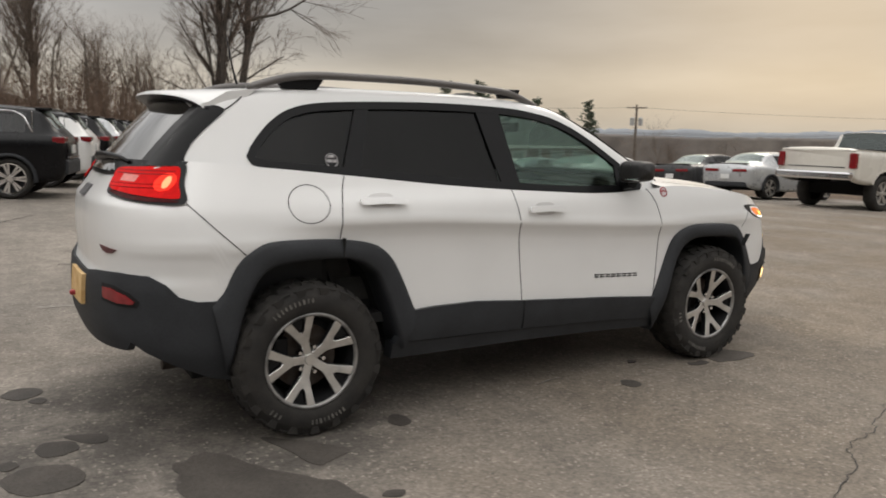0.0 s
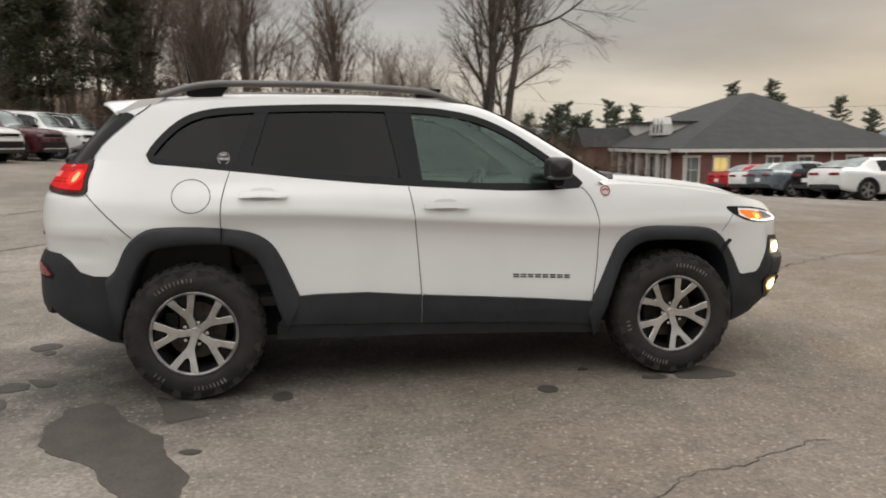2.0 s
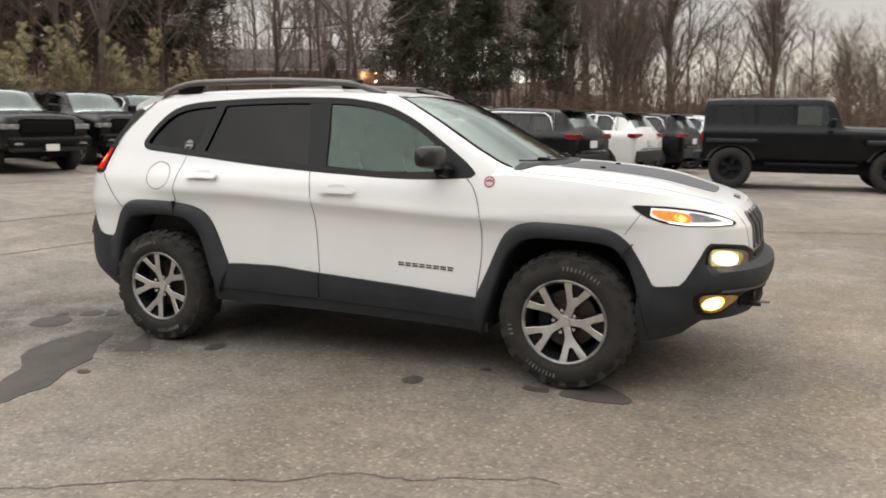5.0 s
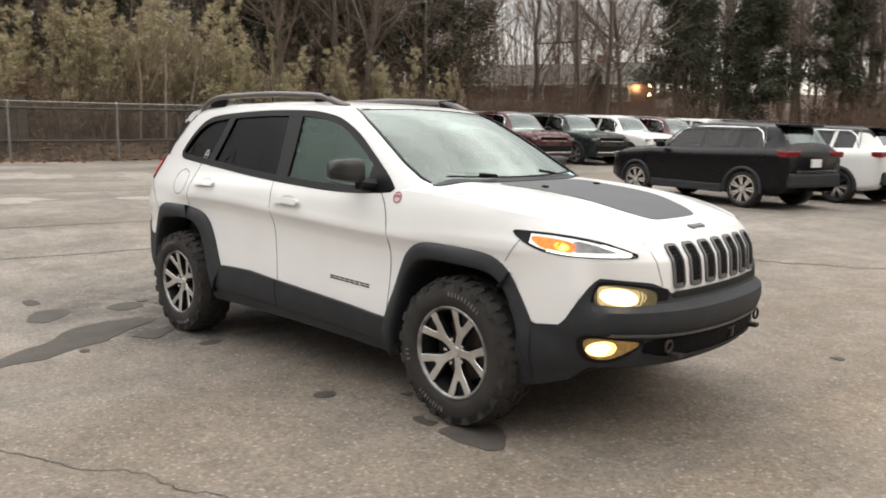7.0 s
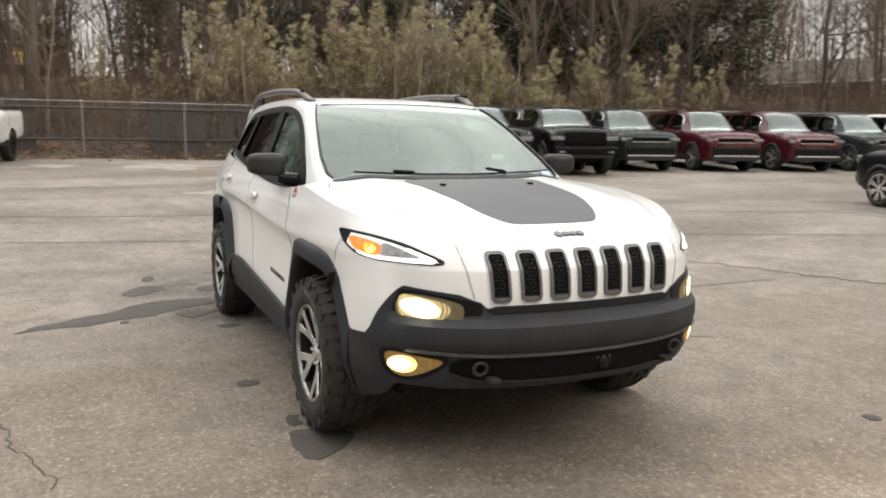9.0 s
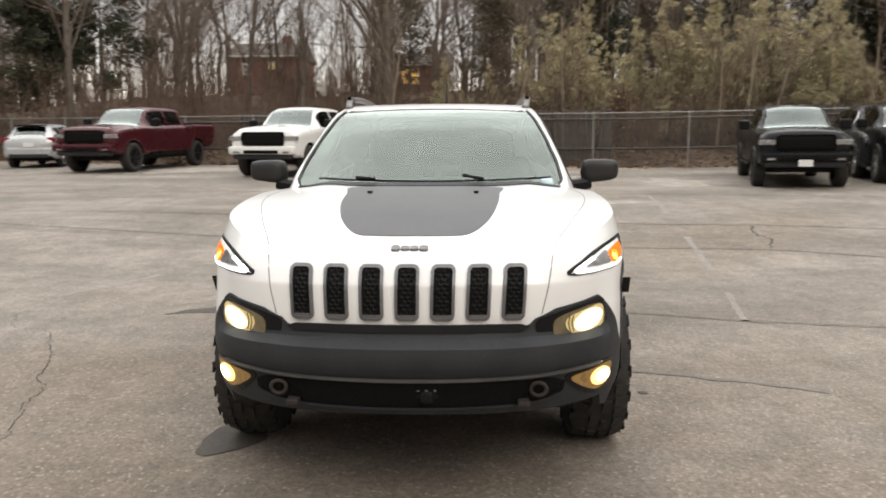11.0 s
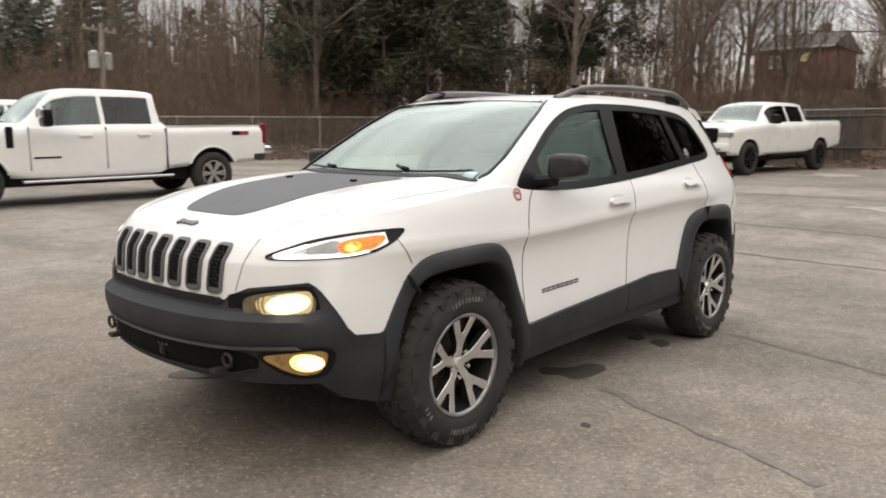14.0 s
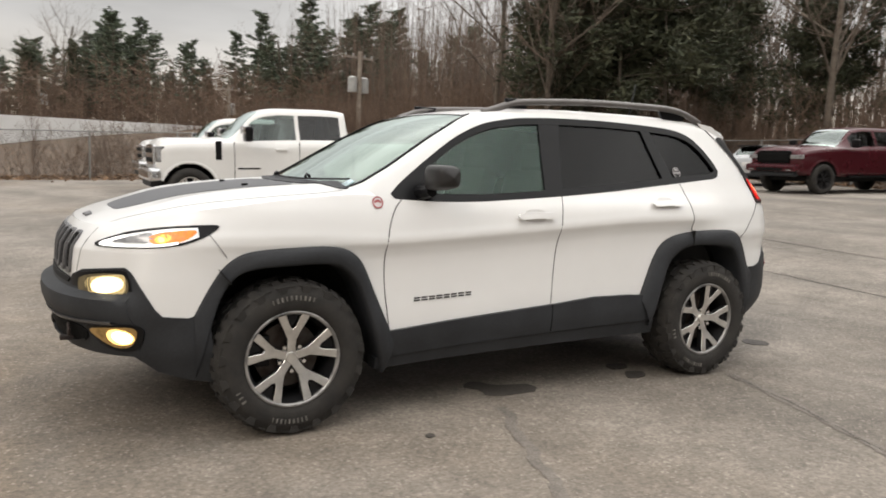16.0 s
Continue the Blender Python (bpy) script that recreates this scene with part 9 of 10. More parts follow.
SCRUB = [leafy_template(s, h, w, n, 0.12, M_SCRUB, 0.40, 2, 0.06) for s, h, w, n in ((45, 13.0, 2.6, 12000), (46, 10.0, 2.2, 9000))]
FARCEDARS = [leafy_template(54, 9.0, 2.4, 3600, 0.20, M_CEDAR, 0.62, 1, 0.2)]
CEDARS = [leafy_template(s, h, w, n, 0.17, M_CEDAR, 0.55, 1, 0.16, None, 80) for s, h, w, n in ((51, 12.5, 3.6, 18000), (52, 10.0, 3.3, 12000))]
PINES = [pine_template(s, h) for s, h in ((61, 17), (62, 14), (63, 19))]
IVY = leafy_template(71, 13.0, 1.0, 7000, 0.13, M_IVY, 0.1, 1, 0.03)
DEAD = leafy_template(81, 2.2, 0.55, 900, 0.09, M_DRYLEAF, 0.3, 2, 0.1)

TALL_GROUP, BANK = "bare trees on the bank", "bushes behind the fence"
LAB = {"bare": "leafless grey-brown tree on a leaf-strewn bank", "big": "large leafless spreading tree against the sky", "thin": "leafless brown thicket shrub behind the fence", "bush": "olive-green leafy bush-tree behind the fence", "cedar": "dark green cedar with ragged boughs", "pine": "tall dark green pine with bare lower trunk"}
made = {}


def in_glade(x, y):
    """The narrow gap in the wood before the lit window of the farther house."""
    return -90 < x < -27 and 0.086 < (y - 1.5) / (x - 4.5) < 0.106


def plant(name, kind, group, temps, i, x, y, s=1.0, yaw=0.0, dz=0.0, lean=0.0, label=""):
    if math.hypot(x + 37.4, y - 54.4) < 8.0 or in_glade(x, y):
        return None
    m = Matrix.Translation((x, y, terrain(x, y) - 0.08 + dz)) @ Euler((radians(lean), 0, radians(yaw))).to_matrix().to_4x4() @ Matrix.Scale(s, 4)
    return tree_thing(name, label or LAB[kind], group, temps[i % len(temps)], m)


R_ = random.Random(77)


def house_view(x, y, keep):
    """Whether a place lies in the thinned part of the wood through which the far brick houses show."""
    return -98 < x < -38 and (0.205 < (y - 1.5) / (x - 4.5) < 0.345 or 0.075 < (y - 1.5) / (x - 4.5) < 0.125) and keep > 0.3


# woods on the west bank
count = 0
for k in range(2400):
    x, y = R_.uniform(-95, 6), R_.uniform(-48, 92)
    out = beyond_fence(x, y)
    if out < 2.2 or count > 180:
        continue
    if y < -24 and x > -20:
        continue
    if y > 44 and x > -14 - (y - 44) * 0.0:
        continue
    if math.hypot(x + 30, y - 50) < 7 or (-50 < x < -39.5 and -17 < y < 2):
        continue
    if house_view(x, y, R_.random()):
        continue
    near = out < 14
    if R_.random() > (0.55 if near else 0.32):
        continue
    count += 1
    plant("bare_tree", "bare", TALL_GROUP, BARE if near else FARBARE, R_.randrange(4), x, y, R_.uniform(0.7, 1.15) * (0.9 if near else 1.1), R_.uniform(0, 360), lean=R_.uniform(-4, 4))
# thicket just behind the fence
for x, y in along([(-17.0, 44.0), (-18.6, 31.0), (-22.0, 14.5), (-25.4, -2.9), (-26.8, -9.0), (-31.0, -22.5), (-24.6, -26.0), (-17.0, -27.0), (-6.0, -29.5)], 1.25):
    for j in range(2):
        a, b = x + R_.uniform(-1.5, 1.5) - 0.9 * j, y + R_.uniform(-1.2, 1.2)
        if beyond_fence(a, b) > 0.9:
            plant("thicket_shrub", "thin", BANK, THIN, R_.randrange(3), a, b, R_.uniform(0.6, 1.15), R_.uniform(0, 360))
# brush that half hides the brick house
for k in range(14):
    plant("thicket_shrub", "thin", BANK, THIN, k, R_.uniform(-39, -31), R_.uniform(-16, 3), R_.uniform(1.1, 1.7), R_.uniform(0, 360))
for k in range(7):
    plant("bare_tree", "bare", TALL_GROUP, BARE, k, R_.uniform(-38.5, -31), R_.uniform(-15, 1), R_.uniform(0.5, 0.75), R_.uniform(0, 360))
# bare trees that thicken the wood behind the bushes
for k in range(16):
    plant("bare_tree", "bare", TALL_GROUP, BARE if k % 2 else FARBARE, k, R_.uniform(-50, -30), R_.uniform(-4, 14), R_.uniform(0.75, 1.05), R_.uniform(0, 360), lean=R_.uniform(-4, 4))
# olive bushes
for k, (x, y, s) in enumerate(((-24.6, 9.6, 1.0), (-25.0, 7.4, 0.8), (-25.6, 5.0, 1.0), (-26.4, 2.9, 1.05), (-27.2, 0.6, 0.85), (-23.6, 11.8, 1.05), (-23.2, 13.6, 0.9), (-22.4, 15.4, 1.0), (-22.6, 17.4, 0.85), (-21.2, 19.4, 0.9), (-27.6, 7.0, 1.1), (-28.0, 3.8, 1.15), (-25.8, 12.4, 1.1), (-24.8, 15.8, 1.05), (-20.6, 22.0, 0.7), (-26.2, 9.9, 1.2), (-29.5, -1.0, 0.8), (-26.8, 8.6, 1.25), (-27.3, 11.2, 1.2), (-25.3, 8.5, 1.1), (-24.2, 10.8, 1.1), (-27.0, 13.6, 1.15), (-28.4, 10.2, 1.3))):
    plant("olive_bush", "bush", BANK, BUSHES, k, x, y, s * R_.uniform(0.85, 1.0), R_.uniform(0, 360))
# brownish evergreens that close the view over the bushes
for k, (x, y, s) in enumerate(((-28.6, 19.2, 1.0), (-31.0, 16.0, 1.1), (-27.4, 22.4, 0.95), (-32.5, 20.6, 1.15), (-34.4, 9.4, 0.8), (-33.5, 1.0, 0.85), (-35.0, 4.5, 0.85), (-37.0, -3.4, 0.8), (-24.4, 27.6, 0.95), (-35.5, 14.0, 1.1))):
    plant("scrub_evergreen", "cedar", "brownish evergreens", SCRUB, k, x, y, s, R_.uniform(0, 360), label="tall brownish-green evergreen behind the bushes")
# slim pale saplings at the fence
for k, (x, y) in enumerate(((-22.0, 8.4), (-21.9, 9.3), (-22.9, 3.3), (-22.2, 10.2), (-21.0, 13.0), (-23.2, 1.4), (-24.6, -3.0))):
    plant("pale_sapling", "thin", BANK, SAPLINGS, k, x, y, R_.uniform(0.8, 1.1), R_.uniform(0, 360), lean=R_.uniform(-7, 7), label="slim pale leafless sapling behind the fence")
# cedars and evergreens
for k, (x, y, s) in enumerate(((-23.6, -30.0, 1.0), (-26.5, -32.0, 0.95), (-31.0, -27.0, 0.9), (-34.0, -22.0, 1.0), (-36.5, -20.0, 1.1), (-25.5, 26.0, 1.15), (-27.0, 23.0, 1.0), (-29.0, 20.5, 1.1), (-15.5, 44.5, 0.85), (-18.0, 47.5, 0.95), (-12.0, 48.0, 0.9), (-30.0, 17.5, 1.1), (-33, 12.0, 1.0), (-34, 6.0, 0.95), (-36, 30, 0.9), (-36, -28.5, 1.1), (-29, -36, 1.1), (-25.2, -26.6, 1.35), (-27.6, -25.6, 1.25), (-23.0, -28.4, 1.4), (-28.5, -29.5, 1.5), (-24.5, 40.0, 0.35), (-21.8, 45.9, 0.95), (-23.0, 49.0, 1.0))):
    plant("cedar", "cedar", "dark cedars", CEDARS, k, x, y, s, R_.uniform(0, 360))
for k in range(22):
    plant("cedar", "cedar", "dark cedars", FARCEDARS, 0, -46 + 3.4 * k + R_.uniform(-1.5, 1.5), R_.uniform(-88, -62), R_.uniform(0.4, 0.75), R_.uniform(0, 360))
# ivy-clad trunk by the long house
plant("ivy_tree", "cedar", "", [IVY], 0, -17.2, 40.0, 1.0, 20, label="tall tree trunk clad in dark ivy")
plant("dry_sapling", "bush", "", [DEAD], 0, -23.6, 5.4, 1.0, 0, label="small sapling with dry brown leaves")
# single large trees against the sky to the north
for k, (x, y, s, i) in enumerate(((2.0, 70.0, 0.92, 1), (9.0, 84.5, 0.66, 1), (-7.0, 46.0, 0.75, 1), (-5.0, 57.0, 0.85, 0), (27, 92, 0.5, 1), (-9, 66, 0.9, 1), (-11.5, 52, 0.85, 0))):
    plant("spreading_tree", "big", "large bare trees", BIGBARE, i, x, y, s, 40 * k)
for k, (x, y, s) in enumerate(((24, 70, 0.42), (27, 73, 0.5), (30, 78, 0.42), (22, 74, 0.45), (44, 84, 0.55), (52, 86, 0.62), (57, 84, 0.62), (40, 88, 0.5), (60, 90, 0.66), (64, 82, 0.6), (68, 81, 0.6), (71, 79, 0.52), (73, 80.5, 0.48), (61, 83, 0.58))):
    plant("pine_tree", "pine", "pines behind the office", PINES, k, x, y, s, R_.uniform(0, 360))
plant("twin_tree", "big", "", [TWIN], 0, 13.3, 53.4, 1.0, 0, label="tall leafless tree with two dark trunks")
for k in range(9):
    plant("pine_tree", "pine", "pines behind the office", PINES, k, 21.5 + 1.15 * k + R_.uniform(-0.4, 0.4), 64 + R_.uniform(-1.5, 4), R_.uniform(0.40, 0.52), R_.uniform(0, 360))
for k in range(54):
    plant("thicket_shrub", "thin", "brown thicket before the pines", THIN, k, R_.uniform(16.5, 26.5), R_.uniform(53, 63), R_.uniform(0.8, 1.35), R_.uniform(0, 360), label="leafless brown thicket shrub before the pines")
# pine wood to the south
for k in range(92):
    x, y = R_.uniform(-46, 26), R_.uniform(-94, -66)
    plant("pine_tree", "pine", "pine wood", PINES, k, x, y, R_.uniform(0.54, 0.74) * (1.0 if x < -26 else 0.88 if x < -16 else 0.76), R_.uniform(0, 360))
for k in range(34):
    x, y = R_.uniform(-44, 10), R_.uniform(-76, -46)
    if x < -20 or y < -70:
        plant("bare_tree", "bare", TALL_GROUP, FARBARE, k, x, y, R_.uniform(0.5, 0.8), R_.uniform(0, 360))
for k, (x, y) in enumerate(((-1, -30.5), (1.5, -29.8), (-3.5, -31), (-6, -30), (4.5, -30.0), (-9, -31))):
    plant("thicket_shrub", "thin", BANK, THIN, k, x, y, 0.7, 70 * k)

for k in range(13):
    plant("bare_tree", "bare", TALL_GROUP, FARBARE, k, R_.uniform(4, 14), R_.uniform(62, 77), R_.uniform(0.38, 0.52), R_.uniform(0, 360))
for k in range(7):
    plant("bare_tree", "bare", TALL_GROUP, FARBARE, k, R_.uniform(14.5, 20), R_.uniform(60, 70), R_.uniform(0.26, 0.34), R_.uniform(0, 360))
for k in range(12):
    plant("bare_tree", "bare", TALL_GROUP, FARBARE, k, R_.uniform(3, 17), R_.uniform(60, 74), R_.uniform(0.5, 0.68), R_.uniform(0, 360))
# bare woods in the valley to the east
for k in range(34):
    a = radians(R_.uniform(38, 72))
    d = R_.uniform(78, 125)
    plant("bare_tree", "bare", TALL_GROUP, FARBARE, k, d * math.sin(a), d * math.cos(a), R_.uniform(0.26, 0.5), R_.uniform(0, 360))
# dark close trees in the north-west corner
for k in range(16):
    plant("bare_tree", "bare", TALL_GROUP, BARE, k, R_.uniform(-23, -9), R_.uniform(48, 74), R_.uniform(0.8, 1.1), R_.uniform(0, 360), lean=R_.uniform(-3, 3))
# bare trees over the north bank
for k in range(9):
    plant("bare_tree", "bare", TALL_GROUP, BARE, k, R_.uniform(-18, -5), R_.uniform(47, 78), R_.uniform(0.6, 0.95), R_.uniform(0, 360))

# a closer row of brown trees behind the off-road wagon
R2 = random.Random(12)
for k in range(10):
    plant("bare_tree", "bare", TALL_GROUP, FARBARE if k % 3 else BARE, k, R2.uniform(-3, 13), R2.uniform(50, 62), R2.uniform(0.42, 0.66), R2.uniform(0, 360))

# undergrowth and fallen leaves, beyond counting
rr = np.random.RandomState(5)
segs = []
line = along([(-14.5, 45.0), (-16.6, 34.0), (-20.6, 14.5), (-23.6, -2.9), (-24.6, -8.0), (-29.3, -22.0), (-24.6, -24.0), (-18.0, -24.6), (-8.0, -27.2), (3.0, -28.7)], 0.05)
for k in range(13000):
    x, y = line[rr.randint(len(line))]
    d = rr.exponential(8.0)
    a, b = x - d * 0.9 + rr.normal() * 0.6, y + rr.normal() * 0.8 - (d * 0.9 if y < -20 else 0)
    if beyond_fence(a, b) < 0.25:
        continue
    h = rr.uniform(0.4, 1.9) * (1 + min(d, 20) * 0.09)
    lx_, ly_ = rr.normal(size=2) * 0.35
    z = terrain(a, b) - 0.05
    segs.append((a, b, z, 0.012, a + lx_ * h, b + ly_ * h, z + h, 0.004))
    for j in range(3):
        t = rr.uniform(0.3, 0.9)
        p = (a + lx_ * h * t, b + ly_ * h * t, z + h * t)
        q = rr.normal(size=3) * 0.35
        segs.append((*p, 0.007, p[0] + q[0], p[1] + q[1], p[2] + abs(q[2]) + 0.1, 0.003))
for k in range(3600):
    a, b = (rr.uniform(-14, 20.5), rr.uniform(40.5, 54)) if k % 3 else (rr.uniform(-26, -8), rr.uniform(-44, -27.5))
    if k % 3 == 0 and (beyond_fence(a, b) < 0.6 or (-18 < a < -8 and b > -38)):
        continue
    h = rr.uniform(1.2, 4.2)
    lx_, ly_ = rr.normal(size=2) * 0.16
    z = terrain(a, b) - 0.05
    segs.append((a, b, z, 0.03, a + lx_ * h, b + ly_ * h, z + h, 0.008))
    for j in range(6):
        u = rr.uniform(0.1, 0.95)
        p = (a + lx_ * h * u, b + ly_ * h * u, z + h * u)
        q = rr.normal(size=3) * 0.5
        segs.append((*p, 0.014, p[0] + q[0], p[1] + q[1], p[2] + abs(q[2]) * 0.8 + 0.15, 0.005))
for k in range(2600):
    a, b = rr.uniform(-48, 28), rr.uniform(-92, -57)
    h = rr.uniform(1.5, 6.0)
    z = terrain(a, b) - 0.05
    segs.append((a, b, z, 0.05, a + rr.normal() * 0.3, b, z + h, 0.012))
    for j in range(7):
        u = rr.uniform(0.1, 0.95)
        q = rr.normal(size=3) * 0.9
        segs.append((a, b, z + h * u, 0.03, a + q[0], b + q[1], z + h * u + abs(q[2]) * 0.7 + 0.1, 0.012))
v, f_ = prisms(segs, 3)
o = new("undergrowth", mesh_np("undergrowth", v, f_, M_BRUSH))
tagged(o, "tangled brown leafless undergrowth behind the fence", "brush", kind="stuff")
cs = []
for k in range(15000):
    x, y = line[rr.randint(len(line))]
    d = rr.normal() * 0.9 + 0.2
    a, b = x + (d if y > -22 else rr.normal() * 0.4), y + (rr.normal() * 0.3 if y > -22 else d)
    z = max(terrain(a, b), lot(a, b)) + 0.012 + abs(rr.normal()) * 0.02
    cs.append((a, b, z))
v, f_ = leaf_quads(random.Random(3), cs, 0.085, 0.2)
o = new("fallen_leaves", mesh_np("fallen_leaves", v, f_, M_DRYLEAF))
tagged(o, "dry brown leaves drifted along the fence", "leaves", kind="stuff")

# the wood behind: a brown haze of trunks and twigs far beyond counting
segs = []
for k in range(30000):
    x, y = (rr.uniform(-88, 2), rr.uniform(-78, 78)) if k % 3 else (rr.uniform(-62, -24), rr.uniform(-82, -32))
    out = beyond_fence(x, y)
    if out < 7 or (y < -24 and x > -22) or (y > 40 and x > -20) or math.hypot(x + 30, y - 50) < 8 or (-50 < x < -40 and -18 < y < 3) or house_view(x, y, rr.rand()):
        continue
    if len(segs) > 62000 or rr.rand() > 0.5:
        continue
    h = rr.uniform(4.5, 11.0) if out < 22 else rr.uniform(7.0, 14.0)
    z = terrain(x, y) - 0.1
    lx_, ly_ = rr.normal(size=2) * 0.06
    r = rr.uniform(0.03, 0.085)
    segs.append((x, y, z, r, x + lx_ * h, y + ly_ * h, z + h, 0.008))
    for j in range(9):
        u = rr.uniform(0.15, 0.97)
        p = np.array((x + lx_ * h * u, y + ly_ * h * u, z + h * u))
        q = rr.normal(size=3) * (0.55, 0.55, 0.25) * (1.5 - u)
        q[2] = abs(q[2]) + 0.5 * (1.3 - u)
        segs.append((*p, 0.016, *(p + q), 0.005))
        q2 = rr.normal(size=3) * 0.4
        segs.append((*(p + q * 0.6), 0.009, *(p + q * 0.6 + q2 + (0, 0, 0.25)), 0.004))
v, f_ = prisms([q for q in segs if math.hypot(q[0] + 37.4, q[1] - 54.4) > 8.0 and not in_glade(q[0], q[1])], 3)
o = new("far_wood", mesh_np("far_wood", v, f_, M_TWIG))
tagged(o, "dense brown leafless wood on the bank behind", "wood", kind="stuff")



# ---------------------------------------------------------------- marks on the asphalt
STAINS = [
    ("wet_stain", "large damp dark stain on the asphalt behind the rear wheel", [(-2.03, -1.24), (-1.98, -0.90), (-1.80, -0.89), (-1.68, -1.12), (-1.46, -1.40), (-1.40, -1.62), (-1.27, -1.87), (-1.27, -2.13), (-1.22, -2.28), (-1.37, -2.23), (-1.46, -2.08), (-1.60, -1.90), (-1.70, -1.69), (-1.93, -1.50)]),
    ("wet_stain", "damp dark stain beside the rear tyre", [(-1.47, -1.20), (-1.53, -0.98), (-1.58, -0.80), (-1.38, -0.98), (-1.28, -1.13), (-1.37, -1.18)]),
    ("oil_spot", "small dark oil spot on the asphalt", [(-0.97, -0.90), (-0.91, -0.83), (-0.86, -0.88), (-0.87, -0.96), (-0.94, -0.98)]),
    ("oil_spot", "small dark oil spot on the asphalt", [(-1.35, -1.60), (-1.31, -1.57), (-1.25, -1.60), (-1.29, -1.64)]),
    ("oil_spot", "round dark oil spot beside the front door", [(0.49, -1.03), (0.54, -0.97), (0.60, -1.01), (0.59, -1.08), (0.52, -1.10)]),
    ("oil_spot", "small dark oil spot under the sill", [(0.83, -0.74), (0.87, -0.68), (0.90, -0.73)]),
    ("wet_stain", "wet dark stain round the front tyre", [(1.36, -0.96), (1.47, -0.74), (1.60, -0.78), (1.73, -0.93), (1.68, -1.01), (1.50, -1.02)]),
    ("oil_spot", "small wet spot beside the front tyre", [(1.15, -0.95), (1.17, -0.90), (1.22, -0.92), (1.29, -0.91), (1.30, -0.97), (1.22, -0.98)]),
    ("oil_spot", "dark oil spot behind the bumper", [(-2.61, 0.39), (-2.53, 0.49), (-2.42, 0.43), (-2.44, 0.32), (-2.54, 0.29)]),
    ("oil_spot", "small dark oil spot behind the bumper", [(-2.49, 0.24), (-2.43, 0.28), (-2.40, 0.22), (-2.44, 0.18)]),
    ("oil_spot", "oval dark oil spot behind the bumper", [(-2.50, -0.46), (-2.45, -0.40), (-2.35, -0.43), (-2.33, -0.53), (-2.40, -0.58), (-2.48, -0.56)]),
    ("wet_stain", "oval damp stain behind the bumper", [(-2.64, -0.74), (-2.53, -0.65), (-2.39, -0.71), (-2.34, -0.83), (-2.38, -0.93), (-2.50, -0.95), (-2.61, -0.88)]),
    ("oil_spot", "small dark oil spot behind the bumper", [(-2.65, -0.58), (-2.60, -0.55), (-2.57, -0.61), (-2.62, -0.65)]),
    ("oil_spot", "blurred dark spot behind the bumper", [(-2.38, -0.36), (-2.29, -0.37), (-2.20, -0.43), (-2.21, -0.51), (-2.28, -0.50)]),
    ("wet_stain", "damp patch on the open asphalt", [(-2.47, -1.58), (-2.78, -1.41), (-2.72, -1.22), (-2.52, -1.25), (-2.34, -1.48)]),
    ("oil_spot", "faint dark spot on the asphalt", [(-3.27, -1.36), (-3.30, -1.27), (-3.10, -1.27), (-3.07, -1.37)]),
    ("wet_stain", "wet ragged stain under the driver's door", [(0.21, 0.53), (0.10, 0.47), (0.01, 0.58), (-0.17, 0.64), (-0.14, 0.76), (0.05, 0.77), (0.17, 0.73), (0.16, 0.62)]),
    ("oil_spot", "wet spot under the rear door", [(-0.94, 0.47), (-1.07, 0.49), (-1.01, 0.58), (-0.90, 0.57)]),
    ("oil_spot", "wet spot under the rear door", [(-0.94, 0.65), (-1.04, 0.69), (-0.98, 0.78), (-0.86, 0.77)]),
    ("oil_spot", "tiny dark spot on the asphalt", [(0.79, 1.15), (0.75, 1.14), (0.75, 1.18), (0.79, 1.19)]),
    ("oil_spot", "small dark scrap on the asphalt", [(2.28, 1.70), (2.34, 1.68), (2.37, 1.73), (2.31, 1.76)]),
]
for nm, lb, pts in STAINS:
    q = np.array(pts)
    blot(nm, pts, M_STAIN if nm == "oil_spot" else M_DAMP, lb, 34 + 10 * len(pts))
rng = np.random.default_rng(41)
# pale dusty patches where cars used to stand
for cx, cy, rx, ry, n in ((-17.6, 0.2, 1.35, 1.1, 0), (-15.2, 2.4, 1.3, 0.8, 1), (-13.9, 5.0, 1.2, 0.9, 2), (-19.6, -9.0, 1.7, 1.3, 3), (-17.9, -2.6, 0.9, 0.6, 4), (-9.6, 0.4, 0.5, 0.7, 5), (-9.0, 2.6, 0.35, 0.6, 6)):
    a = np.linspace(0, 2 * np.pi, 13, endpoint=False)
    r = 1 + rng.uniform(-0.4, 0.3, 13)
    blot("dust_patch", np.stack([cx + rx * r * np.cos(a), cy + ry * r * np.sin(a)], 1), M_PALE, "pale sandy patch on the asphalt by the fence", 90, 0.005)


def crack(pts, width, label, seed=0, material=None, wander=0.02, name="crack"):
    """An irregular dark line in the asphalt along a route."""
    q = spline(pts, max(12, int(30 * sum(math.dist(a, b) for a, b in zip(pts, pts[1:])))))
    d = np.gradient(q, axis=0)
    d /= np.linalg.norm(d, axis=1)[:, None]
    nrm = np.stack([-d[:, 1], d[:, 0]], 1)
    off = np.array([noise.noise((p[0] * 5, p[1] * 5, seed)) + 0.7 * noise.noise((p[0] * 17, p[1] * 17, seed)) + 0.5 * noise.noise((p[0] * 45, p[1] * 45, seed)) for p in q]) * wander
    w = width * np.array([0.65 + 0.7 * abs(noise.noise((p[0] * 4, p[1] * 4, seed + 7))) for p in q]) / 2
    c = q + nrm * off[:, None]
    a, b = c + nrm * w[:, None], c - nrm * w[:, None]
    v = np.stack([lot_surf(a[:, 0], a[:, 1], 0.0035), lot_surf(b[:, 0], b[:, 1], 0.0035)], 1).reshape(-1, 3)
    return tagged(link_mesh(name, v, grid_faces(len(q), 2), material or M_CRACK), label, "crack", kind="structure")


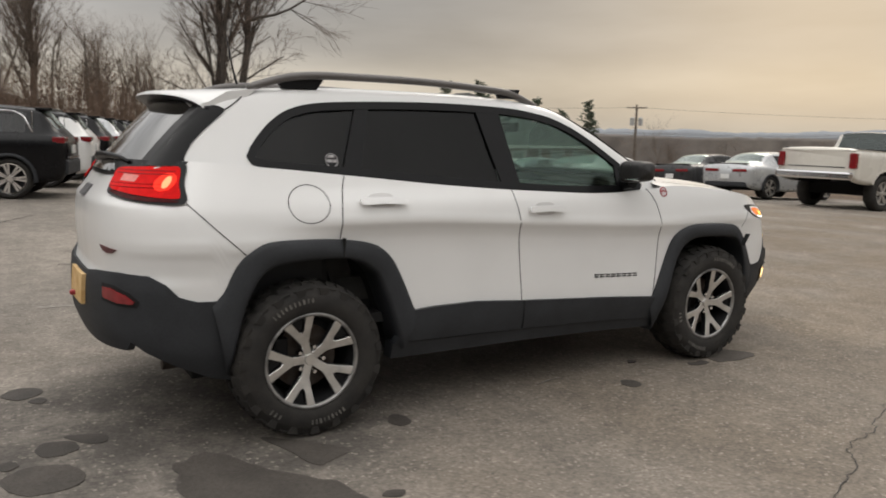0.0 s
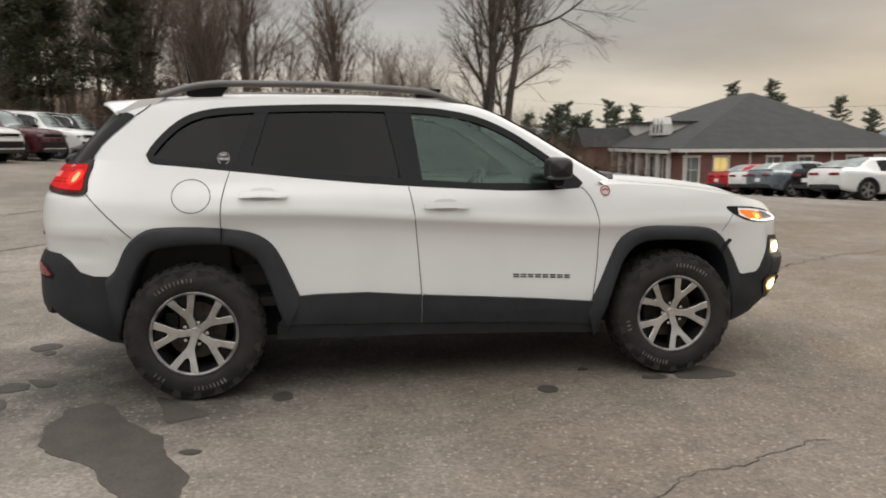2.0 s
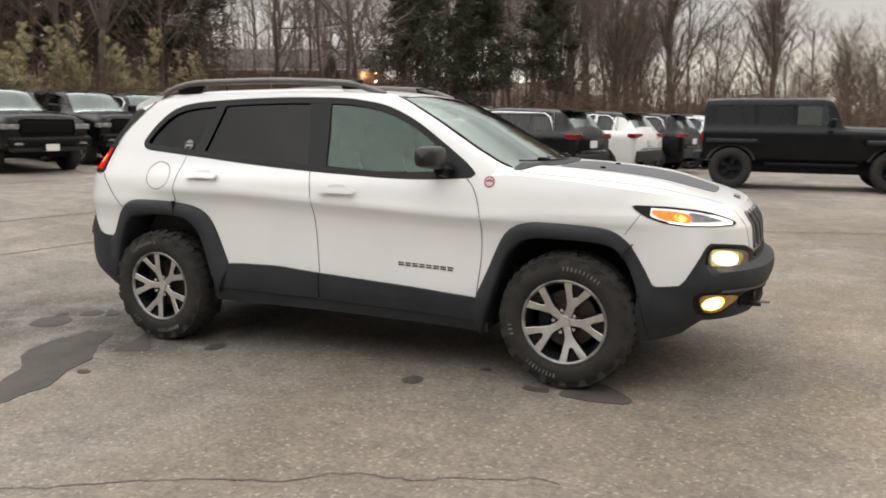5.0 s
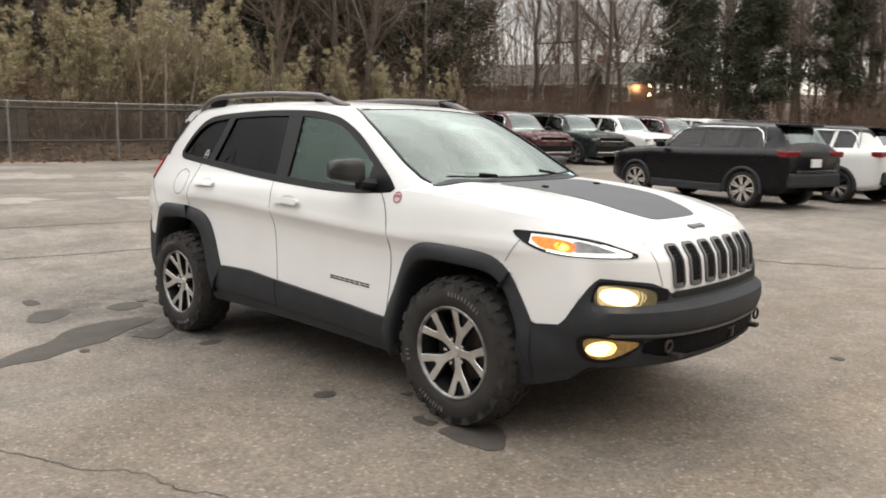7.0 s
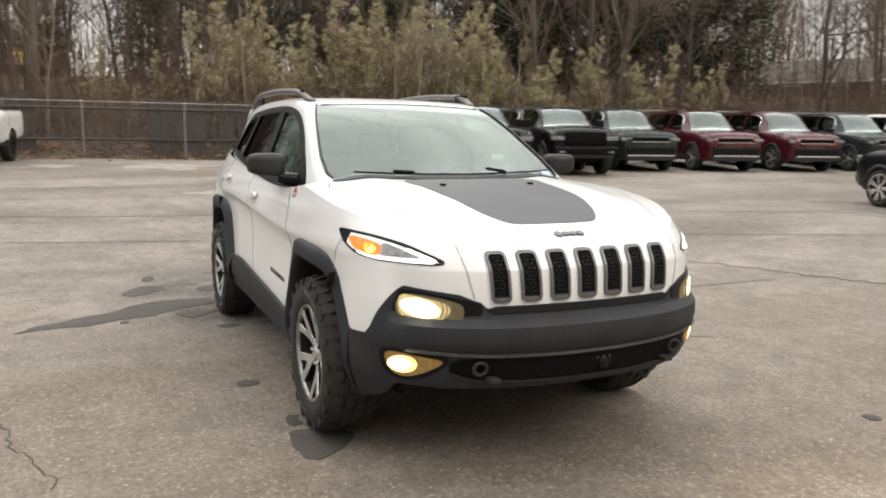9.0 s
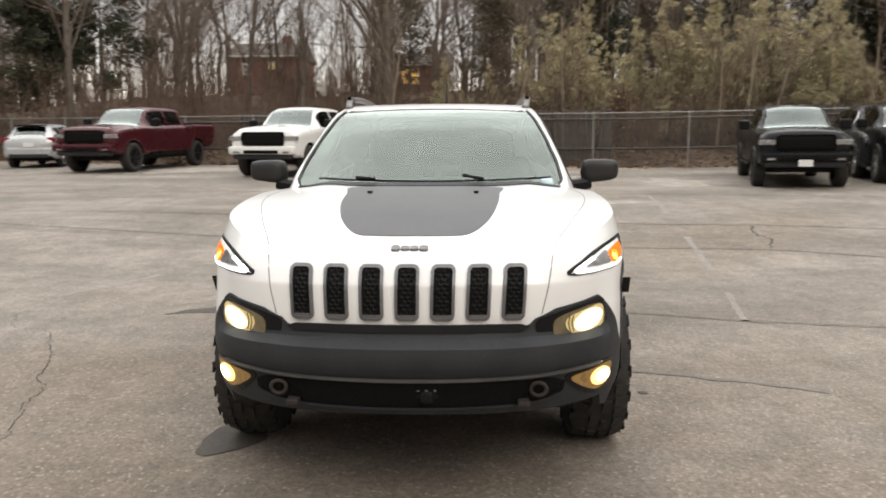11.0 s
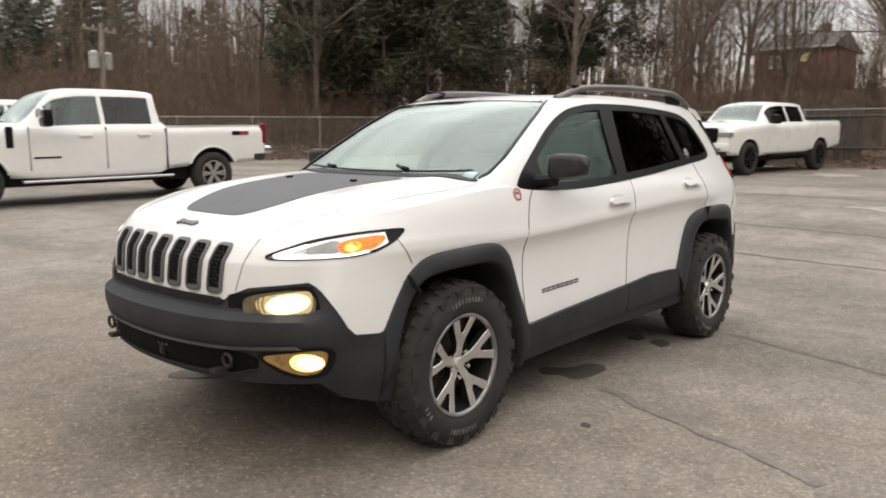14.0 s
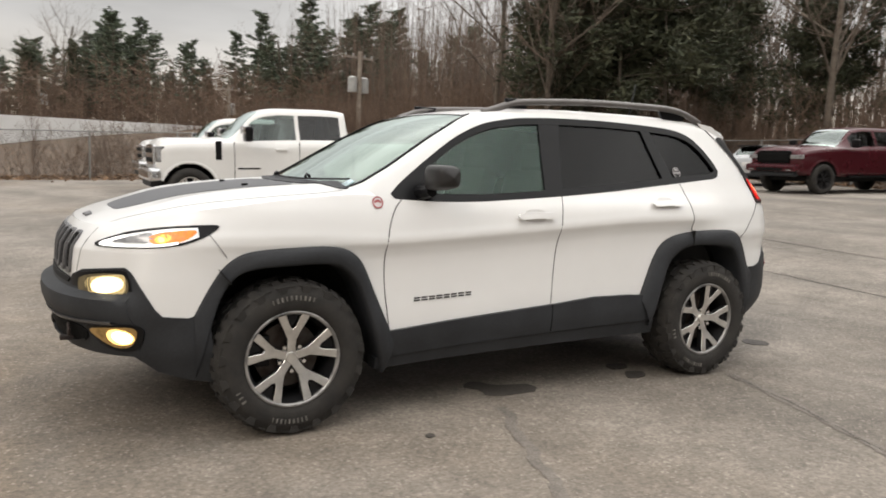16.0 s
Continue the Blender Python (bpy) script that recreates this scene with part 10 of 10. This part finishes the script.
crack([(-0.35, -2.81), (0.22, -2.50), (0.50, -2.40), (0.63, -2.36), (0.73, -2.24), (0.80, -2.21), (1.13, -2.14), (1.18, -2.09), (1.45, -2.01), (1.62, -1.97)], 0.007, "long jagged crack in the asphalt", 1, wander=0.03)
crack([(-0.35, -2.81), (-0.6, -3.0), (-0.7, -3.3), (-1.1, -3.5)], 0.006, "branching crack in the asphalt", 2, wander=0.03)
for band in ([(-1.56, 0.95), (-1.46, 1.25), (-1.36, 1.62), (-1.22, 1.98), (-1.10, 2.35), (-0.95, 3.0), (-0.85, 3.4), (-0.75, 4.4)], [(0.20, 0.95), (0.35, 1.25), (0.43, 1.5), (0.55, 1.85), (0.72, 2.2)]):
    o = crack(band, 0.085, "dark stained seam in the asphalt", 31, M_SEAMBAND, 0.03, "stained_seam")
    tagged(o, "dark stained seam in the asphalt", "stain", kind="structure")
crack([(-1.56, 0.95), (-1.46, 1.25), (-1.36, 1.62), (-1.22, 1.98), (-1.10, 2.35), (-0.95, 3.0), (-0.85, 3.4), (-0.75, 4.4)], 0.009, "long crack in the asphalt", 3)
crack([(-1.80, -2.10), (-1.62, -2.30), (-1.5, -2.6)], 0.009, "short crack in the asphalt", 5)
crack([(-6.3, 4.2), (-5.8, 4.05), (-5.3, 4.1), (-4.75, 3.9)], 0.03, "crack between two asphalt joints", 6, wander=0.06)
# long straight joints between the asphalt lanes
crack([(-8.6, -16.0), (-7.62, -7.7), (-7.42, -4.0), (-7.18, -1.2), (-6.90, 1.5), (-6.3, 4.35), (-5.7, 5.8), (-4.2, 9.5), (-3.0, 14.0)], 0.035, "straight joint across the asphalt", 7)
crack([(-6.9, -16.0), (-5.85, -6.0), (-5.5, -2.0), (-5.22, 0.0), (-5.08, 1.6), (-4.64, 3.76), (-3.9, 4.9), (-2.0, 8.0)], 0.03, "straight joint across the asphalt", 8)
crack([(-12.2, -14.0), (-11.3, -4.0), (-10.8, 2.0), (-10.0, 8.0)], 0.05, "straight joint across the asphalt", 9)
crack([(6.0, 16.0), (3.0, 12.0), (-3.0, 9.8), (-6.0, 9.6)], 0.03, "wandering crack in the asphalt", 10, wander=0.1)
crack([(-2.0, 4.4), (1.5, 5.6), (4.5, 6.2), (9.0, 6.6)], 0.03, "wandering crack in the asphalt", 11, wander=0.1)
crack([(3.6, -1.0), (5.0, -0.6), (7.5, -0.9), (11.0, -0.2)], 0.02, "wandering crack in the asphalt", 12, wander=0.08)
crack([(4.2, 2.4), (6.0, 3.2), (9.5, 3.4)], 0.02, "wandering crack in the asphalt", 13, wander=0.08)
# worn remains of a painted bay line
for pts, wd in (([(-5.65, 3.10), (-4.6, 2.97), (-3.49, 2.81)], 0.09), ([(-2.3, 2.6), (-1.5, 2.43), (-1.07, 2.35)], 0.07), ([(-3.1, -3.14), (-2.4, -3.40), (-1.87, -3.61)], 0.07), ([(-10.4, 3.6), (-9.0, 3.45), (-7.6, 3.3)], 0.09)):
    o = crack(pts, wd, "worn pale bay line on the asphalt", 21, M_LINE, 0.008, "bay_line")
    tagged(o, "worn pale bay line on the asphalt", "marking", kind="structure")
# a pale blade of dry grass lying by the sill
tube("grass_blade", lot_surf(np.array([0.05, 0.14, 0.24]), np.array([-0.80, -0.77, -0.76]), 0.005), 0.003, M_LINE, None, "", seg=5)
tagged(bpy.data.objects["grass_blade"], "thin pale dry grass blade lying on the asphalt", "grass")
